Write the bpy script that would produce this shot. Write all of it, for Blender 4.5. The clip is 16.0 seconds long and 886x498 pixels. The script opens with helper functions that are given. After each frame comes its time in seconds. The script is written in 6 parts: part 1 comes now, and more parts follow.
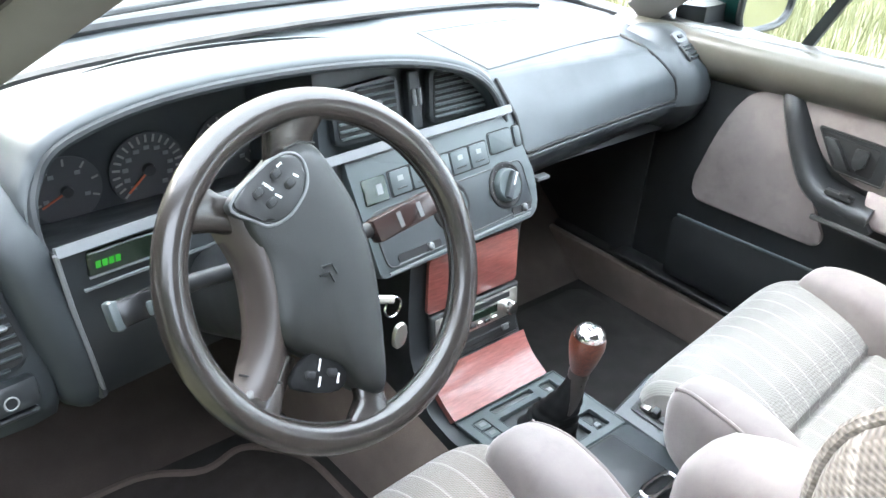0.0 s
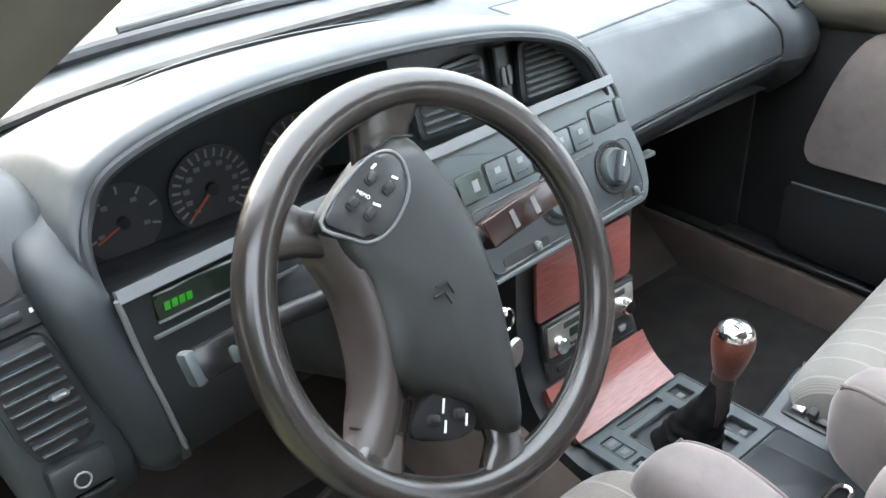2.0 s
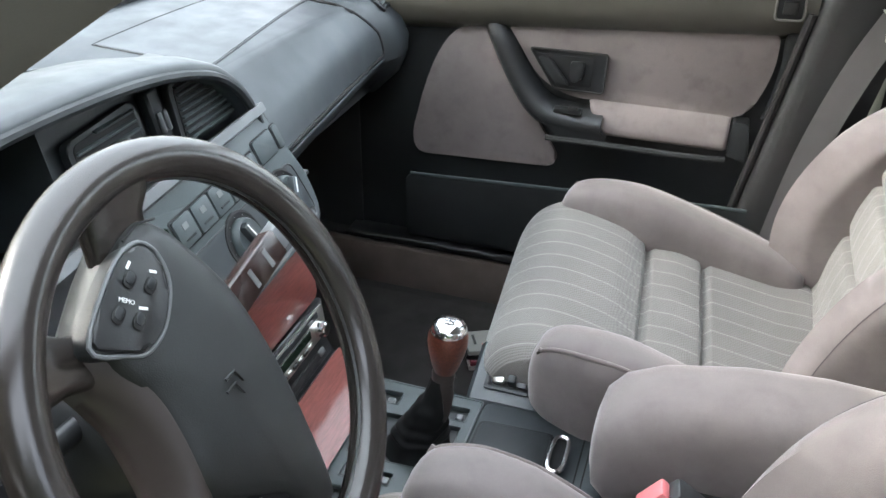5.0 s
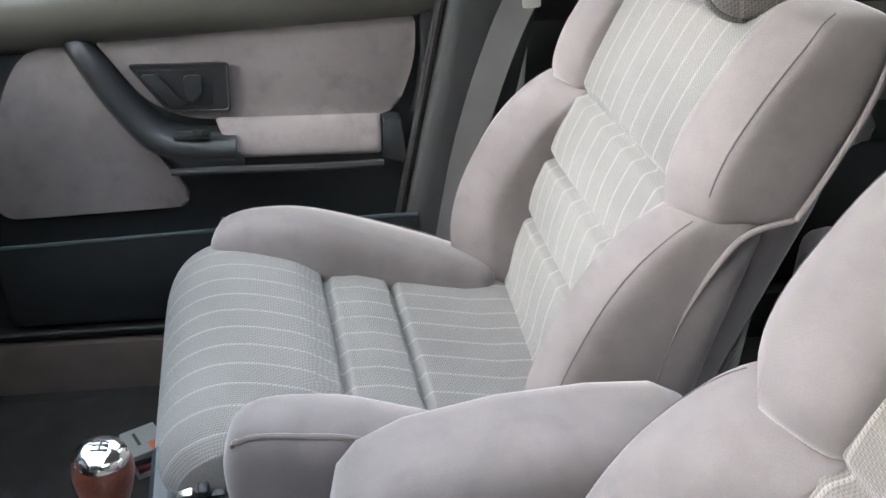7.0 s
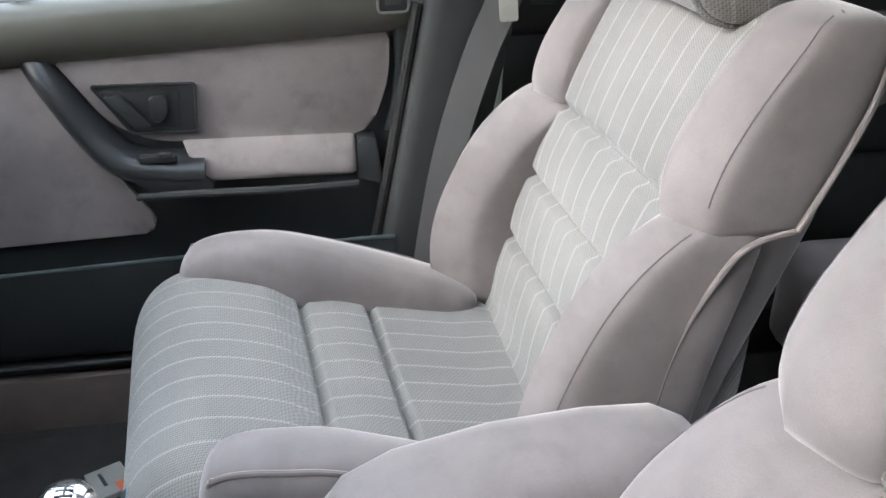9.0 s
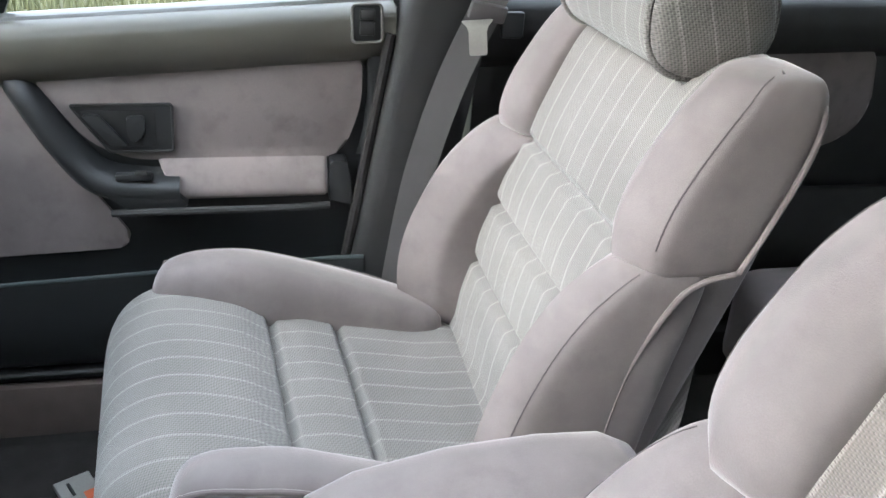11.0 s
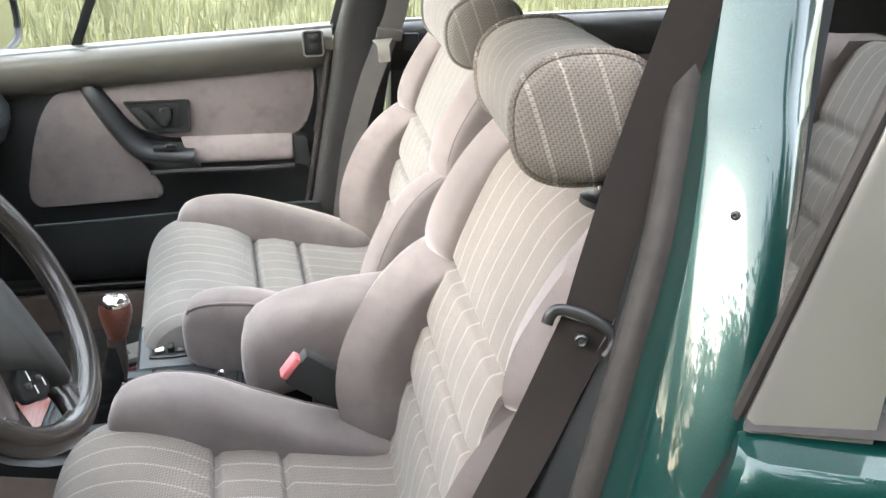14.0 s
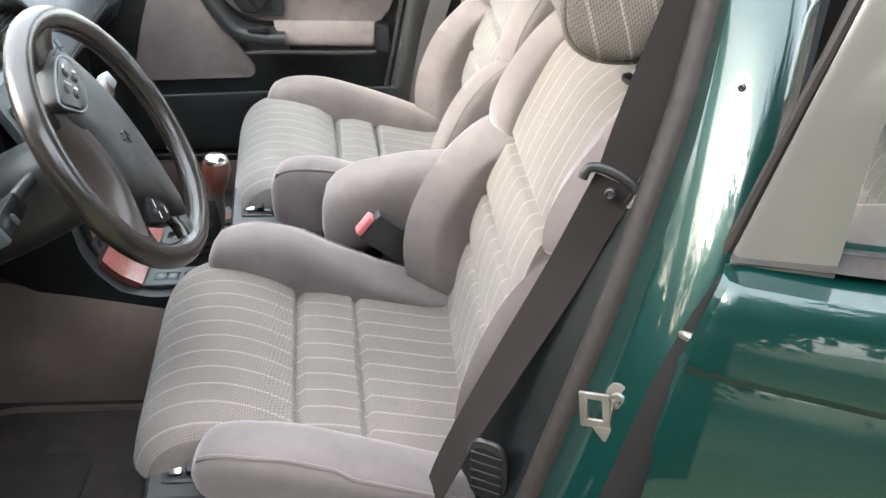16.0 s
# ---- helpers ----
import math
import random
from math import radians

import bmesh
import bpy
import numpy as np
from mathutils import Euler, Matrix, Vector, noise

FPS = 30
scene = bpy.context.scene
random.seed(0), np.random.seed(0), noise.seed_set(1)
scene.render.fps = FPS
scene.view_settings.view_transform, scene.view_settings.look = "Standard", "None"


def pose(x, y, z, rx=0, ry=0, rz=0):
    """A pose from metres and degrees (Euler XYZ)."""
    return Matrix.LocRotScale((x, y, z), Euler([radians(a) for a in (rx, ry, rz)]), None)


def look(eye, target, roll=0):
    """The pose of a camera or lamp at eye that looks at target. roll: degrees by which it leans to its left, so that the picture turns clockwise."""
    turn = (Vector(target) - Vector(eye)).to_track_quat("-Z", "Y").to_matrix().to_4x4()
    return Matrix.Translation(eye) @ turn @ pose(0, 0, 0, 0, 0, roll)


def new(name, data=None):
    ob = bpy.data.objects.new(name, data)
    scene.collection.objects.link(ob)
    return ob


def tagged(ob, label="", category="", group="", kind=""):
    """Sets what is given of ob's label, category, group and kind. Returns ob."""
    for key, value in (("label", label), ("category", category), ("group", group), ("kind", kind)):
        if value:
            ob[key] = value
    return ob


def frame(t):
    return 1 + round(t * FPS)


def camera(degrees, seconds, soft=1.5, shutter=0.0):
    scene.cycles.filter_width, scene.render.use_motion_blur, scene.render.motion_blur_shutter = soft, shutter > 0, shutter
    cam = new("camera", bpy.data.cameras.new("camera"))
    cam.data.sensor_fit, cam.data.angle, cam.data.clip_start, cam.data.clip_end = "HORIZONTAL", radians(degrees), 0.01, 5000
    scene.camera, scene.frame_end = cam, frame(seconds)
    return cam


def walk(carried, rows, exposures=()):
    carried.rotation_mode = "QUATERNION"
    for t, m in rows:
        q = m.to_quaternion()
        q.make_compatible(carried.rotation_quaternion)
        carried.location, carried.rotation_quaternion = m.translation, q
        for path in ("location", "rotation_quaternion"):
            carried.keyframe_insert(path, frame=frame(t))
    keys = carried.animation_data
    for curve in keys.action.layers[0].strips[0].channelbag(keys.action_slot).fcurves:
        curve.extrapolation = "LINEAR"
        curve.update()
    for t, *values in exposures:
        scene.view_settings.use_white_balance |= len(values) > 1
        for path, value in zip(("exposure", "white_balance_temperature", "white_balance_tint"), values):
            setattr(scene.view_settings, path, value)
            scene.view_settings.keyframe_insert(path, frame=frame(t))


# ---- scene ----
cam = camera(53.9, 16.0)
PATH = [
    (0, (-0.815, -0.074, 1.337), (0.379, 1.186, 0.343), 4.9),
    (0.5, (-0.797, -0.068, 1.303), (0.4, 1.288, 0.45), 4.2),
    (1, (-0.803, -0.066, 1.287), (0.312, 1.319, 0.372), 2.6),
    (1.5, (-0.808, -0.022, 1.278), (0.209, 1.406, 0.316), -0.5),
    (2, (-0.766, 0.077, 1.264), (0.331, 1.413, 0.258), -2.4),
    (2.5, (-0.772, 0.089, 1.256), (0.401, 1.323, 0.207), -1.2),
    (3, (-0.814, 0.061, 1.253), (0.33, 1.332, 0.216), 1.2),
    (3.5, (-0.865, 0.042, 1.252), (0.296, 1.355, 0.289), 2.6),
    (4, (-0.883, 0.071, 1.269), (0.422, 1.283, 0.359), 1.6),
    (4.5, (-0.848, 0.187, 1.265), (0.665, 1.095, 0.324), -0.3),
    (5, (-0.809, 0.243, 1.283), (0.828, 0.772, 0.263), 0.9),
    (5.2, (-0.805, 0.236, 1.289), (0.858, 0.635, 0.253), 1.8),
    (7.5, (-0.555, 0.318, 1.14), (1.195, -0.015, 0.231), 1.0),
    (8, (-0.559, 0.313, 1.137), (1.2, -0.029, 0.249), 1.1),
    (10.5, (-0.513, 0.337, 1.137), (1.226, -0.057, 0.231), 2.1),
    (11, (-0.572, 0.321, 1.185), (1.175, -0.098, 0.306), 3.6),
    (11.5, (-0.73, 0.292, 1.223), (1.042, -0.006, 0.345), 4.6),
    (12, (-0.91, 0.266, 1.261), (0.859, 0.047, 0.353), 4.8),
    (12.5, (-1.043, 0.271, 1.266), (0.731, 0.008, 0.38), 3.3),
    (13, (-1.136, 0.249, 1.285), (0.647, -0.054, 0.432), 2.1),
    (13.5, (-1.21, 0.226, 1.305), (0.577, -0.088, 0.465), 1.5),
    (14, (-1.275, 0.21, 1.322), (0.51, -0.119, 0.482), 1.1),
    (14.5, (-1.362, 0.249, 1.32), (0.405, -0.031, 0.426), 1.2),
    (15, (-1.393, 0.231, 1.335), (0.346, 0.037, 0.366), 1.9),
    (15.5, (-1.426, 0.224, 1.34), (0.292, 0.045, 0.331), 2.1),
    (16, (-1.452, 0.218, 1.345), (0.256, 0.057, 0.317), 2.2),
]
walk(cam, [(t, look(eye, target, roll)) for t, eye, target, roll in PATH], [(0, 4.14, 6200, 8), (0.5, 3.34, 6350, 8), (1.5, 3.42, 6400, 9), (3.5, 3.84, 6450, 10), (5, 2.95, 6300, 9), (8, 2.90, 5950, 9), (11, 2.92, 5950, 9), (12.5, 3.32, 6350, 10), (16, 3.38, 6550, 10)])

# ---- world and light ----
SUN_UP, SUN_ROUND = 25.0, 345.0  # degrees above the horizon, and clockwise from straight ahead
world = bpy.data.worlds.new("sky")
scene.world = world
world.use_nodes = True
wn = world.node_tree.nodes
sky = wn.new("ShaderNodeTexSky")
sky.sky_type, sky.sun_disc = "NISHITA", False
sky.sun_elevation, sky.sun_rotation = radians(SUN_UP), radians(SUN_ROUND)
sky.air_density, sky.dust_density, sky.ozone_density = 1.0, 3.0, 1.0
# a high white veil of cloud over the clear sky
veil = wn.new("ShaderNodeMix")
veil.data_type = "RGBA"
veil.inputs[0].default_value = 0.72
# the overcast is brightest overhead and falls off towards the horizon
aim, part_up, rise = wn.new("ShaderNodeTexCoord"), wn.new("ShaderNodeSeparateXYZ"), wn.new("ShaderNodeMapRange")
world.node_tree.links.new(aim.outputs["Generated"], part_up.inputs[0])
world.node_tree.links.new(part_up.outputs[2], rise.inputs[0])
for k, v in ((1, 0.0), (2, 1.0), (3, 0.85), (4, 1.45)):
    rise.inputs[k].default_value = v
cloud = wn.new("ShaderNodeVectorMath")
cloud.operation = "SCALE"
cloud.inputs[0].default_value = (4.3, 4.45, 4.75)
world.node_tree.links.new(rise.outputs[0], cloud.inputs["Scale"])
world.node_tree.links.new(cloud.outputs[0], veil.inputs[7])
world.node_tree.links.new(sky.outputs[0], veil.inputs[6])
world.node_tree.links.new(veil.outputs[2], wn["Background"].inputs[0])
wn["Background"].inputs[1].default_value = 0.15
sun = new("sun", bpy.data.lights.new("sun", "SUN"))
sun.data.energy, sun.data.angle, sun.data.color = 0.52, radians(30), (1.0, 0.97, 0.94)
sun.matrix_world = look((9 * math.sin(radians(SUN_ROUND)), 9 * math.cos(radians(SUN_ROUND)), 9 * math.tan(radians(SUN_UP))), (0, 0, 0))


# ---- materials ----
class Net:
    """A small wrapper for a node tree."""

    def __init__(self, name):
        self.mat = bpy.data.materials.new(name)
        self.mat.use_nodes = True
        self.n, self.l = self.mat.node_tree.nodes, self.mat.node_tree.links
        self.bsdf = self.n["Principled BSDF"]
        self.co = self.n.new("ShaderNodeTexCoord").outputs["Object"]

    def put(self, socket, value):
        if isinstance(value, bpy.types.NodeSocket):
            self.l.new(value, socket)
        else:
            socket.default_value = value

    def math(self, op, a, b=0.0, c=0.0):
        node = self.n.new("ShaderNodeMath")
        node.operation = op
        for k, v in enumerate((a, b, c)):
            self.put(node.inputs[k], v)
        return node.outputs[0]

    def noise(self, scale, detail=3.0, rough=0.5, co=None):
        node = self.n.new("ShaderNodeTexNoise")
        self.put(node.inputs["Vector"], co or self.co)
        node.inputs["Scale"].default_value, node.inputs["Detail"].default_value, node.inputs["Roughness"].default_value = scale, detail, rough
        return node.outputs["Fac"]

    def stretch(self, x, y, z):
        node = self.n.new("ShaderNodeMapping")
        self.put(node.inputs["Vector"], self.co)
        node.inputs["Scale"].default_value = (x, y, z)
        return node.outputs[0]

    def xyz(self, co=None):
        node = self.n.new("ShaderNodeSeparateXYZ")
        self.put(node.inputs[0], co or self.co)
        return node.outputs

    def ramp(self, fac, lo, hi, a, b):
        node = self.n.new("ShaderNodeMapRange")
        for k, v in enumerate((fac, lo, hi, a, b)):
            self.put(node.inputs[k], v)
        return node.outputs[0]

    def mix(self, fac, a, b):
        node = self.n.new("ShaderNodeMix")
        node.data_type = "RGBA"
        self.put(node.inputs[0], fac)
        for k, v in ((6, a), (7, b)):
            self.put(node.inputs[k], (*v, 1.0) if isinstance(v, tuple) else v)
        return node.outputs[2]

    def bump(self, height, strength=0.2, distance=0.001):
        node = self.n.new("ShaderNodeBump")
        self.put(node.inputs["Height"], height)
        node.inputs["Strength"].default_value, node.inputs["Distance"].default_value = strength, distance
        self.l.new(node.outputs[0], self.bsdf.inputs["Normal"])

    def set(self, **kw):
        for key, value in kw.items():
            self.put(self.bsdf.inputs[key.replace("_", " ")], (*value, 1.0) if isinstance(value, tuple) and len(value) == 3 else value)
        return self.mat


def shade(c, k):
    return tuple(min(1.0, v * k) for v in c)


def surface(name, colour, rough=0.5, metal=0.0, vary=0.15, big=6.0, grain=350.0, relief=0.15, coat=0.0, sheen=0.0, gloss_vary=0.08, spec=0.5):
    m = Net(name)
    a, b = m.noise(big, 4.0), m.noise(grain, 2.0)
    large = m.mix(m.ramp(a, 0.3, 0.7, 0.0, 1.0), shade(colour, 1 - vary), shade(colour, 1 + vary))
    both = m.mix(m.ramp(b, 0.35, 0.65, 0.0, 0.35 * min(1, vary * 4)), large, shade(colour, 0.7))
    m.bump(b, relief, 0.0006)
    rough_out = m.ramp(m.noise(big * 3, 3.0), 0.3, 0.7, rough - gloss_vary, rough + gloss_vary)
    return m.set(Base_Color=both, Roughness=rough_out, Metallic=metal, Coat_Weight=coat, Coat_Roughness=0.04, Sheen_Weight=sheen, Sheen_Roughness=0.4, Specular_IOR_Level=spec)


def velour(name, colour, mottle=0.12):
    m = Net(name)
    blot = m.noise(26.0, 3.0, 0.6)
    nap = m.noise(5.0, 5.0, 0.62)
    pile = m.noise(900.0, 2.0)
    base = m.mix(m.ramp(nap, 0.35, 0.65, 0.0, 1.0), shade(colour, 0.80), shade(colour, 1.14))
    base = m.mix(m.ramp(pile, 0.3, 0.7, 0.0, 0.35), base, shade(colour, 0.72))
    base = m.mix(m.ramp(blot, 0.5, 0.75, 0.0, 2.2 * mottle), base, shade(colour, 0.62))
    m.bump(pile, 0.25, 0.0008)
    return m.set(Base_Color=base, Roughness=0.92, Sheen_Weight=0.55, Sheen_Roughness=0.4, Sheen_Tint=(0.9, 0.83, 0.80), Specular_IOR_Level=0.2)


def pinstripe(name, along_y=False, ground=(0.203, 0.188, 0.172), line=(0.305, 0.287, 0.265), pitch=0.0375, twill=0.0046, deep=0.40):
    """Woven cloth with thin pale stripes; the stripes follow the seat from front to back and up the backrest."""
    m = Net(name)
    wob = m.noise(60.0, 2.0)
    x, y, z = m.xyz()
    side = m.math("SUBTRACT", y, m.math("MULTIPLY", z, 0.35)) if along_y else x
    across = m.math("ADD", side, m.math("MULTIPLY", m.math("SUBTRACT", wob, 0.5), 0.0016))
    along = z if along_y else m.math("SUBTRACT", y, z)
    cell = m.math("ABSOLUTE", m.math("SUBTRACT", m.math("FRACT", m.math("ADD", m.math("DIVIDE", across, pitch), 50.5)), 0.5))
    # basket weave: two sets of diagonal ribs crossing
    k = 2 * math.pi / twill
    loose = m.math("MULTIPLY", wob, 0.004)
    one = m.math("SINE", m.math("MULTIPLY", m.math("ADD", m.math("ADD", along, loose), m.math("MULTIPLY", across, 0.7)), k))
    two = m.math("SINE", m.math("MULTIPLY", m.math("SUBTRACT", m.math("ADD", along, loose), m.math("MULTIPLY", across, 0.7)), k))
    weave = m.math("MULTIPLY", m.math("ADD", m.math("MULTIPLY", one, two), m.math("MULTIPLY", one, 0.5)), 0.9)
    stripe = m.math("MULTIPLY", m.ramp(cell, 0.020, 0.070, 1.0, 0.0), m.ramp(weave, -0.9, 0.7, 0.08, 0.95))
    stain = m.noise(5.0, 4.0)
    body = m.mix(m.ramp(stain, 0.35, 0.65, 0.0, 1.0), shade(ground, 0.86), shade(ground, 1.12))
    body = m.mix(m.math("MULTIPLY", m.ramp(weave, -0.9, 0.6, 1.0, 0.0), m.ramp(m.noise(420.0, 2.0), 0.3, 0.7, 0.6, 1.0)), body, shade(ground, deep))
    m.bump(weave, 0.35, 0.0012)
    return m.set(Base_Color=m.mix(stripe, body, line), Roughness=0.9, Sheen_Weight=0.2, Sheen_Roughness=0.5, Specular_IOR_Level=0.2)


def veneer(name, dark=(0.125, 0.032, 0.026), light=(0.215, 0.066, 0.054)):
    m = Net(name)
    grain = m.noise(38.0, 6.0, 0.65, m.stretch(1.0, 9.0, 9.0))
    fine = m.noise(160.0, 4.0, 0.6, m.stretch(0.5, 9.0, 9.0))
    col = m.mix(m.ramp(grain, 0.35, 0.65, 0.0, 1.0), dark, light)
    col = m.mix(m.ramp(fine, 0.45, 0.7, 0.0, 0.25), col, (0.06, 0.012, 0.009))
    return m.set(Base_Color=col, Roughness=0.34, Coat_Weight=0.5, Coat_Roughness=0.08)


def glass(name, tint=(0.93, 0.97, 0.95)):
    m = Net(name)
    return m.set(Base_Color=tint, Roughness=0.0, Transmission_Weight=1.0, IOR=1.02, Specular_IOR_Level=0.5)


def paint(name):
    m = Net(name)
    flake = m.noise(2600.0, 1.0)
    dust = m.noise(9.0, 5.0, 0.65)
    col = m.mix(m.ramp(flake, 0.4, 0.65, 0.0, 1.0), (0.0005, 0.0100, 0.0095), (0.0024, 0.046, 0.039))
    specks = m.ramp(m.noise(240.0, 2.0), 0.76, 0.80, 0.0, 0.3)
    col = m.mix(specks, col, (0.20, 0.24, 0.22))
    return m.set(Base_Color=col, Metallic=0.4, Specular_IOR_Level=0.3, Roughness=m.ramp(dust, 0.3, 0.7, 0.27, 0.33), Coat_Weight=1.0, Coat_IOR=1.5, Coat_Roughness=m.ramp(dust, 0.3, 0.75, 0.02, 0.05))


def glow(name, colour, strength):
    m = Net(name)
    return m.set(Base_Color=shade(colour, 0.06), Emission_Color=(*colour, 1.0), Emission_Strength=strength)


VELOUR = velour("mauve grey velour", (0.180, 0.155, 0.149), 0.16)
VELOUR_DOOR = velour("door velour", (0.190, 0.163, 0.155), 0.24)
PIN = pinstripe("pinstripe cloth", deep=0.58)
PIN_END = pinstripe("pinstripe cloth end", along_y=True, pitch=0.036, twill=0.0048, deep=0.46)
PIN_WORN = pinstripe("worn pinstripe cloth", ground=(0.205, 0.178, 0.158), line=(0.345, 0.312, 0.285), deep=0.55)
PIN_WORN_END = pinstripe("worn pinstripe cloth end", along_y=True, ground=(0.215, 0.187, 0.163), line=(0.40, 0.36, 0.32), pitch=0.036, twill=0.0048, deep=0.42)
PIPING = velour("piping", (0.165, 0.138, 0.131))
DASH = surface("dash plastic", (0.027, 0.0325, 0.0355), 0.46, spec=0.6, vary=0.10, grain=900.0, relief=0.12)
# duller copy of the dash plastic, darkened for the shade at the driver's end
DASH_SHADED = surface("shaded dash plastic", (0.021, 0.0252, 0.0272), 0.56, spec=0.4, vary=0.12, grain=900.0, relief=0.15)
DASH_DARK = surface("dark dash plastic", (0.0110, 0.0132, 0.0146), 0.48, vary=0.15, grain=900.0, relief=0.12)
STACK = surface("grey facia plastic", (0.047, 0.058, 0.060), 0.45, vary=0.08, grain=900.0)
STRIP = surface("pale facia edge", (0.11, 0.115, 0.118), 0.4, vary=0.08)
BLACK = surface("black plastic", (0.015, 0.0158, 0.0165), 0.4, vary=0.2, grain=700.0)
# also stands for the darkness inside hollows, laid on as flat sheets
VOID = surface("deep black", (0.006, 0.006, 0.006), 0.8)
OLIVE = surface("olive brown plastic", (0.072, 0.067, 0.054), 0.38, vary=0.10, grain=600.0, relief=0.04, gloss_vary=0.03)
PILLAR = surface("grey brown pillar plastic", (0.150, 0.143, 0.130), 0.6, vary=0.08, grain=900.0)
TRIM_BLUE = surface("blue grey pillar trim", (0.0075, 0.0092, 0.0100), 0.5, spec=0.25, vary=0.12, grain=900.0)
PILLAR_DARK = surface("dark pillar trim", (0.024, 0.0235, 0.023), 0.55, spec=0.4, vary=0.12, grain=900.0)
LEATHER = surface("worn black leather", (0.0160, 0.0132, 0.0115), 0.25, spec=0.7, vary=0.05, big=30.0, grain=500.0, relief=0.02, gloss_vary=0.004)
LEATHER_BROWN = surface("worn brownish leather", (0.034, 0.0275, 0.025), 0.34, vary=0.08, big=12.0, grain=500.0, relief=0.03, gloss_vary=0.03)
STALK_BROWN = surface("glossy dark brown plastic", (0.024, 0.0135, 0.0115), 0.25, vary=0.1, grain=900.0, relief=0.02, gloss_vary=0.01)
AIRBAG = surface("airbag cover", (0.0108, 0.0122, 0.0122), 0.46, vary=0.08, grain=900.0, relief=0.3)
WOOD = veneer("red wood veneer")
KNOB_WOOD = veneer("knob wood", (0.050, 0.0135, 0.0085), (0.112, 0.034, 0.019))
CHROME = surface("chrome", (0.80, 0.80, 0.80), 0.12, 1.0, vary=0.05, relief=0.0, gloss_vary=0.03)
STEEL = surface("dull steel", (0.55, 0.54, 0.50), 0.35, 1.0, vary=0.15)
ZINC = surface("zinc striker", (0.17, 0.162, 0.145), 0.4, 0.6, vary=0.2, big=40.0)
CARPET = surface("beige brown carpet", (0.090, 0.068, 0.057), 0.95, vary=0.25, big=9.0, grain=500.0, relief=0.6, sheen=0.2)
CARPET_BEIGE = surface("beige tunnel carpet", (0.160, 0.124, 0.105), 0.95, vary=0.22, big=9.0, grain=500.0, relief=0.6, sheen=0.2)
# brown carpet again, with the shade under the dash put into its colour
CARPET_SHADED = surface("shaded footwell carpet", (0.042, 0.032, 0.027), 0.95, vary=0.3, big=9.0, grain=500.0, relief=0.6)
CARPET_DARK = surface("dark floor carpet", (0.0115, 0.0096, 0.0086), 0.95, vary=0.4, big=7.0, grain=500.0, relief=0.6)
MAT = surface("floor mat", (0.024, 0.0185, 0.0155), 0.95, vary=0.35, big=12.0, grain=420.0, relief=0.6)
WEB = surface("belt webbing", (0.0165, 0.0135, 0.0125), 0.7, spec=0.2, vary=0.1, grain=1200.0, relief=0.5)
WEB_GREY = surface("grey belt webbing", (0.070, 0.066, 0.065), 0.6, vary=0.08, grain=1200.0, relief=0.5)
RUBBER = surface("dusty rubber seal", (0.0135, 0.0108, 0.0098), 0.7, vary=0.25, big=25.0, grain=600.0)
GREEN = paint("dark green metallic paint")
FRAME_GREY = surface("satin grey window frame", (0.105, 0.105, 0.098), 0.30, vary=0.06, grain=900.0, relief=0.0, gloss_vary=0.0, coat=0.6)
GLASS = glass("window glass")
RED_DARK = surface("dark red print", (0.10, 0.012, 0.018), 0.4, vary=0.05)
RED = surface("red buckle button", (0.70, 0.19, 0.20), 0.4, vary=0.05)
PAPER = surface("worn printed paper", (0.22, 0.215, 0.20), 0.6, vary=0.2)
MATT = surface("matt black lining", (0.0075, 0.0078, 0.0082), 0.72, spec=0.15, vary=0.2, grain=500.0)
GLOSS = surface("glossy black plastic", (0.008, 0.0082, 0.0086), 0.26, vary=0.1, gloss_vary=0.01)
WHITE = surface("white print", (0.72, 0.72, 0.70), 0.5, vary=0.04)
GREYPRINT = surface("grey print", (0.15, 0.155, 0.155), 0.5, vary=0.04)
TICK = surface("dial print", (0.22, 0.215, 0.20), 0.6, vary=0.1)
DIAL = surface("dial face", (0.042, 0.042, 0.044), 0.5, vary=0.1)
NEEDLE = surface("orange needle", (0.45, 0.10, 0.04), 0.4, vary=0.05)
LCD = surface("display glass", (0.008, 0.014, 0.009), 0.15, vary=0.1)
LCD_ON = glow("green display segments", (0.06, 0.80, 0.03), 0.022)
THREAD = surface("dark thread", (0.095, 0.082, 0.079), 0.9, vary=0.1)
SPEAKER = surface("speaker cloth", (0.030, 0.028, 0.028), 0.9, vary=0.12, grain=900.0, relief=0.6)
LINING = surface("roof lining", (0.22, 0.21, 0.20), 0.95, vary=0.06, grain=700.0)
GRASS_MAT = surface("dry grass ground", (0.165, 0.16, 0.09), 0.95, vary=0.5, big=0.9, grain=18.0, relief=0.5)
BLADE = surface("grass blades", (0.185, 0.188, 0.095), 0.8, vary=0.22, big=1.6, grain=40.0)
LEAF = surface("dark foliage", (0.045, 0.075, 0.022), 0.8, vary=0.5, big=0.5, grain=9.0)


# ---- shapes ----
def mesh_of(name, geo, material, sharp=38.0):
    me = bpy.data.meshes.new(name)
    if isinstance(geo, bmesh.types.BMesh):
        bmesh.ops.recalc_face_normals(geo, faces=geo.faces)
        geo.to_mesh(me)
        geo.free()
    else:
        me.from_pydata([tuple(map(float, v)) for v in geo[0]], [], geo[1])
        bm = bmesh.new()
        bm.from_mesh(me)
        bmesh.ops.recalc_face_normals(bm, faces=bm.faces)
        bm.to_mesh(me)
        bm.free()
    me.materials.append(material)
    me.polygons.foreach_set("use_smooth", [True] * len(me.polygons))
    me.set_sharp_from_angle(angle=radians(sharp))
    return me


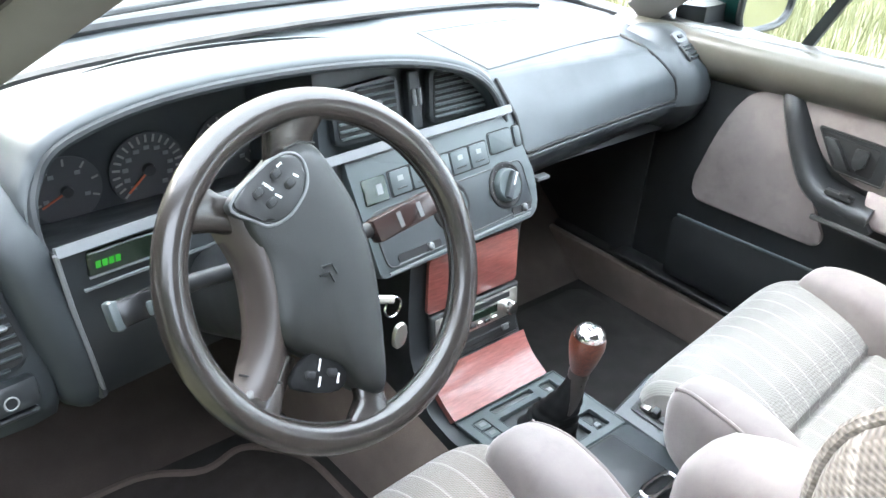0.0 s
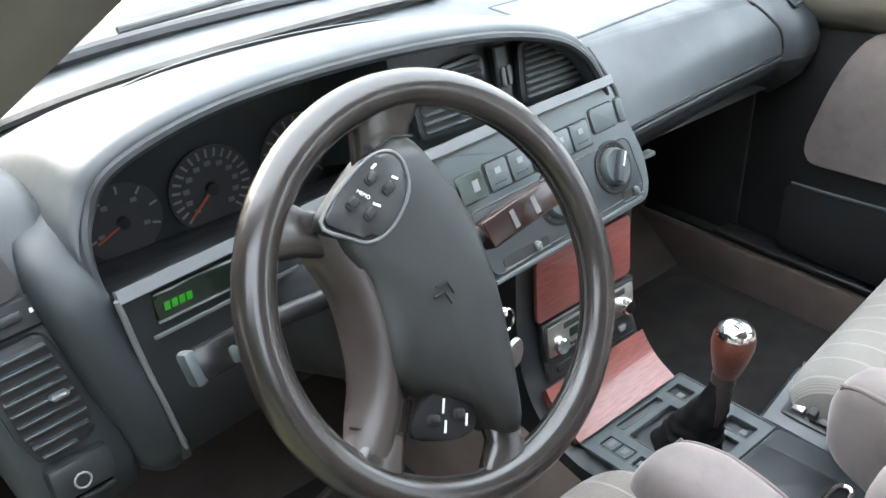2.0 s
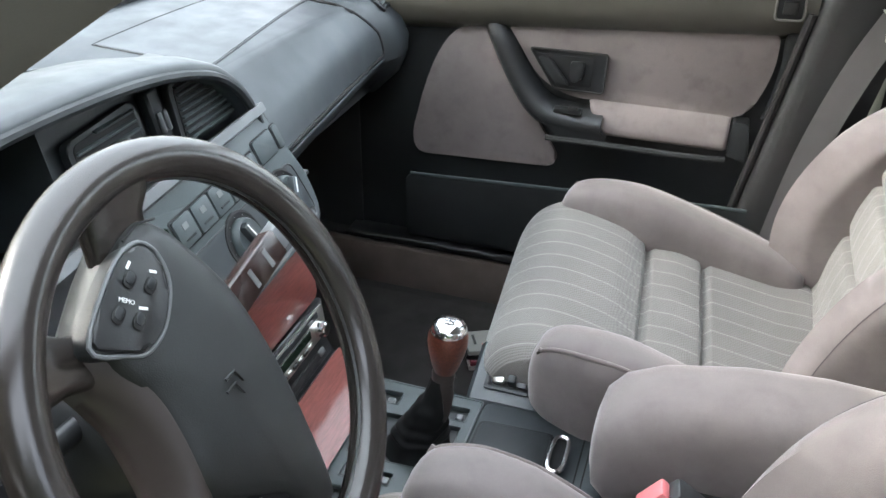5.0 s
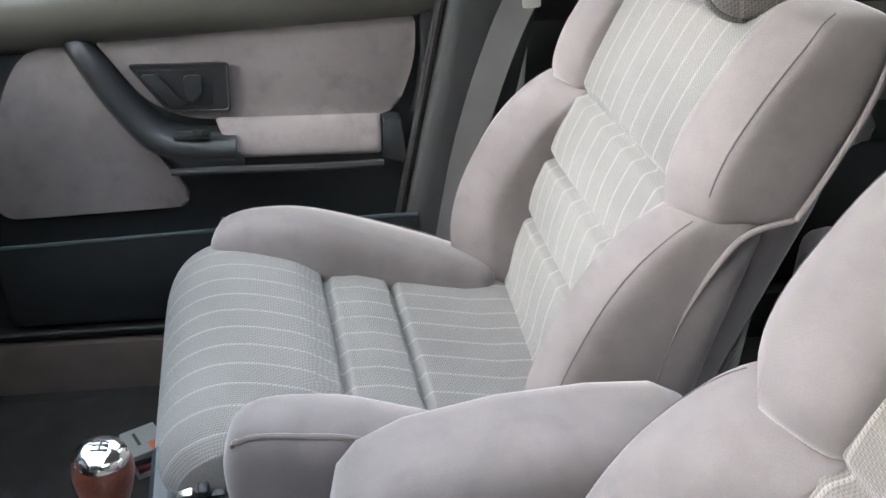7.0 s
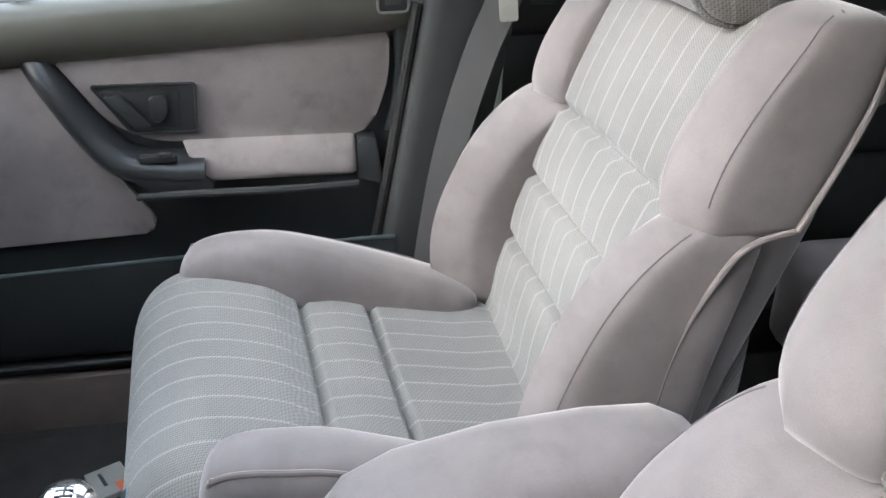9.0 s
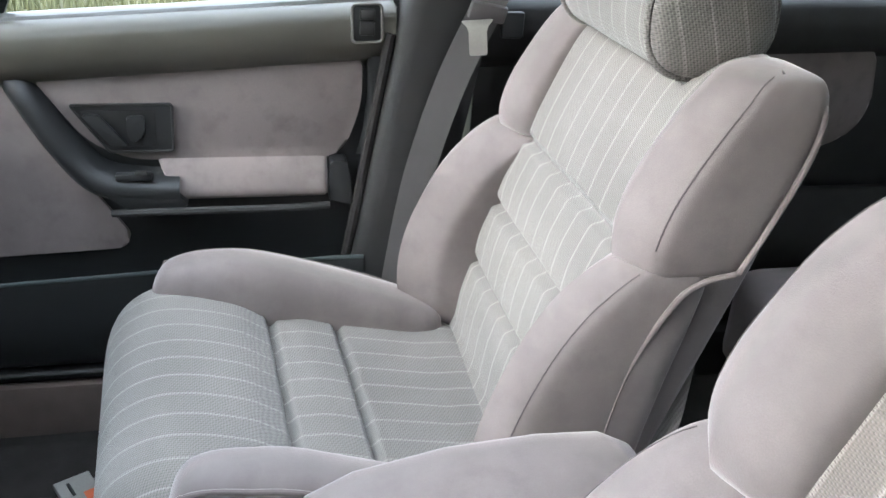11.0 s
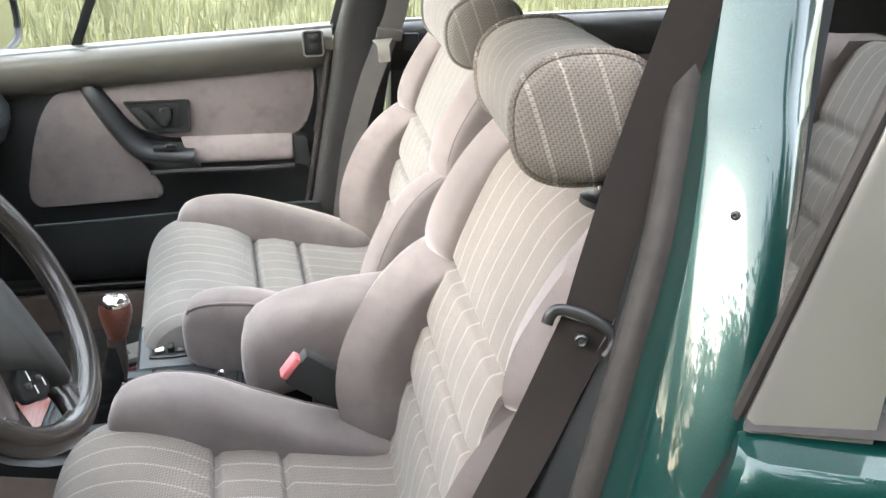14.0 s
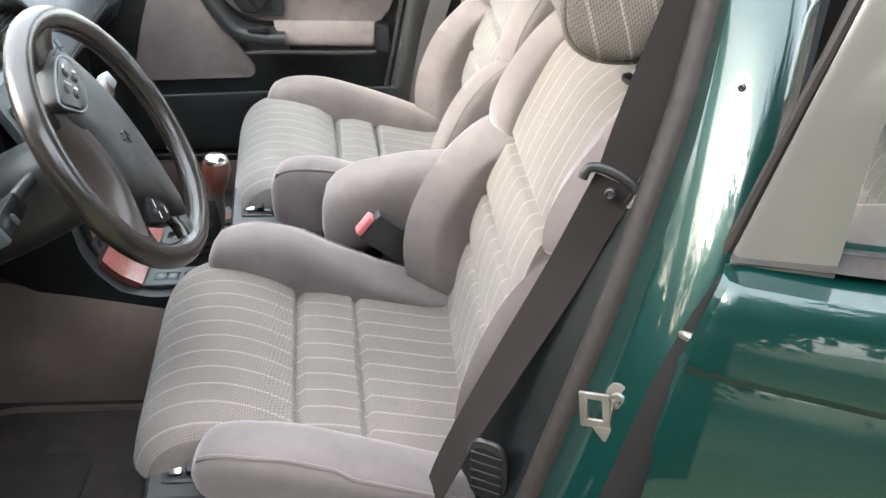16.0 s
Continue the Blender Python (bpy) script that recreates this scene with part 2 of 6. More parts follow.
def thing(name, at, label, category, group="", kind=""):
    ob = new(name)
    ob.empty_display_size = 0.05
    ob.matrix_world = at if isinstance(at, Matrix) else Matrix.Translation(at)
    return tagged(ob, label, category, group, kind)


def part(name, geo, material, parent=None, label="", sharp=38.0):
    me = geo if isinstance(geo, bpy.types.Mesh) else mesh_of(name, geo, material, sharp)
    ob = new(name, me)
    ob.parent = parent
    return tagged(ob, label)


def basis(o, x, y):
    x, y = Vector(x).normalized(), Vector(y).normalized()
    z = x.cross(y).normalized()
    y = z.cross(x)
    m = Matrix((x, y, z)).transposed().to_4x4()
    m.translation = Vector(o)
    return m


def moved(geo, m):
    if isinstance(geo, bmesh.types.BMesh):
        geo.transform(m)
        return geo
    return [m @ Vector(v) for v in geo[0]], geo[1]


def joined(*geos):
    vs, fs = [], []
    for g in geos:
        if isinstance(g, bmesh.types.BMesh):
            g.verts.index_update()
            g = ([v.co.copy() for v in g.verts], [[v.index for v in f.verts] for f in g.faces])
        k = len(vs)
        vs += list(g[0])
        fs += [[i + k for i in f] for f in g[1]]
    return vs, fs


def rbox(sx, sy, sz, r=0.004, seg=2, m=None):
    bm = bmesh.new()
    bmesh.ops.create_cube(bm, size=1.0)
    bm.transform(Matrix.Diagonal((sx, sy, sz, 1)))
    if r > 0:
        bmesh.ops.bevel(bm, geom=list(bm.edges), offset=min(r, 0.49 * min(sx, sy, sz)), segments=seg, profile=0.5, affect="EDGES")
    if m is not None:
        bm.transform(m)
    return bm


def box(x0, x1, y0, y1, z0, z1, r=0.004, seg=2):
    return rbox(abs(x1 - x0), abs(y1 - y0), abs(z1 - z0), r, seg, Matrix.Translation(((x0 + x1) / 2, (y0 + y1) / 2, (z0 + z1) / 2)))


def rounded(pts, r, n=4):
    out, k = [], len(pts)
    rs = r if isinstance(r, (list, tuple)) else [r] * k
    for i in range(k):
        p, a, b = Vector(pts[i]), Vector(pts[i - 1]), Vector(pts[(i + 1) % k])
        d1, d2 = (a - p), (b - p)
        q = min(rs[i], 0.45 * d1.length, 0.45 * d2.length)
        s, e = p + d1.normalized() * q, p + d2.normalized() * q
        for j in range(n + 1):
            t = j / n
            out.append(tuple((1 - t) ** 2 * s + 2 * t * (1 - t) * p + t * t * e))
    return out


def plate(outline, thick, bevel=0.002, m=None, seg=2):
    """An outline in the local xy plane, raised by thick along local z, its upper rim bevelled."""
    bm = bmesh.new()
    low = [bm.verts.new((x, y, 0)) for x, y in outline]
    up = [bm.verts.new((x, y, thick)) for x, y in outline]
    n = len(low)
    bm.faces.new(low)
    top = bm.faces.new(up)
    for i in range(n):
        bm.faces.new((low[i], low[(i + 1) % n], up[(i + 1) % n], up[i]))
    if bevel > 0:
        bmesh.ops.bevel(bm, geom=list(top.edges), offset=bevel, segments=seg, profile=0.5, affect="EDGES", clamp_overlap=True)
    if m is not None:
        bm.transform(m)
    return bm


def spline(pts, n, closed=False):
    """A smooth curve through the points, n steps a span."""
    p = [Vector(q) for q in pts]
    k = len(p)
    out = []
    for i in range(k if closed else k - 1):
        a = p[i - 1] if closed or i else 2 * p[0] - p[1]
        b, c = p[i], p[(i + 1) % k]
        d = p[(i + 2) % k] if closed or i + 2 < k else 2 * p[-1] - p[-2]
        for j in range(n):
            t = j / n
            out.append(0.5 * ((2 * b) + (c - a) * t + (2 * a - 5 * b + 4 * c - d) * t * t + (3 * b - a - 3 * c + d) * t ** 3))
    if not closed:
        out.append(p[-1])
    return out


def dense(rows, n=3):
    """More rows along a table, eased smoothly between the given ones."""
    out = []
    for i in range(len(rows) - 1):
        a, b, c, d = rows[max(i - 1, 0)], rows[i], rows[i + 1], rows[min(i + 2, len(rows) - 1)]
        for j in range(n):
            t = j / n
            out.append(tuple(0.5 * (2 * q + (r - p) * t + (2 * p - 5 * q + 4 * r - u) * t * t + (3 * q - p - 3 * r + u) * t ** 3) for p, q, r, u in zip(a, b, c, d)))
    return out + [rows[-1]]


def loft(rings, closed=True, caps=True, loop=False):
    n, k = len(rings[0]), len(rings)
    vs = [Vector(v) for r in rings for v in r]
    fs = []
    for i in range(k if loop else k - 1):
        for j in range(n if closed else n - 1):
            a, b = i * n + j, i * n + (j + 1) % n
            c, d = ((i + 1) % k) * n + (j + 1) % n, ((i + 1) % k) * n + j
            fs.append((a, b, c, d))
    if caps and closed and not loop:
        fs += [tuple(range(n))[::-1], tuple(range((k - 1) * n, k * n))]
    return vs, fs


def tube(path, r, n=10, loop=False, flat=1.0, up=(0, 0, 1), taper=None):
    p = [Vector(q) for q in path]
    k = len(p)
    rings = []
    for i in range(k):
        a, b = (p[i - 1] if loop or i else p[0]), (p[(i + 1) % k] if loop or i + 1 < k else p[-1])
        t = (b - a).normalized()
        s = t.cross(Vector(up))
        s = s.normalized() if s.length > 1e-4 else t.cross(Vector((0, 1, 0))).normalized()
        w = s.cross(t)
        q = r * (taper[i] if taper else 1.0)
        rings.append([p[i] + s * q * math.cos(2 * math.pi * j / n) + w * q * flat * math.sin(2 * math.pi * j / n) for j in range(n)])
    return loft(rings, loop=loop)


def revolve(profile, n=24, m=None):
    rings = [[Vector((r * math.cos(2 * math.pi * j / n), r * math.sin(2 * math.pi * j / n), h)) for j in range(n)] for r, h in profile]
    geo = loft(rings)
    return moved(geo, m) if m is not None else geo


def oval(cx, cy, rx, ry, n=24, power=2.6, turn=0.0):
    out = []
    for j in range(n):
        a = 2 * math.pi * j / n
        c, s = math.cos(a), math.sin(a)
        x, y = rx * abs(c) ** (2 / power) * (1 if c >= 0 else -1), ry * abs(s) ** (2 / power) * (1 if s >= 0 else -1)
        out.append((cx + x * math.cos(turn) - y * math.sin(turn), cy + x * math.sin(turn) + y * math.cos(turn)))
    return out


def lerp(table, x):
    """Linear look-up in rows of (x, value, ...)."""
    if x <= table[0][0]:
        return table[0][1:]
    for a, b in zip(table, table[1:]):
        if x <= b[0]:
            t = (x - a[0]) / (b[0] - a[0])
            return tuple(u + (v - u) * t for u, v in zip(a[1:], b[1:]))
    return table[-1][1:]


def strap(path, width, thick, across):
    """A flat band along a path; across: the direction of its width at each point, or one for all."""
    rings = []
    p = [Vector(q) for q in path]
    for i, q in enumerate(p):
        w = Vector(across[i] if isinstance(across, list) else across).normalized() * width / 2
        t = (p[min(i + 1, len(p) - 1)] - p[max(i - 1, 0)]).normalized()
        h = t.cross(w).normalized() * thick / 2
        rings.append([q - w - h, q + w - h, q + w + h, q - w + h])
    return loft(rings)


# ---- ground and distance ----
ground = part("ground", ([(-400, -400, 0), (400, -400, 0), (400, 400, 0), (-400, 400, 0)], [(0, 1, 2, 3)]), GRASS_MAT)
tagged(ground, "dry yellow-green meadow the car stands on", "ground", kind="structure")

rng = random.Random(4)


def blades(count, x0, x1, y0, y1, low, high):
    vs, fs = [], []
    for _ in range(count):
        x, y, h, a = rng.uniform(x0, x1), rng.uniform(y0, y1), rng.uniform(low, high), rng.uniform(0, 6.28)
        w, bend = rng.uniform(0.003, 0.008), rng.uniform(0.05, 0.55) * h
        dx, dy = math.cos(a), math.sin(a)
        k = len(vs)
        for t in (0.0, 0.5, 1.0):
            b = bend * t * t
            s = w * (1 - 0.9 * t)
            vs += [(x + dx * b - dy * s, y + dy * b + dx * s, h * t), (x + dx * b + dy * s, y + dy * b - dx * s, h * t)]
        fs += [(k, k + 1, k + 3, k + 2), (k + 2, k + 3, k + 5, k + 4)]
    return vs, fs


grass = part("tall_grass", joined(blades(26000, 2.2, 8.0, -4.5, 5.0, 0.08, 0.34), blades(8000, -5.0, 6.0, 6.5, 14.0, 0.08, 0.25)), BLADE)
tagged(grass, "tall dry yellow-green grass beside the car", "grass", kind="stuff")


def woods(count, side):
    """A far belt of trees: many small leaf clumps with an uneven outline."""
    vs, fs = [], []
    for _ in range(count):
        along, depth = rng.uniform(side[4], side[5]), rng.uniform(0, 5)
        top = side[6] * (1 + 0.32 * math.sin(along * 0.7) + 0.22 * math.sin(along * 1.9 + 1))
        z = rng.uniform(0.2, 1.0) ** 0.6 * top
        c = Vector((side[0] + side[2] * along + side[3] * depth, side[1] + side[3] * along - side[2] * depth, z))
        r = rng.uniform(0.25, 0.8)
        k = len(vs)
        for _ in range(4):
            n = Vector((rng.gauss(0, 1), rng.gauss(0, 1), rng.gauss(0, 1))).normalized()
            t = n.orthogonal().normalized()
            b = n.cross(t)
            m = c + Vector((rng.gauss(0, r), rng.gauss(0, r), rng.gauss(0, r * 0.7)))
            q = len(vs)
            s = rng.uniform(0.10, 0.28)
            vs += [m + t * s, m + b * s * 0.6, m - t * s, m - b * s * 0.6]
            fs.append((q, q + 1, q + 2, q + 3))
    return vs, fs


# unseen but for reflections; left belt raised also to cut skylight from there
belt_of_trees = part("far_woods", joined(woods(17000, (-9.5, 0, 0.0, 1.0, -18, 24, 4.4)), woods(7000, (0, 38, 1.0, 0.0, -34, 34, 9.5))), LEAF)
tagged(belt_of_trees, "dark green belt of trees out of view round the meadow", "trees", kind="stuff")

# ---- car shell ----
FLOOR = 0.235
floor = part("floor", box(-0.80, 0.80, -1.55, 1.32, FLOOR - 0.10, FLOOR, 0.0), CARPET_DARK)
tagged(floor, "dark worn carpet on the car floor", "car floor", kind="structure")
# the footwell's shade is painted here by a darker carpet
bulkhead = part("wall_front", loft([[(x, 1.00, FLOOR - 0.02), (x, 1.26, 0.42), (x, 1.30, 0.88), (x, 1.36, 0.88), (x, 1.36, FLOOR - 0.02)] for x in (-0.74, 0.74)]), CARPET_SHADED)
tagged(bulkhead, "carpeted bulkhead of the footwells, darkened for shade", "bulkhead", kind="structure")
tail = part("wall_back", box(-0.80, 0.80, -1.62, -1.55, 0.13, 0.98, 0.0), CARPET_DARK)
tagged(tail, "dark rear bulkhead behind the back seat", "bulkhead", kind="structure")

rings = []
for y, z, w in ((0.30, 1.335, 0.50), (0.20, 1.365, 0.54), (-0.2, 1.395, 0.57), (-0.8, 1.395, 0.57), (-1.3, 1.36, 0.54), (-1.5, 1.32, 0.52)):
    low = [(x * w, y, z - 0.05 * abs(x) ** 3) for x in (-1, -0.8, -0.5, 0, 0.5, 0.8, 1)]
    rings.append(low + [(x, y2, z2 + 0.035) for x, y2, z2 in reversed(low)])
roof = part("ceiling", loft(rings), LINING)
tagged(roof, "pale cloth roof lining", "roof lining", kind="structure")

# sills, with carpet on their inner faces
for s, name in ((-1, "sill_left"), (1, "sill_right")):
    sill = thing(name, (0, 0, 0), "car door sill with a beige carpet strip", "door sill", kind="structure")
    part("sill_body", box(s * 0.715, s * 0.83, -1.5, 1.25, 0.12, 0.335, 0.012), PILLAR_DARK if s > 0 else GREEN, sill)
    part("carpet_strip", box(s * 0.692, s * 0.716, -0.1, 1.20, FLOOR - 0.01, 0.33, 0.008), CARPET, sill)

# kick panels that close the footwells beside the doors
for s, name in ((-1, "kick_panel_left"), (1, "kick_panel_right")):
    kick = part(name, box(s * 0.742, s * 0.80, 0.93, 1.34, FLOOR - 0.02, 0.87, 0.006), BLACK)
    tagged(kick, "dark carpeted kick panel of the footwell", "kick panel", kind="structure")

# centre tunnel
tunnel = part("tunnel", loft([[(-0.15, y, FLOOR - 0.01), (-0.135, y, z - 0.05), (-0.10, y, z), (0.10, y, z), (0.135, y, z - 0.05), (0.15, y, FLOOR - 0.01)] for y, z in ((-1.0, 0.36), (0.4, 0.38), (0.75, 0.45), (1.2, 0.52))]), CARPET_BEIGE)
tagged(tunnel, "beige brown carpeted centre tunnel", "tunnel", kind="structure")


def front_pillar(side, name):
    """The windscreen pillar with its trim, an outer painted edge and rubber."""
    s = side
    p = thing(name, (0, 0, 0), "grey brown trimmed windscreen pillar", "windscreen pillar", kind="structure")
    line = [(0.455, 0.20, 1.365), (0.545, 0.32, 1.285), (0.660, 0.60, 1.090), (0.765, 0.90, 0.885), (0.80, 1.0, 0.82)] if s < 0 else [(0.455, 0.20, 1.365), (0.545, 0.38, 1.27), (0.64, 0.66, 1.10), (0.70, 0.85, 0.985), (0.765, 1.02, 0.86)]
    path = spline([(s * x, y, z) for x, y, z in line], 6)
    trim, outer, seal = [], [], []
    for i, c in enumerate(path):
        t = (path[min(i + 1, len(path) - 1)] - path[max(i - 1, 0)]).normalized()
        out = Vector((s, 0.25, 0.55))
        out = (out - t * out.dot(t)).normalized()
        fwd = t.cross(out).normalized()
        if fwd.y < 0:
            fwd = -fwd
        trim.append([c + out * a + fwd * b for a, b in ((-0.004, 0.004), (0.000, -0.006), (0.018, -0.012), (0.042, -0.008), (0.052, 0.004), (0.050, 0.070), (0.0, 0.060))])
        outer.append([c + out * a + fwd * b for a, b in ((0.054, -0.004), (0.085, 0.010), (0.088, 0.060), (0.054, 0.062))])
        seal.append(c + out * 0.053 + fwd * -0.010)
    part("pillar_trim", loft(trim), PILLAR, p)
    part("painted_edge", loft(outer), GREEN, p)
    part("rubber_seal", tube(seal, 0.007, 8), RUBBER, p)
    return p


front_pillar(-1, "pillar_front_left")
front_pillar(1, "pillar_front_right")

# windscreen and its base
screen = thing("window_1", (0, 0, 0), "clear raked car windscreen", "windscreen", kind="structure")
rings = [[(-0.74, 1.31, 0.885), (-0.4, 1.37, 0.895), (0, 1.39, 0.90), (0.4, 1.37, 0.895), (0.74, 1.31, 0.885)], [(-0.50, 0.30, 1.345), (-0.26, 0.33, 1.36), (0, 0.34, 1.365), (0.26, 0.33, 1.36), (0.50, 0.30, 1.345)]]
pane = part("pane", loft([r + [Vector(v) + Vector((0, 0.002, 0.004)) for v in reversed(r)] for r in rings]), GLASS, screen)
pane.visible_shadow = False
part("black_border", tube(spline([(-0.78, 1.24, 0.885), (-0.4, 1.315, 0.905), (0, 1.335, 0.908), (0.4, 1.315, 0.905), (0.78, 1.24, 0.885)], 8), 0.012, 8), BLACK, screen)
cowl = part("cowl", loft([[(x, y, 0.86), (x, y + 0.22, 0.86), (x, y + 0.22, 0.885), (x, y, 0.90)] for x, y in ((-0.78, 1.27), (-0.4, 1.345), (0, 1.36), (0.4, 1.345), (0.78, 1.27))]), BLACK)
tagged(cowl, "black plastic cowl below the windscreen", "cowl", kind="structure")
bonnet = part("bonnet", loft([[(x, y, z - 0.06 * (x / 0.8) ** 2) for x in (-0.82, -0.5, 0, 0.5, 0.82)] + [(x, y, z - 0.12) for x in (0.82, 0.5, 0, -0.5, -0.82)] for y, z in ((1.55, 0.875), (2.0, 0.83), (2.5, 0.74), (2.7, 0.66))]), GREEN)
tagged(bonnet, "dark green metallic car bonnet", "bonnet", kind="structure")
wiper = thing("wiper", (0, 0, 0), "black windscreen wiper lying on the cowl", "wiper")
part("wiper_arm", tube([(-0.30, 1.40, 0.905), (0.10, 1.43, 0.915), (0.52, 1.40, 0.915)], 0.006, 8), BLACK, wiper)
part("wiper_blade", box(0.30, 0.62, 1.392, 1.404, 0.915, 0.930, 0.003), BLACK, wiper)


# ---- passenger front door ----
def yz_plate(points, x, thick, bevel=0.003, r=0.01, seg=2):
    """A plate whose outline is given in (y, z), standing thick towards the middle of the car from the plane x."""
    return plate(rounded([(-y, z) for y, z in points], r), thick, bevel, basis((x, 0, 0), (0, -1, 0), (0, 0, 1)), seg)


door = thing("door_1", (0, 0, 0), "closed car door with olive top rail and mauve velour panels", "car door", kind="structure")
part("door_shell", box(0.757, 0.86, 0.105, 1.02, 0.335, 0.885, 0.004), BLACK, door)
part("door_card", yz_plate([(1.00, 0.345), (0.12, 0.345), (0.115, 0.60), (0.10, 0.885), (1.00, 0.86)], 0.757, 0.010, 0.004, 0.03), BLACK, door)
# soft top rail
rings = []
for y in (1.08, 1.0, 0.8, 0.6, 0.4, 0.2, 0.105):
    z = 0.945 - 0.072 * y
    rings.append([(x, y, z + dz) for x, dz in ((0.80, 0.0), (0.745, 0.004), (0.722, -0.002), (0.711, -0.016), (0.712, -0.042), (0.724, -0.070), (0.748, -0.090), (0.80, -0.092))])
part("top_rail", loft(rings), OLIVE, door, "olive brown moulded top rail", 60)
part("upper_panel", yz_plate([(0.632, 0.838), (0.405, 0.861), (0.195, 0.876), (0.152, 0.864), (0.150, 0.790), (0.176, 0.715), (0.205, 0.698), (0.50, 0.700), (0.560, 0.730), (0.600, 0.790)], 0.748, 0.012, 0.006, 0.034, 3), VELOUR_DOOR, door, "mauve grey velour upper panel")
part("front_panel", yz_plate([(0.662, 0.826), (0.728, 0.803), (0.760, 0.755), (0.785, 0.690), (0.812, 0.585), (0.806, 0.540), (0.520, 0.552), (0.512, 0.575), (0.585, 0.690), (0.640, 0.800)], 0.750, 0.012, 0.006, [0.01, 0.03, 0.03, 0.03, 0.03, 0.02, 0.01, 0.01, 0.03, 0.03], 3), VELOUR_DOOR, door, "stained mauve velour speaker panel")
# grip bow that runs down into the armrest
bow = spline([(0.730, 0.655, 0.832), (0.712, 0.632, 0.795), (0.700, 0.590, 0.725), (0.690, 0.545, 0.676), (0.690, 0.480, 0.662), (0.690, 0.430, 0.66)], 6)
rings = []
for i, c in enumerate(bow):
    t = (bow[min(i + 1, len(bow) - 1)] - bow[max(i - 1, 0)]).normalized()
    s = t.cross(Vector((1, 0, 0))).normalized()
    rings.append([c + Vector((a, 0, 0)) + s * b for a, b in ((0.06, -0.022), (0.012, -0.018), (0.0, -0.006), (0.002, 0.008), (0.014, 0.019), (0.06, 0.024))])
part("grip", loft(rings), BLACK, door, "worn dark grab handle", 60)
part("grip_base", yz_plate([(0.545, 0.668), (0.440, 0.668), (0.415, 0.640), (0.505, 0.634)], 0.752, 0.060, 0.006, 0.01), BLACK, door)
part("window_switch", box(0.694, 0.71, 0.468, 0.520, 0.681, 0.692, 0.003), BLACK, door)
part("switch_key", box(0.690, 0.70, 0.474, 0.492, 0.690, 0.698, 0.003), PILLAR_DARK, door)
rings = []
for y, k in ((0.462, 0.90), (0.458, 0.985), (0.450, 1.0), (0.38, 1.0), (0.30, 1.0), (0.222, 1.0), (0.212, 0.985), (0.206, 0.90)):
    rings.append([(0.760 - (0.760 - x) * k, y - (0.45 * (0.704 - z) if y > 0.43 else 0.0), 0.674 + (z - 0.674) * k) for x, z in ((0.760, 0.708), (0.746, 0.706), (0.733, 0.700), (0.721, 0.690), (0.712, 0.677), (0.706, 0.662), (0.705, 0.651), (0.709, 0.645), (0.720, 0.642), (0.760, 0.641))])
part("armrest", loft(rings), VELOUR_DOOR, door, "mauve velour armrest pad", 60)
part("armrest_rail", tube(spline([(0.70, 0.53, 0.628), (0.688, 0.46, 0.634), (0.688, 0.30, 0.634), (0.695, 0.205, 0.634)], 5), 0.006, 8), PILLAR_DARK, door)
part("armrest_end", yz_plate([(0.203, 0.70), (0.175, 0.70), (0.165, 0.625), (0.205, 0.635)], 0.757, 0.045, 0.006, 0.006), BLACK, door)
handle = part("handle_bezel", yz_plate([(0.577, 0.788), (0.434, 0.789), (0.437, 0.716), (0.528, 0.716)], 0.737, 0.008, 0.003, 0.006), BLACK, door, "black latch bezel")
# flat black sheet for the shade inside the bezel
part("handle_shade", yz_plate([(0.566, 0.779), (0.458, 0.780), (0.460, 0.725), (0.531, 0.725)], 0.729, 0.0012, 0.0, 0.006), VOID, handle)
part("latch_lever", yz_plate([(0.560, 0.774), (0.538, 0.775), (0.500, 0.728), (0.524, 0.728)], 0.729, 0.010, 0.003, 0.003), BLACK, handle)
part("lock_lever", yz_plate([(0.500, 0.772), (0.474, 0.773), (0.476, 0.742), (0.492, 0.730), (0.500, 0.742)], 0.729, 0.007, 0.003, 0.006), BLACK, handle)
part("bezel_rim", tube([(0.7285, y, z) for y, z in rounded([(0.577, 0.788), (0.434, 0.789), (0.437, 0.716), (0.528, 0.716)], 0.006)], 0.002, 6, loop=True, up=(1, 0, 0)), PILLAR_DARK, handle)
# pocket
part("pocket", loft([[(0.76, y, 0.365), (0.705, y, 0.362), (0.697, y, 0.375), (0.690, y, z - 0.012), (0.694, y, z), (0.702, y, z), (0.708, y, z - 0.03), (0.76, y, z - 0.03)] for y, z in ((0.81, 0.500), (0.80, 0.512), (0.75, 0.514), (0.5, 0.526), (0.2, 0.540), (0.15, 0.54))]), BLACK, door, "black door pocket", 50)
# lighter tube painted in for the highlight on the pocket's upper edge
part("pocket_glint", tube([(0.694, 0.80, 0.513), (0.694, 0.75, 0.515), (0.694, 0.5, 0.527), (0.694, 0.2, 0.541), (0.694, 0.15, 0.541)], 0.0035, 8), STACK, door)
part("pocket_foot", box(0.698, 0.76, 0.14, 0.95, 0.338, 0.352, 0.004), BLACK, door)
rings = []
for z, y, x in ((0.90, 0.148, 0.722), (0.86, 0.146, 0.728), (0.80, 0.143, 0.734), (0.74, 0.150, 0.738), (0.70, 0.160, 0.742)):
    rings.append([(x + 0.03, y, z), (x + 0.004, y - 0.002, z), (x, y - 0.010, z), (x + 0.001, y - 0.030, z), (x + 0.03, y - 0.036, z)])
part("rear_edge", loft(rings), BLACK, door, "", 60)
# slightly lighter tube that stands for the highlight along the foot
part("foot_glint", tube([(0.696, 0.95, 0.350), (0.696, 0.5, 0.352), (0.696, 0.14, 0.354)], 0.004, 8), PILLAR_DARK, door)
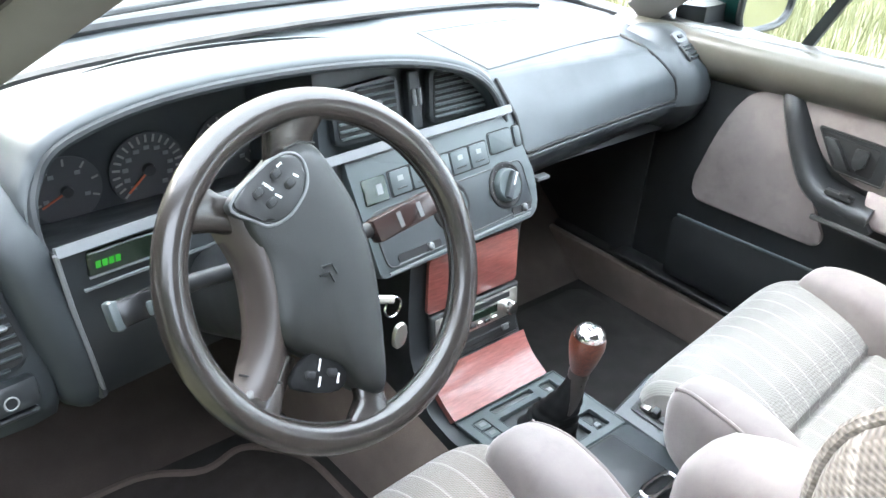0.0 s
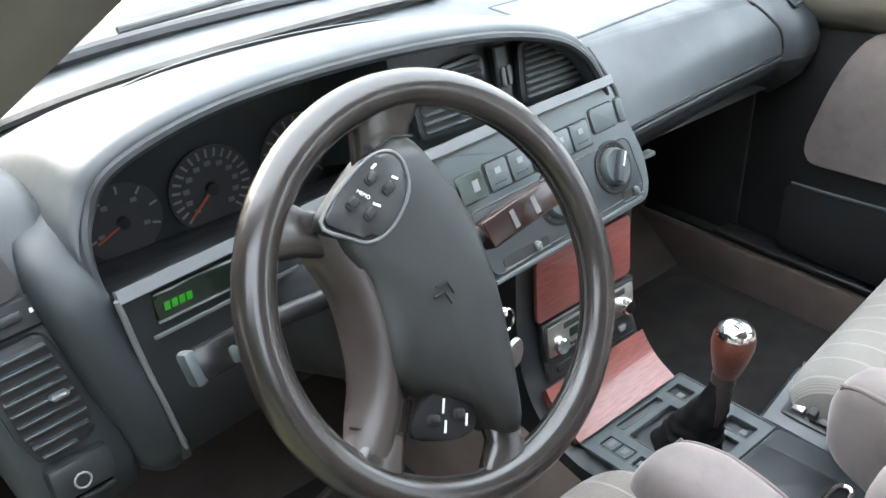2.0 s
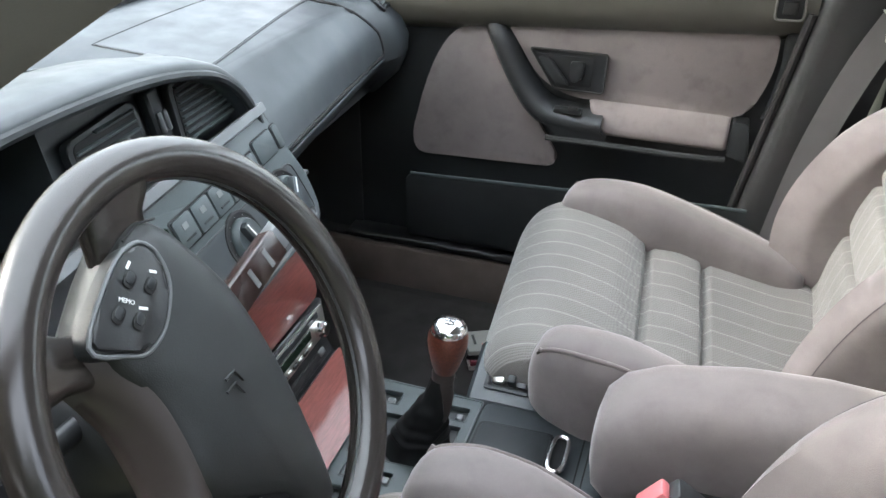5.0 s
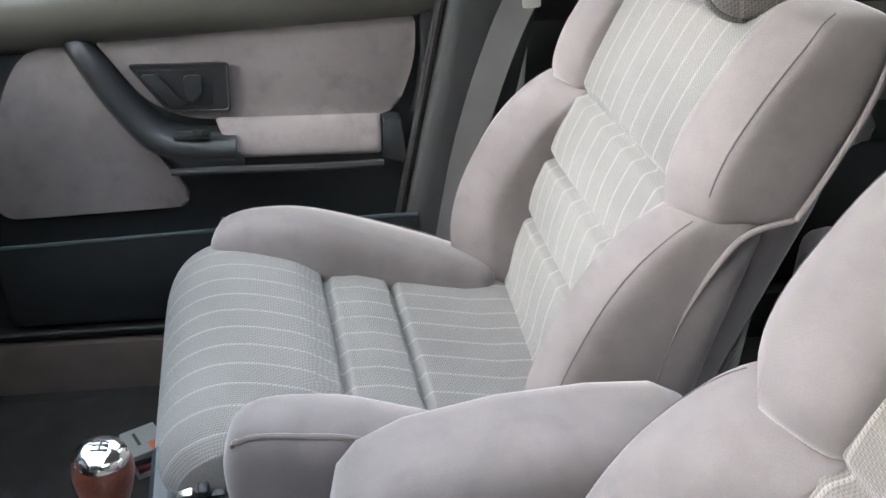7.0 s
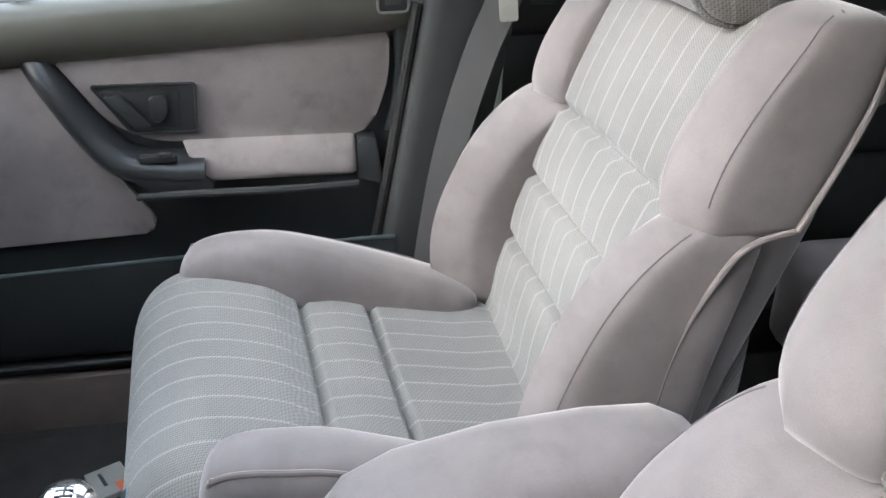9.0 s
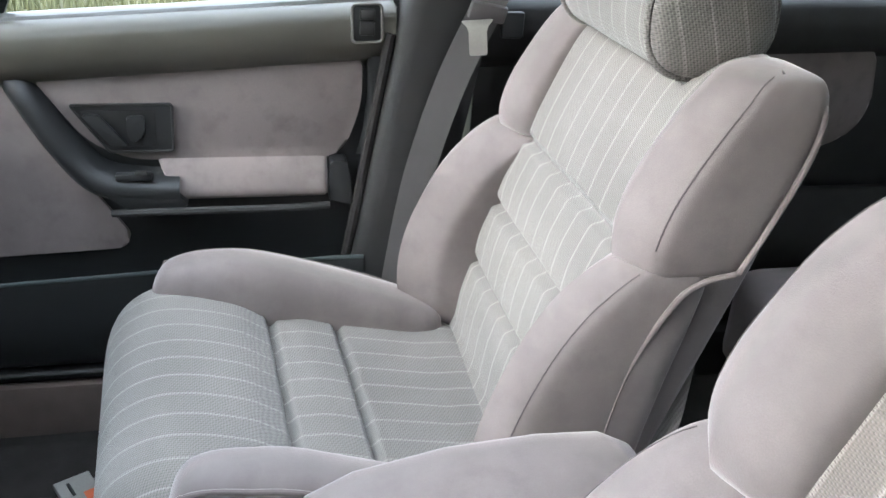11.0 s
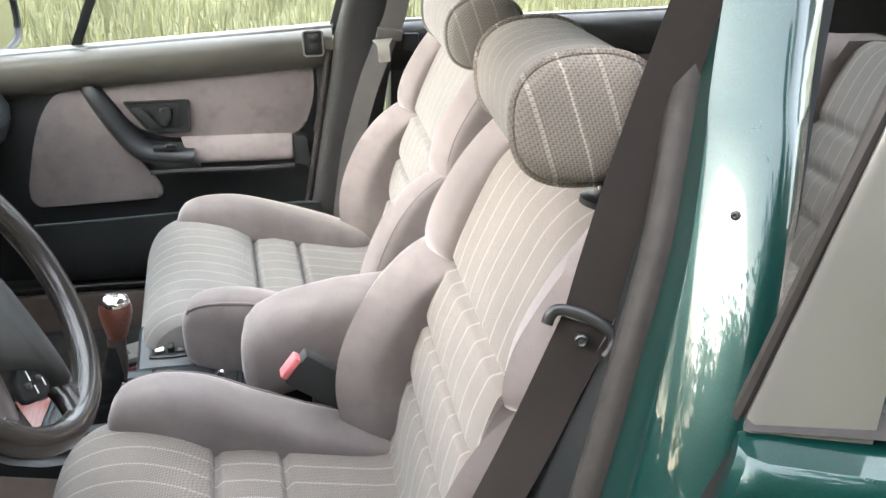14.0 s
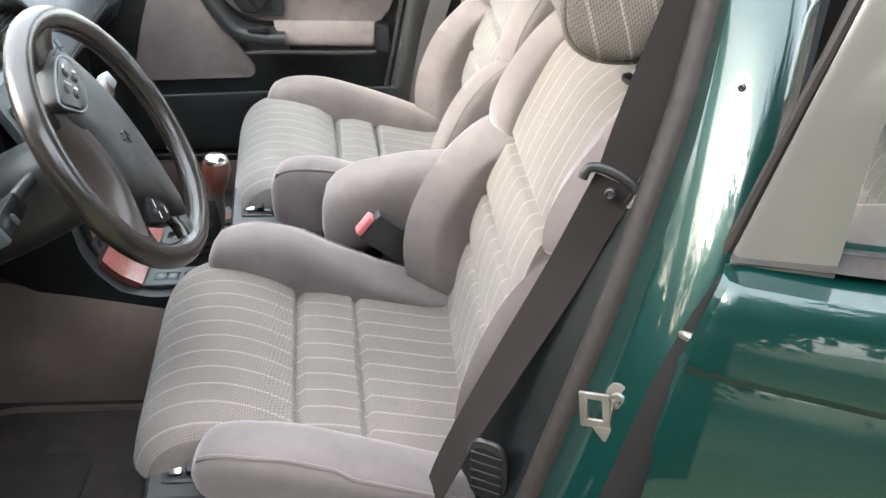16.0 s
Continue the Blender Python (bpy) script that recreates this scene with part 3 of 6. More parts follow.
part("pull_catch", yz_plate([(0.172, 0.942), (0.128, 0.944), (0.126, 0.888), (0.170, 0.886)], 0.7145, 0.006, 0.002, 0.008), BLACK, door)
part("catch_rim", tube([(0.708, y, z) for y, z in rounded([(0.172, 0.942), (0.128, 0.944), (0.126, 0.888), (0.170, 0.886)], 0.008)], 0.0022, 6, loop=True, up=(1, 0, 0)), PILLAR, door)
part("catch_key", box(0.702, 0.709, 0.138, 0.160, 0.898, 0.918, 0.002), PILLAR_DARK, door)
part("catch_key", box(0.702, 0.709, 0.138, 0.160, 0.921, 0.936, 0.002), PILLAR_DARK, door)

side_window = thing("window_2", (0, 0, 0), "closed side window with a dark divider bar", "car window", kind="structure")
pane = part("pane", loft([[(0.775, 1.0, 0.86), (0.775, 0.10, 0.93), (0.779, 0.10, 0.93), (0.779, 1.0, 0.86)], [(0.56, 0.45, 1.32), (0.56, 0.0, 1.36), (0.564, 0.0, 1.36), (0.564, 0.45, 1.32)]]), GLASS, side_window)
pane.visible_shadow = False
part("outer_sill", tube([(0.772, 1.05, 0.868), (0.772, 0.6, 0.903), (0.772, 0.10, 0.940)], 0.018, 10, flat=0.6), FRAME_GREY, side_window, "pale metal window ledge")
part("divider", loft([[(0.772, y + d, z), (0.772, y + d + 0.022, z), (0.785, y + d + 0.022, z), (0.785, y + d, z)] for y, d, z in ((0.665, 0, 0.885), (0.62, 0, 0.985), (0.56, 0, 1.11))]), BLACK, side_window)
part("rear_upright", loft([[(0.775 - k, y, z), (0.775 - k, y + 0.03, z), (0.79 - k, y + 0.03, z), (0.79 - k, y, z)] for k, y, z in ((0.0, 0.085, 0.92), (0.10, 0.03, 1.14), (0.20, -0.02, 1.35))]), FRAME_GREY, side_window)
part("head_rail", tube([(0.69, 0.80, 1.03), (0.60, 0.45, 1.25), (0.56, 0.28, 1.335), (0.56, -0.02, 1.355)], 0.018, 8), PILLAR, side_window)
mirror = thing("door_mirror", (0, 0, 0), "dark green door mirror outside the side window", "mirror")
hood = oval(0, 0, 0.105, 0.066, 28, 3.4)
part("mirror_shell", loft([[(0.955 + x * k, y0, 0.93 + z * k) for x, z in hood] for k, y0 in ((1.0, 0.86), (1.02, 0.90), (0.8, 0.97), (0.4, 1.0))]), GREEN, mirror)
part("mirror_rim", tube([(0.955 + x, 0.858, 0.93 + z) for x, z in hood], 0.008, 8, loop=True, up=(0, 1, 0)), BLACK, mirror)
part("mirror_glass", plate([(x * 0.95, z * 0.93) for x, z in hood], 0.003, 0, basis((0.955, 0.862, 0.93), (1, 0, 0), (0, 0, 1))), CHROME, mirror, "mirror glass")
part("mirror_foot", loft([[(0.79, 0.97, 0.865), (0.79, 0.90, 0.870), (0.79, 0.90, 0.92), (0.79, 0.97, 0.91)], [(0.88, 0.95, 0.885), (0.88, 0.89, 0.885), (0.88, 0.89, 0.925), (0.88, 0.95, 0.925)]]), BLACK, mirror)

# ---- passenger side centre pillar, rear door and window ----
post = thing("pillar_centre_right", (0, 0, 0), "dark plastic centre pillar with a seat belt", "door pillar", kind="structure")
rings = []
for z, y, x in ((0.30, 0.215, 0.700), (0.50, 0.175, 0.692), (0.70, 0.140, 0.690), (0.90, 0.105, 0.690), (1.0, 0.080, 0.675), (1.15, 0.035, 0.630), (1.34, -0.02, 0.565)):
    rings.append([(x + a, y + b, z) for a, b in ((0.07, 0.0), (0.020, 0.0), (0.004, -0.010), (0.0, -0.03), (0.0, -0.12), (0.006, -0.135), (0.07, -0.135))])
part("pillar_trim", loft(rings), PILLAR_DARK, post, "", 60)
part("door_seal", tube([(0.722, 0.222, 0.30), (0.716, 0.183, 0.50), (0.714, 0.147, 0.70), (0.712, 0.113, 0.90)], 0.008, 8), RUBBER, post)

rear_door = thing("door_2", (0, 0, 0), "closed rear door with velour panel and olive top rail", "car door", kind="structure")
part("door_shell", box(0.757, 0.86, -1.05, -0.03, 0.335, 0.885, 0.004), BLACK, rear_door)
rings = []
for y in (-0.02, -0.4, -0.8, -1.1):
    z = 0.945 - 0.03 * y
    rings.append([(x, y, z + dz) for x, dz in ((0.80, 0.0), (0.745, 0.004), (0.722, -0.002), (0.711, -0.016), (0.712, -0.045), (0.724, -0.080), (0.748, -0.106), (0.80, -0.108))])
part("top_rail", loft(rings), PILLAR_DARK, rear_door, "", 60)
part("upper_panel", yz_plate([(-0.16, 0.865), (-0.74, 0.885), (-0.76, 0.76), (-0.70, 0.70), (-0.16, 0.69)], 0.750, 0.012, 0.006, 0.03), VELOUR_DOOR, rear_door)
part("armrest", yz_plate([(-0.20, 0.70), (-0.60, 0.705), (-0.63, 0.66), (-0.60, 0.635), (-0.20, 0.635)], 0.757, 0.075, 0.014, 0.015, 3), VELOUR_DOOR, rear_door)
part("lower_panel", box(0.735, 0.757, -1.0, -0.10, 0.36, 0.62, 0.01), PILLAR_DARK, rear_door)
part("pull_catch", box(0.704, 0.716, -0.09, -0.055, 0.895, 0.935, 0.004), BLACK, rear_door)
rear_window = thing("window_3", (0, 0, 0), "closed rear side window", "car window", kind="structure")
pane = part("pane", loft([[(0.775, -0.04, 0.945), (0.775, -1.05, 0.975), (0.779, -1.05, 0.975), (0.779, -0.04, 0.945)], [(0.56, -0.06, 1.36), (0.54, -1.05, 1.37), (0.544, -1.05, 1.37), (0.564, -0.06, 1.36)]]), GLASS, rear_window)
pane.visible_shadow = False
part("outer_sill", tube([(0.778, -0.03, 0.947), (0.778, -1.06, 0.978)], 0.012, 8, flat=0.7), FRAME_GREY, rear_window)
quarter = thing("pillar_rear_right", (0, 0, 0), "dark trimmed rear quarter with a hanging seat belt", "rear pillar", kind="structure")
part("pillar_trim", loft([[(0.70, -0.98, 0.45), (0.62, -1.10, 0.45), (0.62, -1.58, 0.45), (0.86, -1.58, 0.45), (0.86, -0.98, 0.45)], [(0.71, -0.98, 0.94), (0.64, -1.10, 0.94), (0.64, -1.58, 0.94), (0.86, -1.58, 0.94), (0.86, -0.98, 0.94)], [(0.54, -1.12, 1.37), (0.52, -1.2, 1.37), (0.50, -1.52, 1.34), (0.60, -1.52, 1.34), (0.60, -1.12, 1.37)]]), PILLAR_DARK, quarter)
back_light = thing("window_4", (0, 0, 0), "rear window of the car", "car window", kind="structure")
pane = part("pane", loft([[(-0.60, -1.60, 0.97), (0.60, -1.60, 0.97), (0.60, -1.606, 0.97), (-0.60, -1.606, 0.97)], [(-0.50, -1.50, 1.33), (0.50, -1.50, 1.33), (0.50, -1.506, 1.33), (-0.50, -1.506, 1.33)]]), GLASS, back_light)
pane.visible_shadow = False
shelf = part("parcel_shelf", box(-0.66, 0.66, -1.56, -1.18, 0.90, 0.93, 0.01), SPEAKER)
tagged(shelf, "dark cloth parcel shelf behind the rear seat", "parcel shelf")

# ---- driver side centre pillar ----
lean = -0.287


def pillar_y(z):
    return -0.001 + lean * (z - 0.69)


jamb = thing("pillar_centre_left", (0, 0, 0), "dark green painted door pillar with a brown rubber seal", "door pillar", kind="structure")
edge = [(p.x, p.y, p.z) for p in spline([(0.28, -0.745, -0.860), (0.58, -0.715, -0.848), (0.70, -0.702, -0.838), (0.80, -0.688, -0.822), (0.89, -0.667, -0.793), (0.95, -0.652, -0.769), (1.01, -0.635, -0.742), (1.06, -0.611, -0.713), (1.11, -0.585, -0.680), (1.17, -0.556, -0.634), (1.36, -0.470, -0.520)], 4)]
# across the post: an inner flange, a raised ridge, and the face that turns away to the outside
POST = ((0.10, -0.015), (0.34, -0.013), (0.43, -0.012), (0.47, -0.007), (0.50, -0.005), (0.54, -0.007), (0.66, -0.015), (0.82, -0.027), (0.95, -0.039), (1.0, -0.047), (0.99, -0.058), (0.45, -0.10))
rings, rim = [], []
for z, xi, xo in edge:
    y = pillar_y(z)
    rings.append([(xi + 0.006, y - 0.10, z), (xi, y - 0.016, z)] + [(xi + f * (xo - xi), y + b, z) for f, b in POST])
    rim.append([(xi + 0.036, y - 0.035, z), (xi + 0.030, y - 0.010, z), (xi + 0.020, y + 0.003, z), (xi + 0.010, y + 0.003, z), (xi - 0.002, y - 0.008, z), (xi + 0.002, y - 0.04, z)])
part("painted_post", loft(rings), GREEN, jamb, "", 50)
# added strip whose black stands for the shade in the rear door gap
gap_shade = []
for k in range(18):
    z = 0.29 + 0.62 * k / 17
    xi, xo = lerp(edge, z)
    y, a = pillar_y(z), 0.80 + 0.185 * min(1.0, max(0.0, (z - 0.78) / 0.13)) ** 1.5
    c = (a + 1.005) / 2
    back = lambda f: lerp([(0.66, -0.015), (0.82, -0.027), (0.95, -0.039), (1.0, -0.047), (1.01, -0.05)], f)[0]
    gap_shade.append([(xi + f * (xo - xi), y + d, z) for f, d in ((a, back(a) - 0.001), (a + 0.2 * (c - a), back(a) + 0.0025), (c, back(c) + 0.003), (1.003, back(1.0) + 0.002), (1.0, -0.058), (a, back(a) - 0.012))])
part("opening_shade", loft(gap_shade), MATT, jamb, "matt black strip for the shade in the rear door gap", 50)
part("hinge_leaf", rbox(0.022, 0.012, 0.010, 0.003, 1, pose(-0.797, pillar_y(0.850) - 0.038, 0.850, 0, 12, 30)), ZINC, jamb, "chipped hinge leaf")
part("rubber_seal", loft(rim), RUBBER, jamb, "brown dusty door seal", 60)
rings = []
for z, xi, xo in edge:
    y = pillar_y(z)
    xi += 0.027
    xe = lerp([(0.3, -0.56), (0.75, -0.56), (0.9, -0.565), (1.1, -0.52), (1.36, -0.46)], z)[0]
    fwd = lerp([(0.3, 0.05), (0.7, 0.045), (0.8, 0.015), (0.9, -0.020), (1.36, -0.022)], z)[0]
    rings.append([(xi - 0.03, y - 0.13, z), (xi + 0.003, y - 0.012, z), (xi + 0.016, y - 0.004 + 0.1 * fwd, z), (xi + 0.5 * (xe - xi), y + 0.55 * fwd, z), (xe - 0.02, y + 0.95 * fwd, z), (xe, y + fwd - 0.02, z), (xe, y - 0.13, z)])
part("pillar_trim", loft(rings), TRIM_BLUE, jamb, "dark grey inner trim", 50)
bolt = basis((-0.690, pillar_y(1.063) - 0.0245, 1.061), (-0.75, -0.66, 0), (0, -0.287, 1))
part("pillar_screw", revolve([(0.0, -0.008), (0.004, -0.008), (0.004, 0.002), (0.002, 0.003), (0.0, 0.001)], 14, bolt), BLACK, jamb)
# air vent in the foot of the trim
VT = basis((-0.662, 0.076, 0.545), (-0.45, -0.88, 0.0), (0.0, 0.28, 1))
vent = part("air_vent", plate(oval(0, 0, 0.027, 0.056, 24, 3.2), 0.006, 0.003, VT), BLACK, jamb, "black oval air vent")
# black sheet in place of the dark behind the slats
part("vent_shade", plate(oval(0, 0, 0.020, 0.047, 24, 3.2), 0.0012, 0, VT @ pose(0, 0, 0.0055)), VOID, vent)
for k in range(5):
    part("slat", rbox(0.040, 0.010, 0.0025, 0.001, 1, VT @ pose(0, 0.017 * (k - 2), 0.007, 35)), PILLAR_DARK, vent)

striker = thing("door_striker", (-0.761, -0.028, 0.740), "zinc plated door striker screwed to the green pillar", "door striker")
ST_M = basis((0, 0, 0), (-0.55, -0.80, 0.0), (0.0, -0.287, 1))
part("striker_plate", plate(oval(0, 0, 0.014, 0.019, 24, 2.6), 0.004, 0.001, ST_M @ pose(0.013, 0.012, 0.010)), ZINC, striker)
part("striker_screw", revolve([(0, 0), (0.009, 0), (0.008, 0.004), (0.004, 0.004), (0.003, 0.002), (0, 0.002)], 18, ST_M @ pose(0.014, 0.013, 0.014)), STEEL, striker)
# a bent bracket with a square window
lip = ST_M @ pose(-0.006, -0.004, 0.020, 0, 0, 14)
part("striker_loop", joined(rbox(0.034, 0.008, 0.004, 0.0012, 1, lip @ pose(0, 0.016, 0)), rbox(0.034, 0.010, 0.004, 0.0012, 1, lip @ pose(0, -0.015, 0)), rbox(0.009, 0.030, 0.004, 0.0012, 1, lip @ pose(-0.0125, 0, 0)), rbox(0.009, 0.030, 0.004, 0.0012, 1, lip @ pose(0.0125, 0, 0))), ZINC, striker)
part("striker_base", rbox(0.022, 0.030, 0.014, 0.003, 1, ST_M @ pose(0.012, 0.010, 0.003)), ZINC, striker)
part("striker_tongue", plate(rounded([(-0.004, -0.018), (0.018, -0.018), (0.010, -0.036)], 0.003), 0.003, 0.001, lip), ZINC, striker)
part("striker_arm", loft([[tuple(ST_M @ Vector(p)) for p in ((0.006, y, 0.018), (0.012, y, 0.022), (0.018, y, 0.0), (0.012, y, -0.002))] for y in (-0.018, 0.014)]), ZINC, striker)

# ---- open rear door, driver side ----
SWING = Matrix.Translation((-0.778, -0.113, 0.0)) @ Matrix.Rotation(radians(-24), 4, "Z")
ajar = thing("door_3", SWING, "dark green metallic rear door standing ajar", "car door", kind="structure")


def front_edge(z):
    return lerp([(0.25, 0.10), (0.64, 0.046), (0.74, 0.037), (0.83, 0.024), (0.92, 0.0)], z)[0]


rings = []
for y in (0.0, -0.006, -0.02, -0.2, -0.5, -0.85):
    k = 0.018 if y == 0.0 else (0.006 if y == -0.006 else 0.0)
    up = 0.07 * -y
    side = []
    for z, x in ((0.928, 0.012), (0.924, 0.0), (0.919, -0.034), (0.912, -0.043), (0.896, -0.050), (0.870, -0.056), (0.846, -0.062), (0.838, -0.0625), (0.826, -0.056), (0.812, -0.0605), (0.76, -0.074), (0.64, -0.092), (0.45, -0.098), (0.25, -0.085)):
        side.append((x + k, y + front_edge(z), z + up * max(0, (z - 0.915) / 0.013)))
    rings.append(side + [(0.06, y + front_edge(z), z + up * max(0, (z - 0.915) / 0.013)) for z in (0.25, 0.928)])
part("door_skin", loft(rings), GREEN, ajar, "", 28)
rings = []
for z, y, x in ((0.920, -0.002, 0.0), (1.05, -0.030, 0.002), (1.17, -0.056, 0.006), (1.36, -0.12, 0.08)):
    rings.append([(x, y, z), (x - 0.004, y - 0.006, z), (x - 0.002, min(y - 0.05, -0.094), z), (x + 0.008, min(y - 0.052, -0.096), z), (x + 0.03, y - 0.05, z), (x + 0.02, y, z)])
part("window_frame", loft(rings), FRAME_GREY, ajar, "satin grey window frame")
part("waist_strip", loft([[(-0.008, y, z), (0.010, y, z + 0.012), (0.024, y, z + 0.010), (0.02, y, z - 0.006)] for y, z in ((-0.004, 0.9275), (-0.09, 0.936), (-0.5, 0.973), (-0.85, 1.004))]), RUBBER, ajar, "dusty waist seal")
pane = part("pane", loft([[(0.006, -0.094, 0.935), (0.006, -0.85, 1.0), (0.010, -0.85, 1.0), (0.010, -0.094, 0.935)], [(0.085, -0.16, 1.36), (0.085, -0.75, 1.36), (0.089, -0.75, 1.36), (0.089, -0.16, 1.36)]]), GLASS, ajar)
pane.visible_shadow = False
part("frame_seal", tube([(0.008, 0.002, 0.925), (0.010, -0.026, 1.05), (0.014, -0.052, 1.17), (0.088, -0.116, 1.36)], 0.006, 8), RUBBER, ajar)
hinge = part("hinge_arm", rbox(0.05, 0.05, 0.030, 0.006, 2, pose(-0.735, -0.115, 0.838, 0, 0, 30)), BLACK, jamb, "worn hinge with chipped paint")
part("hinge_pin", revolve([(0, -0.026), (0.009, -0.026), (0.009, 0.026), (0, 0.026)], 14, pose(-0.752, -0.098, 0.838)), BLACK, hinge)

# ---- driver's door post and open front door ----
fpost = thing("door_post_front", (0, 0, 0), "dark front door post with hinges and a small label", "door pillar", kind="structure")
part("post_panel", loft([[(-0.745, 0.83, z), (-0.735, 0.86, z), (-0.735, 1.2, z), (-0.86, 1.2, z), (-0.86, 1.02, z), (-0.80, 0.90, z)] for z in (0.22, 0.5, 0.86)]), BLACK, fpost)
for z in (0.66, 0.44):
    part("hinge_cover", revolve([(0, 0), (0.026, 0), (0.030, 0.008), (0.026, 0.022), (0.014, 0.028), (0, 0.028)], 20, basis((-0.795, 0.872, z), (0.6, 0.8, 0), (0, 0, 1)) @ Matrix.Rotation(math.pi, 4, "X")), RUBBER, fpost)
part("label", rbox(0.04, 0.002, 0.05, 0.0005, 1, pose(-0.775, 0.862, 0.375, 0, 0, -35)), WHITE, fpost, "small white label")
SWING_F = Matrix.Translation((-0.86, 1.02, 0.0)) @ Matrix.Rotation(radians(-68), 4, "Z")
front = thing("door_4", SWING_F, "open green front door with black inner card", "car door", kind="structure")
part("door_skin", loft([[(-0.03, y, 0.92 - 0.0 * y), (-0.075, y, 0.80), (-0.09, y, 0.6), (-0.07, y, 0.25), (0.05, y, 0.25), (0.05, y, 0.92)] for y in (0.0, -0.4, -0.95)]), GREEN, front)
part("door_card", box(0.05, 0.075, -0.92, -0.03, 0.28, 0.90, 0.01), BLACK, front)
part("top_rail", box(0.045, 0.09, -0.93, -0.02, 0.82, 0.92, 0.02), OLIVE, front)
part("window_frame", tube([(0.02, -0.02, 0.90), (0.075, -0.30, 1.12), (0.13, -0.62, 1.335), (0.13, -0.90, 1.36), (0.02, -0.94, 0.92)], 0.018, 8), PILLAR_DARK, front)


# ---- seats ----
def profile_solid(prof, xs, shrink):
    """A closed outline in (y, z) carried across the stations xs; shrink(x) gives the scale towards the outline's middle."""
    cy, cz = sum(p[0] for p in prof) / len(prof), sum(p[1] for p in prof) / len(prof)
    return loft([[(x, cy + (y - cy) * shrink(x)[0], cz + (z - cz) * shrink(x)[1]) for y, z in prof] for x in xs])


def grooved(pts, grooves, depth, width, n=8):
    """A smooth closed outline with soft notches pressed in at the given places."""
    fine = spline([(a, b, 0) for a, b in pts], n, True)
    mid = sum((Vector(p) for p in fine), Vector()) / len(fine)
    out = []
    for i, p in enumerate(fine):
        t = (fine[(i + 1) % len(fine)] - fine[i - 1]).normalized()
        nrm = Vector((-t.y, t.x, 0))
        if nrm.dot(mid - p) < 0:
            nrm = -nrm
        d = sum(depth * math.exp(-((p - Vector((gy, gz, 0))).length / width) ** 2) for gy, gz in grooves)
        out.append((p.x + nrm.x * d, p.y + nrm.y * d))
    return out


def seat(x0, y0, drop, ahead, label, group):
    cloth, cloth_end = (PIN_WORN, PIN_WORN_END) if x0 < 0 else (PIN, PIN_END)
    driver = x0 < 0
    s = thing("front_seat", (x0, y0, 0), label, "car seat", group)
    fore = Matrix.Translation((0, ahead, 0))
    # cushion: front roll, middle and rear pads with two cross seams; its near front corner is rounded underneath
    sets = 0.0 if driver else 0.016
    seams = [(0.236 - sets, 0.488 - 0.15 * sets), (0.333 - sets, 0.503 - 0.1 * sets)]
    prof = grooved([(0.03, 0.452), (0.11, 0.466), (0.19 - sets, 0.480 - 0.15 * sets), seams[0], (0.285 - sets, 0.498), seams[1], (0.385 - sets, 0.530), (0.44, 0.546), (0.495, 0.542), (0.540, 0.515), (0.564, 0.465), (0.562, 0.40), (0.53, 0.345), (0.40, 0.335), (0.2, 0.335), (0.03, 0.36)], seams, 0.013, 0.0060, 26)
    w = 0.232
    SKEW = Matrix(((1, 0, 0, 0), (0.065 if driver else 0.075, 1, 0, 0), (0.0 if driver else 0.05, 0, 1, 0.0 if driver else 0.006), (0, 0, 0, 1)))  # skewed so that the front edge fits the camera's view
    xs = [w * math.sin(math.pi / 2 * k / 14) for k in range(-14, 15)]
    vs, fs = profile_solid(prof, xs, lambda x: (1 - (0.12 if x < 0 else 0.07) * abs(x / w) ** 10, 1 - (0.18 if x < 0 else 0.10) * abs(x / w) ** 9))
    tuck = 1.0 if driver else 0.92
    vs = [(x * (0.90 if x < 0 else 1.0), y if y < 0.40 else 0.40 + (y - 0.40) * tuck, max(z, min(lerp([(-0.20, 0.460), (-0.05, 0.440), (0.10, 0.38), (0.20, 0.33)], x)[0], 0.33 + 0.4 * max(0, y - 0.1)))) for x, y, z in vs]
    part("cushion", moved((vs, fs), fore @ SKEW), cloth, s, "grey pinstriped cushion pad", 60)
    part("cushion_front_skirt", moved(box(0.04, 0.20, 0.44, 0.535, 0.30, 0.40, 0.03, 3), fore), VELOUR, s)
    for side in (-1, 1):
        # the bolsters nearest the camera are lowered and set back to fit its view
        near = side < 0
        low_by = (0.034 if driver else -0.006) if near else 0.0
        back = (0.042 if driver else 0.052) if near else 0.0
        rings, ridge = [], []
        for y, top, half, cx, low in dense(((0.502, 0.520, 0.008, 0.232, 0.488), (0.498, 0.552, 0.028, 0.232, 0.462), (0.484, 0.580, 0.040, 0.232, 0.450), (0.460, 0.594, 0.046, 0.232, 0.440), (0.42, 0.600, 0.050, 0.233, 0.434), (0.36, 0.597, 0.052, 0.234, 0.430), (0.29, 0.578, 0.053, 0.235, 0.430), (0.21, 0.552, 0.053, 0.234, 0.428), (0.14, 0.527, 0.052, 0.232, 0.424), (0.09, 0.508, 0.046, 0.228, 0.42), (0.07, 0.49, 0.030, 0.222, 0.42))):
            cut = low_by
            if driver and not near:
                # the bolster beside the console falls away towards the backrest
                cut += lerp([(0.07, 0.036), (0.21, 0.036), (0.29, 0.026), (0.36, 0.009), (0.42, 0.0)], y)[0]
            nose = max(0.0, (y - 0.40) / 0.10) if near else 0.0
            top, y, cx = top - cut - 0.012 * nose, y - back * max(0.0, (y - 0.07) / 0.43), cx - 0.024 * nose
            mid, hz = (top + low) / 2, (top - low) / 2
            ring = []
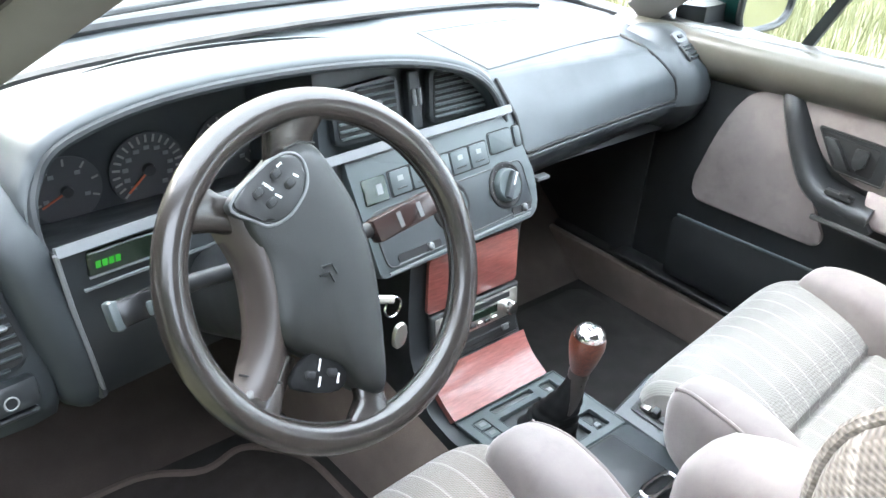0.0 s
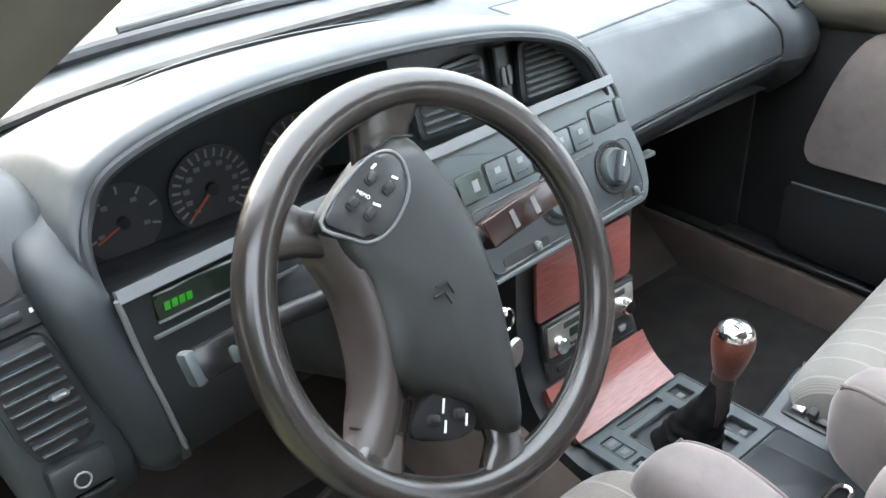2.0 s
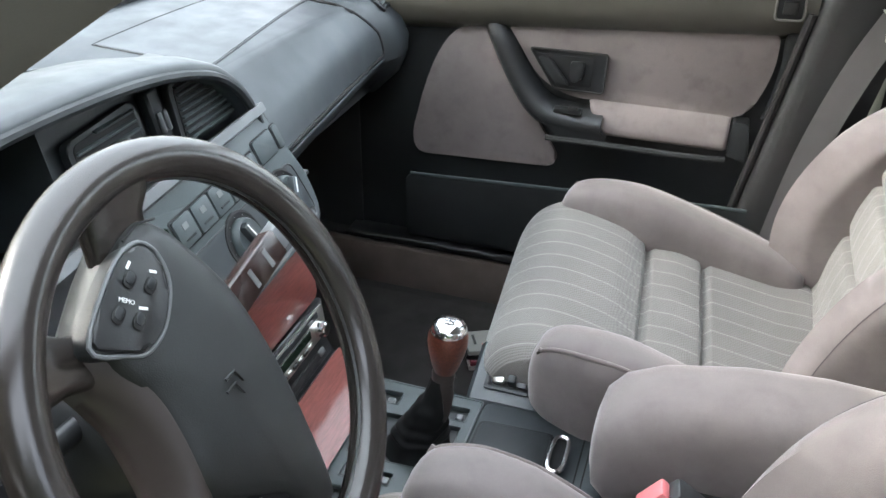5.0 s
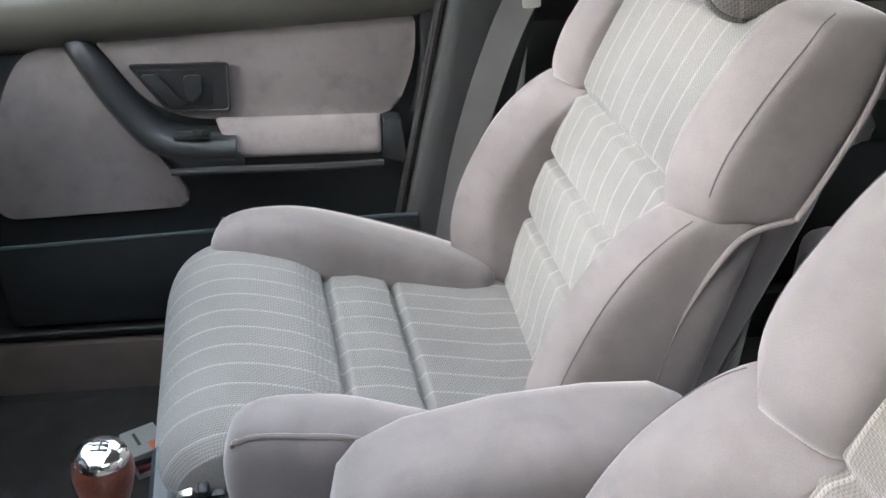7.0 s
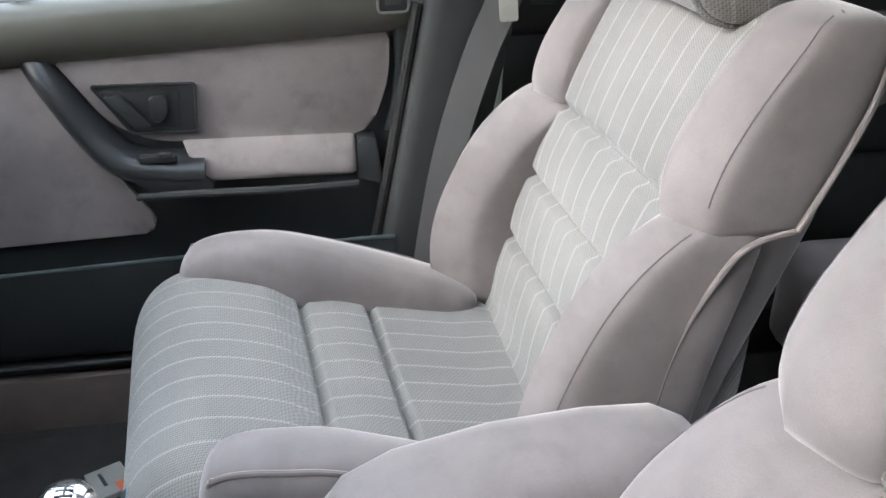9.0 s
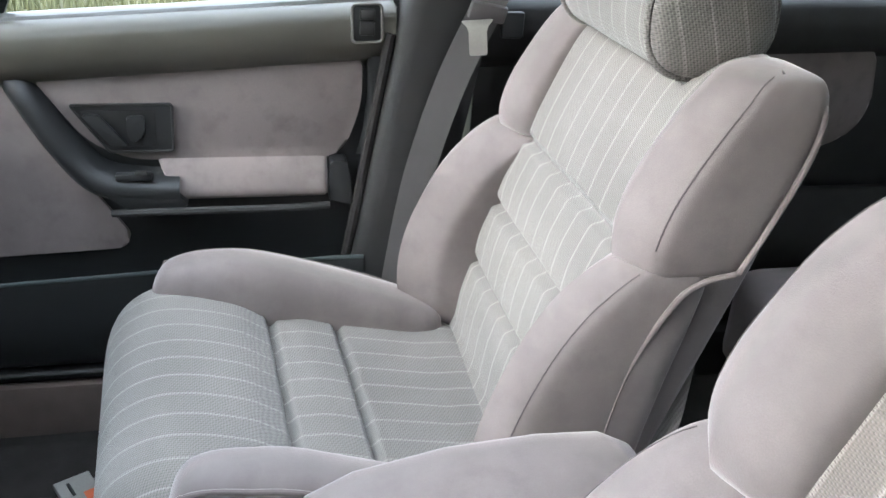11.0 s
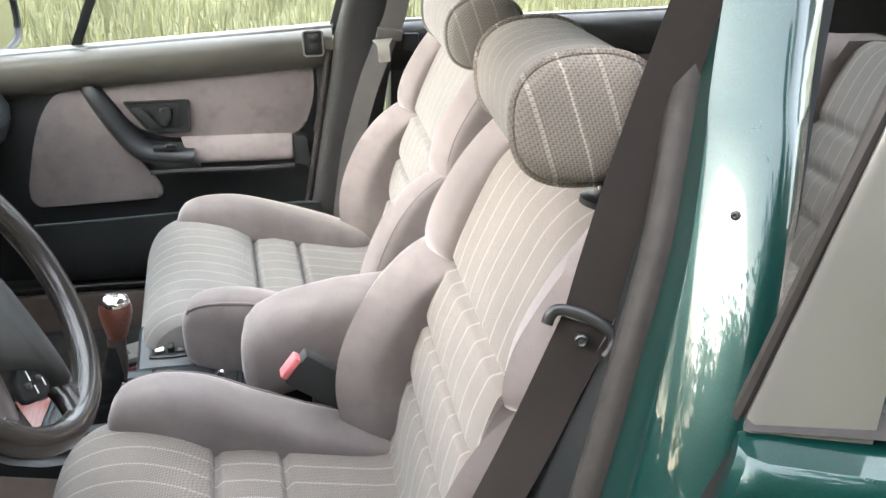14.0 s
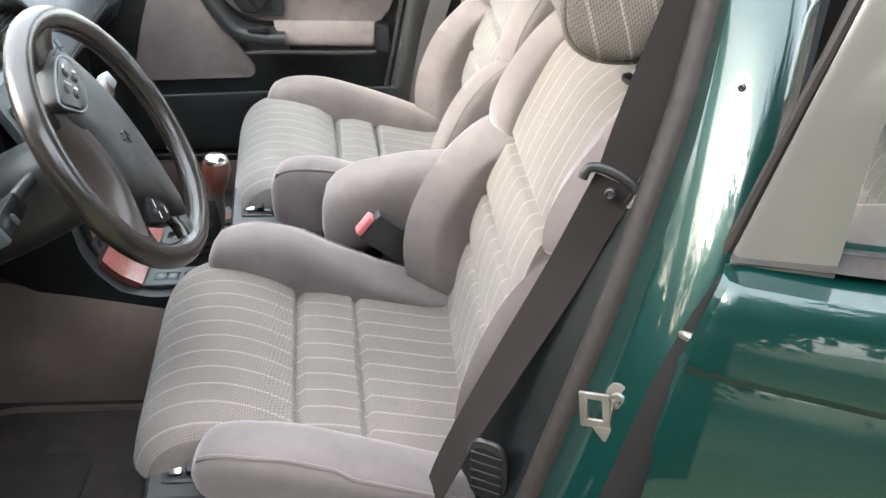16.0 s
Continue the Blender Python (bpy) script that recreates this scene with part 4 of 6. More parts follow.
            for a, b in oval(0, 0, 1, 1, 32, 3.6):
                crown = -0.016 * max(0, -a) * max(0, b) if near else -0.010 * max(0, a) * max(0, b)
                ring.append((side * (cx + half * a + (0.008 * b if a > 0 else 0.0)), y, mid + hz * b + crown))
            rings.append(ring)
            ridge.append(max(ring, key=lambda p: side * p[0] + 1.1 * p[2]))
        part("cushion_bolster", moved(loft(rings), fore), VELOUR, s, "mauve grey velour bolster", 60)
        start = [(side * 0.212, rings[6][0][1] + 0.004, ridge[3][2] - 0.03)]
        part("piping", moved(tube(spline(start + ridge[6:-3], 2), 0.0032, 8), fore), PIPING, s)
    # backrest pad, wider towards the cushion
    front = [(0.085, 0.445), (0.078, 0.490), (0.071, 0.540), (0.058, 0.592), (0.052, 0.640), (0.038, 0.696), (0.028, 0.745), (0.006, 0.800), (-0.010, 0.850), (-0.036, 0.910), (-0.060, 0.953), (-0.092, 0.982), (-0.130, 0.990), (-0.150, 0.975), (-0.150, 0.93), (-0.12, 0.80), (-0.05, 0.55), (0.0, 0.44)]
    prof = grooved(front, [(0.058, 0.592), (0.038, 0.696), (0.006, 0.800)], 0.013, 0.0070, 22)
    wb = 0.174
    xs = [wb * math.sin(math.pi / 2 * k / 12) for k in range(-12, 13)]
    vs, fs = profile_solid(prof, xs, lambda x: (1 - 0.10 * abs(x / wb) ** 7, 1 - 0.03 * abs(x / wb) ** 7))
    near_wide = 0.85 if driver else 1.10
    part("backrest", ([(x * (near_wide if x < 0 else 1.0) * (1 + (lerp([(0.5, 0.38), (0.62, 0.33), (0.70, 0.18), (0.80, 0.0)], z)[0]) * (0.2 if driver and x < 0 else 1.0)), y, z) for x, y, z in vs], fs), cloth, s, "grey pinstriped backrest pad", 60)
    # shell behind the pads
    rings = []
    for z, yf, ys, yb, hw in ((0.36, 0.06, 0.03, -0.03, 0.205), (0.40, 0.06, 0.02, -0.05, 0.232), (0.50, 0.04, -0.005, -0.085, 0.250), (0.65, -0.005, -0.045, -0.125, 0.256), (0.80, -0.045, -0.100, -0.165, 0.256), (0.90, -0.080, -0.130, -0.180, 0.252), (0.955, -0.100, -0.140, -0.180, 0.238), (0.982, -0.112, -0.138, -0.168, 0.205), (0.990, -0.122, -0.134, -0.15, 0.17)):
        half = [(hw, yf), (hw + 0.002, (yf + ys) / 2), (hw, ys), (hw - 0.02, ys - 0.3 * (ys - yb)), (hw - 0.07, ys - 0.75 * (ys - yb)), (0.08, yb)]
        rings.append([(x, y, z) for x, y in half] + [(-x * (0.85 if driver else 1.0), y, z) for x, y in half[::-1]])
    part("back_shell", loft(rings), VELOUR, s, "", 60)
    for side in (-1, 1):
        # driver's near pads are narrowed and pushed back to fit the camera's view
        worn = driver and side < 0
        tuck = 0.135 if worn else 0.004
        slim = 0.048 if worn else 0.0
        rings = []
        for z, yf, yb, xi, xo in dense(((0.430, 0.120, 0.03, 0.220, 0.246), (0.445, 0.142, 0.02, 0.214, 0.258), (0.50, 0.160, 0.005, 0.208, 0.267), (0.56, 0.166, -0.010, 0.203, 0.272), (0.62, 0.158, -0.020, 0.195, 0.274), (0.68, 0.138, -0.032, 0.182, 0.275), (0.73, 0.113, -0.045, 0.168, 0.274), (0.765, 0.086, -0.055, 0.157, 0.271), (0.788, 0.060, -0.060, 0.156, 0.268), (0.803, 0.034, -0.055, 0.162, 0.262), (0.812, 0.000, -0.05, 0.175, 0.25))):
            xo = xo - slim
            if side < 0 and not driver:
                xi += 0.018 * min(1.0, max(0.0, (z - 0.62) / 0.12))
            cx, hx, cy, hy = (xi + xo) / 2, (xo - xi) / 2, (yf + yb) / 2, (yf - yb) / 2
            ring = []
            for a, b in oval(0, 0, 1, 1, 36, 5.5):
                ring.append((side * (cx + hx * a), cy + hy * b - 0.050 * max(0, -a) * max(0, b) - 0.016 * max(0, a) * max(0, b) - tuck * (0.4 + 0.6 * max(0, a)) * max(0, b), z))
            rings.append(ring)
        part("backrest_bolster", loft(rings), VELOUR, s, "mauve grey velour side bolster", 60)
        part("stitching", tube([Vector(r[5]) for r in rings[6:-3]], 0.0008, 6), THREAD, s)
        rings = []
        for z, yf, yb, xi, xo in dense(((0.798, 0.014, -0.085, 0.170, 0.254), (0.802, 0.028, -0.095, 0.156, 0.263), (0.830, 0.032, -0.106, 0.152, 0.266), (0.87, 0.022, -0.122, 0.150, 0.266), (0.91, 0.002, -0.138, 0.150, 0.264), (0.945, -0.020, -0.148, 0.150, 0.262), (0.970, -0.040, -0.152, 0.150, 0.257), (0.985, -0.054, -0.150, 0.150, 0.250), (0.992, -0.070, -0.144, 0.153, 0.240), (0.996, -0.095, -0.130, 0.160, 0.215))):
            xo, xi = xo - (0.5 * slim if worn else 0.0), xi + (-0.020 if worn else 0.018 if side < 0 else 0.0)
            cx, hx, cy, hy = (xi + xo) / 2, (xo - xi) / 2, (yf + yb) / 2, (yf - yb) / 2
            rings.append([(side * (cx + hx * a), cy + hy * b - 0.020 * max(0, -a) * max(0, b) - 0.024 * max(0, a) * max(0, b) - (0.060 if worn else 0.0034) * (0.3 + 0.7 * max(0, a)) * max(0, b), z) for a, b in oval(0, 0, 1, 1, 36, 7.0)])
        part("shoulder_bolster", loft(rings), VELOUR, s, "mauve grey velour shoulder pad", 60)
        part("stitching", tube([Vector(r[5]) for r in rings[6:-3]], 0.0008, 6), THREAD, s)
        out = 0.268 - slim
        part("piping", tube(spline([(side * out, 0.035, 0.50), (side * (out + 0.003), 0.035, 0.60), (side * (out + 0.004), 0.018, 0.70), (side * (out + 0.004), -0.018, 0.775), (side * (out + 0.001), -0.045, 0.796), (side * (out - 0.002), -0.082, 0.803)], 6), 0.0034, 8), PIPING, s)
        part("piping", tube(spline([(side * (out - 0.003), -0.086, 0.803), (side * (out - 0.004), -0.112, 0.86), (side * (out - 0.006), -0.135, 0.92), (side * (out - 0.013), -0.144, 0.962), (side * (out - 0.030), -0.138, 0.984)], 6), 0.0034, 8), PIPING, s)
        part("recliner_cover", plate(oval(0, 0, 0.06, 0.05, 20, 2.6), 0.012, 0.004, basis((side * (0.246 - slim), 0.02, 0.43), (0, -side, 0), (0, 0, 1))), PILLAR_DARK, s)
        part("seat_rail", box(side * 0.205, side * 0.235, -0.05, 0.48, FLOOR, 0.285, 0.006), STEEL, s)
    part("seat_base", box(-0.245, 0.245, -0.02, 0.47, 0.285, 0.455, 0.02, 3), PILLAR_DARK, s)
    # sloping switch plinth under the front corner
    yc, zc = 0.470 + 1.4 * ahead, 0.022
    rings = [[(-0.243 + r, y, 0.385), (-0.243 + r, y, 0.424 + zc - r), (-0.236, y, 0.434 + zc - r), (-0.150, y, 0.474 + zc - r), (-0.140, y, 0.385)] for y, r in ((yc + 0.056, 0.008), (yc + 0.050, 0.002), (yc + 0.03, 0.0), (yc - 0.06, 0.0), (yc - 0.15, 0.012))]
    pod = part("switch_plinth", loft(rings), PILLAR_DARK if driver else DASH, s, "moulded seat switch plinth", 30)
    SW = basis((-0.203, yc, 0.4502 + zc), (0, 1, 0), (-0.907, 0, -0.42))
    part("switch_frame", plate(rounded([(-0.034, -0.019), (0.034, -0.019), (0.034, 0.019), (-0.034, 0.019)], 0.004), 0.003, 0.001, SW), DASH_DARK, pod)
    # thin black sheet painting the shade under the switches
    part("switch_shade", plate(rounded([(-0.029, -0.014), (0.029, -0.014), (0.029, 0.014), (-0.029, 0.014)], 0.003), 0.0012, 0, SW @ pose(0, 0, 0.0025)), VOID, pod)
    part("seat_switch", rbox(0.018, 0.020, 0.008, 0.002, 2, SW @ pose(0.014, 0.0, 0.006, 0, 14)), STEEL, pod, "worn metal seat switch")
    part("seat_switch", rbox(0.012, 0.020, 0.018, 0.003, 2, SW @ pose(-0.006, 0.0, 0.009)), DASH_DARK, pod)
    part("seat_switch", rbox(0.016, 0.022, 0.006, 0.002, 2, SW @ pose(-0.021, 0.0, 0.005)), BLACK, pod)
    # headrest: a padded roll on two posts
    hz, hx, hy = 1.086 - drop, (-0.026 if driver else 0.0), -0.066 - 0.25 * drop
    lie = pose(hx, hy - (0.006 if driver else 0), hz, 0, 3.4 if driver else 0, -5 if driver else 0)
    rest = part("headrest", moved(loft([[(x, a, b) for a, b in oval(0, 0, 0.070 * k, 0.062 * k, 40, 2.5, -0.06)] for x, k in ((-0.130, 0.985), (-0.124, 1.0), (-0.10, 1.0), (-0.05, 1.0), (0, 1.0), (0.05, 1.0), (0.10, 1.0), (0.124, 1.0), (0.130, 0.985))]), lie), cloth, s, "pinstriped padded headrest roll", 60)
    for side in (-1, 1):
        part("end_panel", moved(loft([[(side * x, a, b) for a, b in oval(0, 0, 0.070 * k, 0.062 * k, 40, 2.5, -0.06)] for x, k in ((0.128, 0.96), (0.135, 0.97), (0.141, 0.93), (0.145, 0.80), (0.148, 0.55), (0.149, 0.2))]), lie), cloth_end, rest, "", 60)
        part("end_piping", moved(tube([(side * 0.1315, a, b) for a, b in oval(0, 0, 0.0700, 0.0620, 40, 2.5, -0.06)], 0.0040, 8, loop=True, up=(1, 0, 0)), lie), cloth_end, rest)
        px = hx * 1.5 + side * 0.060
        part("headrest_post", tube([(px, -0.118, 0.93), (px, -0.085, hz)], 0.0065, 12), CHROME, s, "chrome headrest post")
        part("post_collar", revolve([(0.0, 0), (0.024, 0), (0.024, 0.006), (0.017, 0.010), (0.007, 0.011), (0.0, 0.011)], 20, pose(px, -0.106, 0.984, 8)), BLACK, s)
    return s


GROUP = "front seats"
seat(-0.37, 0.0, 0.0, 0.0, "grey pinstriped car seat with mauve velour bolsters behind the wheel", GROUP)
seat(0.37, -0.055, 0.062, 0.028, "grey pinstriped passenger seat with mauve velour bolsters", GROUP)

# ---- rear bench ----
bench = thing("rear_bench", (0, 0, 0), "grey pinstriped rear bench seat with mauve velour sides", "car seat")
for k, x in enumerate((-0.36, 0.36)):
    prof = grooved([(-0.98, 0.44), (-0.85, 0.455), (-0.75, 0.475), (-0.62, 0.49), (-0.54, 0.475), (-0.51, 0.42), (-0.53, 0.30), (-0.98, 0.30)], [(-0.75, 0.475), (-0.85, 0.455)], 0.014, 0.014, 14)
    part("cushion", moved(profile_solid(prof, [0.2 * math.sin(math.pi / 2 * j / 8) for j in range(-8, 9)], lambda q: (1 - 0.05 * abs(q / 0.2) ** 6, 1 - 0.06 * abs(q / 0.2) ** 6)), Matrix.Translation((x, 0, 0))), PIN, bench, "", 60)
    prof = grooved([(-0.93, 0.42), (-0.96, 0.55), (-0.985, 0.65), (-1.02, 0.75), (-1.06, 0.86), (-1.10, 0.92), (-1.16, 0.93), (-1.20, 0.86), (-1.10, 0.42)], [(-0.96, 0.55), (-0.985, 0.65), (-1.02, 0.75)], 0.014, 0.014, 14)
    part("backrest", moved(profile_solid(prof, [0.2 * math.sin(math.pi / 2 * j / 8) for j in range(-8, 9)], lambda q: (1 - 0.05 * abs(q / 0.2) ** 6, 1 - 0.03 * abs(q / 0.2) ** 6)), Matrix.Translation((x, 0, 0))), PIN, bench, "", 60)
for x0, x1 in ((-0.70, -0.555), (-0.165, 0.165), (0.555, 0.70)):
    part("cushion_side", box(x0, x1, -0.98, -0.525, 0.29, 0.495, 0.045, 4), VELOUR, bench)
    part("backrest_side", loft([[(x0 + r, y + 0.09, z), (x1 - r, y + 0.09, z), (x1, y + 0.06, z), (x1, y - 0.10, z), (x0, y - 0.10, z), (x0, y + 0.06, z)] for z, y, r in ((0.44, -0.99, 0.02), (0.55, -1.01, 0.03), (0.75, -1.06, 0.03), (0.88, -1.10, 0.03), (0.93, -1.13, 0.06))]), VELOUR, bench, "", 60)

# ---- centre armrest, buckles, belts ----
buckle = thing("belt_buckle", pose(-0.112, 0.222, 0.590, -52, 0, 6), "black belt buckle with a red button beside the seat", "belt buckle")
part("buckle_body", rbox(0.030, 0.060, 0.118, 0.006, 2, pose(0, 0, -0.055)), BLACK, buckle)
part("release_button", rbox(0.024, 0.040, 0.012, 0.003, 2, pose(0, 0.004, 0.009)), RED, buckle, "faded red release button")
part("buckle_stalk", rbox(0.014, 0.022, 0.14, 0.004, 2, pose(0, 0, -0.17)), BLACK, buckle)

belt = thing("seat_belt", (0, 0, 0), "dark brown seat belt hanging along the driver's door pillar", "seat belt")
ACROSS = (0.40, 0.88, 0.25)
path = spline([(-0.545, -0.185, 1.34), (-0.564, -0.110, 1.10), (-0.586, -0.072, 0.985), (-0.598, -0.054, 0.922)], 8)
part("upper_webbing", strap(path, 0.047, 0.0016, ACROSS), WEB, belt)
path = spline([(-0.600, -0.052, 0.918), (-0.611, -0.002, 0.80), (-0.626, 0.058, 0.68), (-0.642, 0.118, 0.555), (-0.650, 0.15, 0.47)], 8)
twist = [Vector(ACROSS).lerp(Vector((0.80, 0.28, -0.34)), k / (len(path) - 1)) for k in range(len(path))]
part("lower_webbing", strap(path, 0.048, 0.0016, twist), WEB, belt)
# the guide: a curved bar across the webbing, its ends hooked down
GUIDE = basis((-0.607, -0.046, 0.922), ACROSS, (0.10, -0.36, 0.93))
bar = [(0.0345, -0.012, 0.0), (0.0345, -0.003, 0.0), (0.031, 0.004, 0.001), (0.020, 0.008, 0.002), (0.0, 0.009, 0.003), (-0.022, 0.005, 0.003), (-0.034, -0.002, 0.002), (-0.037, -0.012, 0.0), (-0.034, -0.024, 0.0)]
part("belt_guide", tube([GUIDE @ (Vector(p) * 0.9) for p in spline(bar, 5)], 0.0058, 10, flat=0.75, up=GUIDE.to_3x3() @ Vector((0, 0, 1))), BLACK, belt, "black plastic belt guide")
part("guide_button", revolve([(0, 0), (0.0065, 0), (0.0065, 0.003), (0.0045, 0.0045), (0.003, 0.003), (0, 0.0028)], 18, GUIDE @ pose(-0.004, -0.014, 0.002)), BLACK, belt)
part("guide_button", revolve([(0, 0), (0.0065, 0), (0.0065, 0.003), (0.0045, 0.0045), (0.003, 0.003), (0, 0.0028)], 18, GUIDE @ pose(-0.004, -0.014, -0.002, 180)), BLACK, belt)
part("anchor_cover", rbox(0.05, 0.03, 0.07, 0.01, 3, pose(-0.645, 0.165, 0.44)), PILLAR_DARK, belt)

belt2 = thing("seat_belt", (0, 0, 0), "grey seat belt with a metal tongue hanging on the pillar", "seat belt")
part("webbing", strap(spline([(0.600, -0.065, 1.25), (0.640, -0.035, 1.02), (0.658, -0.012, 0.94), (0.668, 0.030, 0.83), (0.676, 0.070, 0.68), (0.682, 0.095, 0.52), (0.684, 0.11, 0.38)], 8), 0.047, 0.0016, (0.25, 0.95, 0.25)), WEB_GREY, belt2)
part("tongue_grip", rbox(0.012, 0.056, 0.026, 0.004, 2, basis((0.650, -0.016, 0.945), (1, 0, 0.25), (0.1, 0.95, 0.2))), WEB_GREY, belt2)
part("metal_tongue", plate(rounded([(-0.013, -0.050), (0.013, -0.050), (0.013, -0.012), (0.024, 0.0), (-0.024, 0.0), (-0.013, -0.012)], 0.004), 0.003, 0.0008, basis((0.646, 0.0, 0.935), (-0.15, -0.96, 0.1), (0.05, -0.30, 1))), STEEL, belt2, "metal tongue")
belt3 = thing("seat_belt", (0, 0, 0), "dark rear seat belt with a pale metal tongue", "seat belt")
part("webbing", strap([(0.60, -1.10, 1.28), (0.655, -1.02, 0.98), (0.66, -0.96, 0.75), (0.66, -0.93, 0.50)], 0.047, 0.0016, (0.5, 0.85, 0.1)), WEB, belt3)
part("metal_tongue", plate(rounded([(-0.014, -0.055), (0.014, -0.055), (0.014, -0.012), (0.028, 0.004), (-0.028, 0.004), (-0.014, -0.012)], 0.004), 0.003, 0.0008, basis((0.648, -0.985, 0.955), (-0.5, -0.85, 0.1), (0.05, -0.30, 1))), CHROME, belt3, "metal tongue")

leaflets = thing("leaflet_stack", pose(0.486, 0.583, FLOOR + 0.008, 0, 0, 24), "small stack of printed leaflets on the passenger floor", "leaflets")
for k, (cover, turn) in enumerate(((PAPER, 0), (RED_DARK, 7), (BLACK, -5), (PAPER, 4))):
    leaf = part("leaflet", rbox(0.064, 0.052, 0.0100, 0.0012, 1, pose(0.002 * k, 0.001 * k, 0.0055 + 0.0105 * k, 0, 0, turn)), cover, leaflets)
part("print_patch", rbox(0.020, 0.016, 0.0006, 0, 1, pose(-0.014, -0.010, 0.0425, 0, 0, 4)), NEEDLE, leaflets, "orange printed patch")
part("print_bar", rbox(0.030, 0.005, 0.0006, 0, 1, pose(0.010, 0.012, 0.0425, 0, 0, 4)), BLACK, leaflets)

lint = part("lint", rbox(0.007, 0.003, 0.0025, 0.001, 1, pose(0.345, 0.400, 0.5235, 0, 0, 40)), WHITE)
tagged(lint, "tiny white crumb of lint on the passenger cushion", "lint")


# ---- steering wheel ----
WHEEL = basis((-0.377, 0.547, 0.871), (1, 0, 0), (0, math.sin(radians(28.6)), math.cos(radians(28.6))))
wheel = thing("steering_wheel", WHEEL, "worn black leather steering wheel turned a quarter round", "steering wheel")
R = 0.1695
part("rim", tube([(R * math.cos(a), R * math.sin(a), 0) for a in (2 * math.pi * k / 96 for k in range(96))], 0.0165, 20, loop=True, up=(0, 0, 1)), LEATHER, wheel, "worn shiny leather rim", 80)
part("rim_seam", tube([((R - 0.0158) * math.cos(a), (R - 0.0158) * math.sin(a), 0.002) for a in (2 * math.pi * k / 96 for k in range(96))], 0.0016, 6, loop=True), BLACK, wheel)


def blob(outline, levels, m=None):
    """A soft pad: the outline shrunk and lifted level by level (scale, height)."""
    n = len(outline)
    cx, cy = sum(p[0] for p in outline) / n, sum(p[1] for p in outline) / n
    geo = loft([[(cx + (x - cx) * k, cy + (y - cy) * k, h) for x, y in outline] for k, h in levels])
    return moved(geo, m) if m is not None else geo


hub = [(p.x, p.y) for p in spline([(-0.079, 0.090, 0), (-0.046, 0.113, 0), (-0.012, 0.131, 0), (0.014, 0.130, 0), (0.032, 0.097, 0), (0.046, 0.050, 0), (0.047, -0.018, 0), (0.034, -0.095, 0), (0.020, -0.140, 0), (-0.004, -0.130, 0), (-0.022, -0.100, 0), (-0.052, -0.074, 0), (-0.080, -0.046, 0), (-0.077, 0.0, 0), (-0.075, 0.035, 0), (-0.084, 0.070, 0)], 4, True)]
part("hub", blob(hub, ((0.9, -0.055), (1.0, -0.035), (1.015, -0.012), (0.99, 0.000), (0.94, 0.008), (0.84, 0.013), (0.55, 0.016), (0.2, 0.017))), AIRBAG, wheel, "grey airbag cover", 70)
crest = spline([(-0.082, 0.096, 0.003), (-0.074, 0.060, 0.008), (-0.072, 0.022, 0.010), (-0.078, -0.026, 0.009), (-0.094, -0.072, 0.005), (-0.116, -0.104, 0.004)], 6)
foot = spline([(-0.108, 0.074, -0.020), (-0.096, 0.048, -0.030), (-0.090, 0.020, -0.034), (-0.098, -0.032, -0.034), (-0.122, -0.066, -0.022), (-0.140, -0.088, -0.006)], 6)
flank = []
for a, b in zip(crest, foot):
    flank.append([a + Vector((0.030, 0, -0.022)), a + Vector((0.006, 0, -0.001)), a + Vector((0, 0, 0.001)), a.lerp(b, 0.35) + Vector((-0.004, 0, 0.006)), a.lerp(b, 0.7) + Vector((-0.005, 0, 0.005)), b, b + Vector((0.03, 0, -0.02))])
part("hub_flank", loft(flank), LEATHER_BROWN, wheel, "brownish worn hub flank", 70)
part("seam_line", tube([(-0.024, 0.129, 0.012), (-0.006, 0.133, 0.0125), (0.012, 0.128, 0.011)], 0.0011, 6), VOID, wheel)
part("seam_line", tube([(-0.083, 0.0985, 0.002), (-0.094, 0.088, 0.000), (-0.106, 0.076, -0.012)], 0.0012, 6), VOID, wheel)
part("seam_line", tube([(-0.088, -0.088, 0.000), (-0.106, -0.077, 0.000), (-0.123, -0.066, -0.010)], 0.0012, 6), VOID, wheel)


def spoke(points, widths, name="spoke"):
    path = spline([(x, y, h) for x, y, h in points], 6)
    ws = [lerp([(k / (len(widths) - 1), w) for k, w in enumerate(widths)], i / (len(path) - 1))[0] for i in range(len(path))]
    rings = []
    for i, p in enumerate(path):
        t = (path[min(i + 1, len(path) - 1)] - path[max(i - 1, 0)]).normalized()
        s = t.cross(Vector((0, 0, 1))).normalized()
        rings.append([p + s * ws[i] * a + Vector((0, 0, 0.011 * b)) for a, b in oval(0, 0, 1, 1, 16, 3.0)])
    part(name, loft(rings), LEATHER, wheel, "", 70)


spoke([(-0.070, 0.072, -0.016), (-0.104, 0.088, -0.008), (-0.138, 0.104, 0.0)], [0.018, 0.019, 0.030])
spoke([(-0.008, 0.115, -0.016), (-0.004, 0.142, -0.008), (0.004, 0.166, 0.0)], [0.027, 0.027, 0.036])
spoke([(-0.074, -0.062, -0.018), (-0.100, -0.088, -0.009), (-0.128, -0.114, 0.0)], [0.018, 0.018, 0.028])
spoke([(0.012, -0.105, -0.016), (0.006, -0.140, -0.008), (-0.006, -0.166, 0.0)], [0.018, 0.017, 0.030])


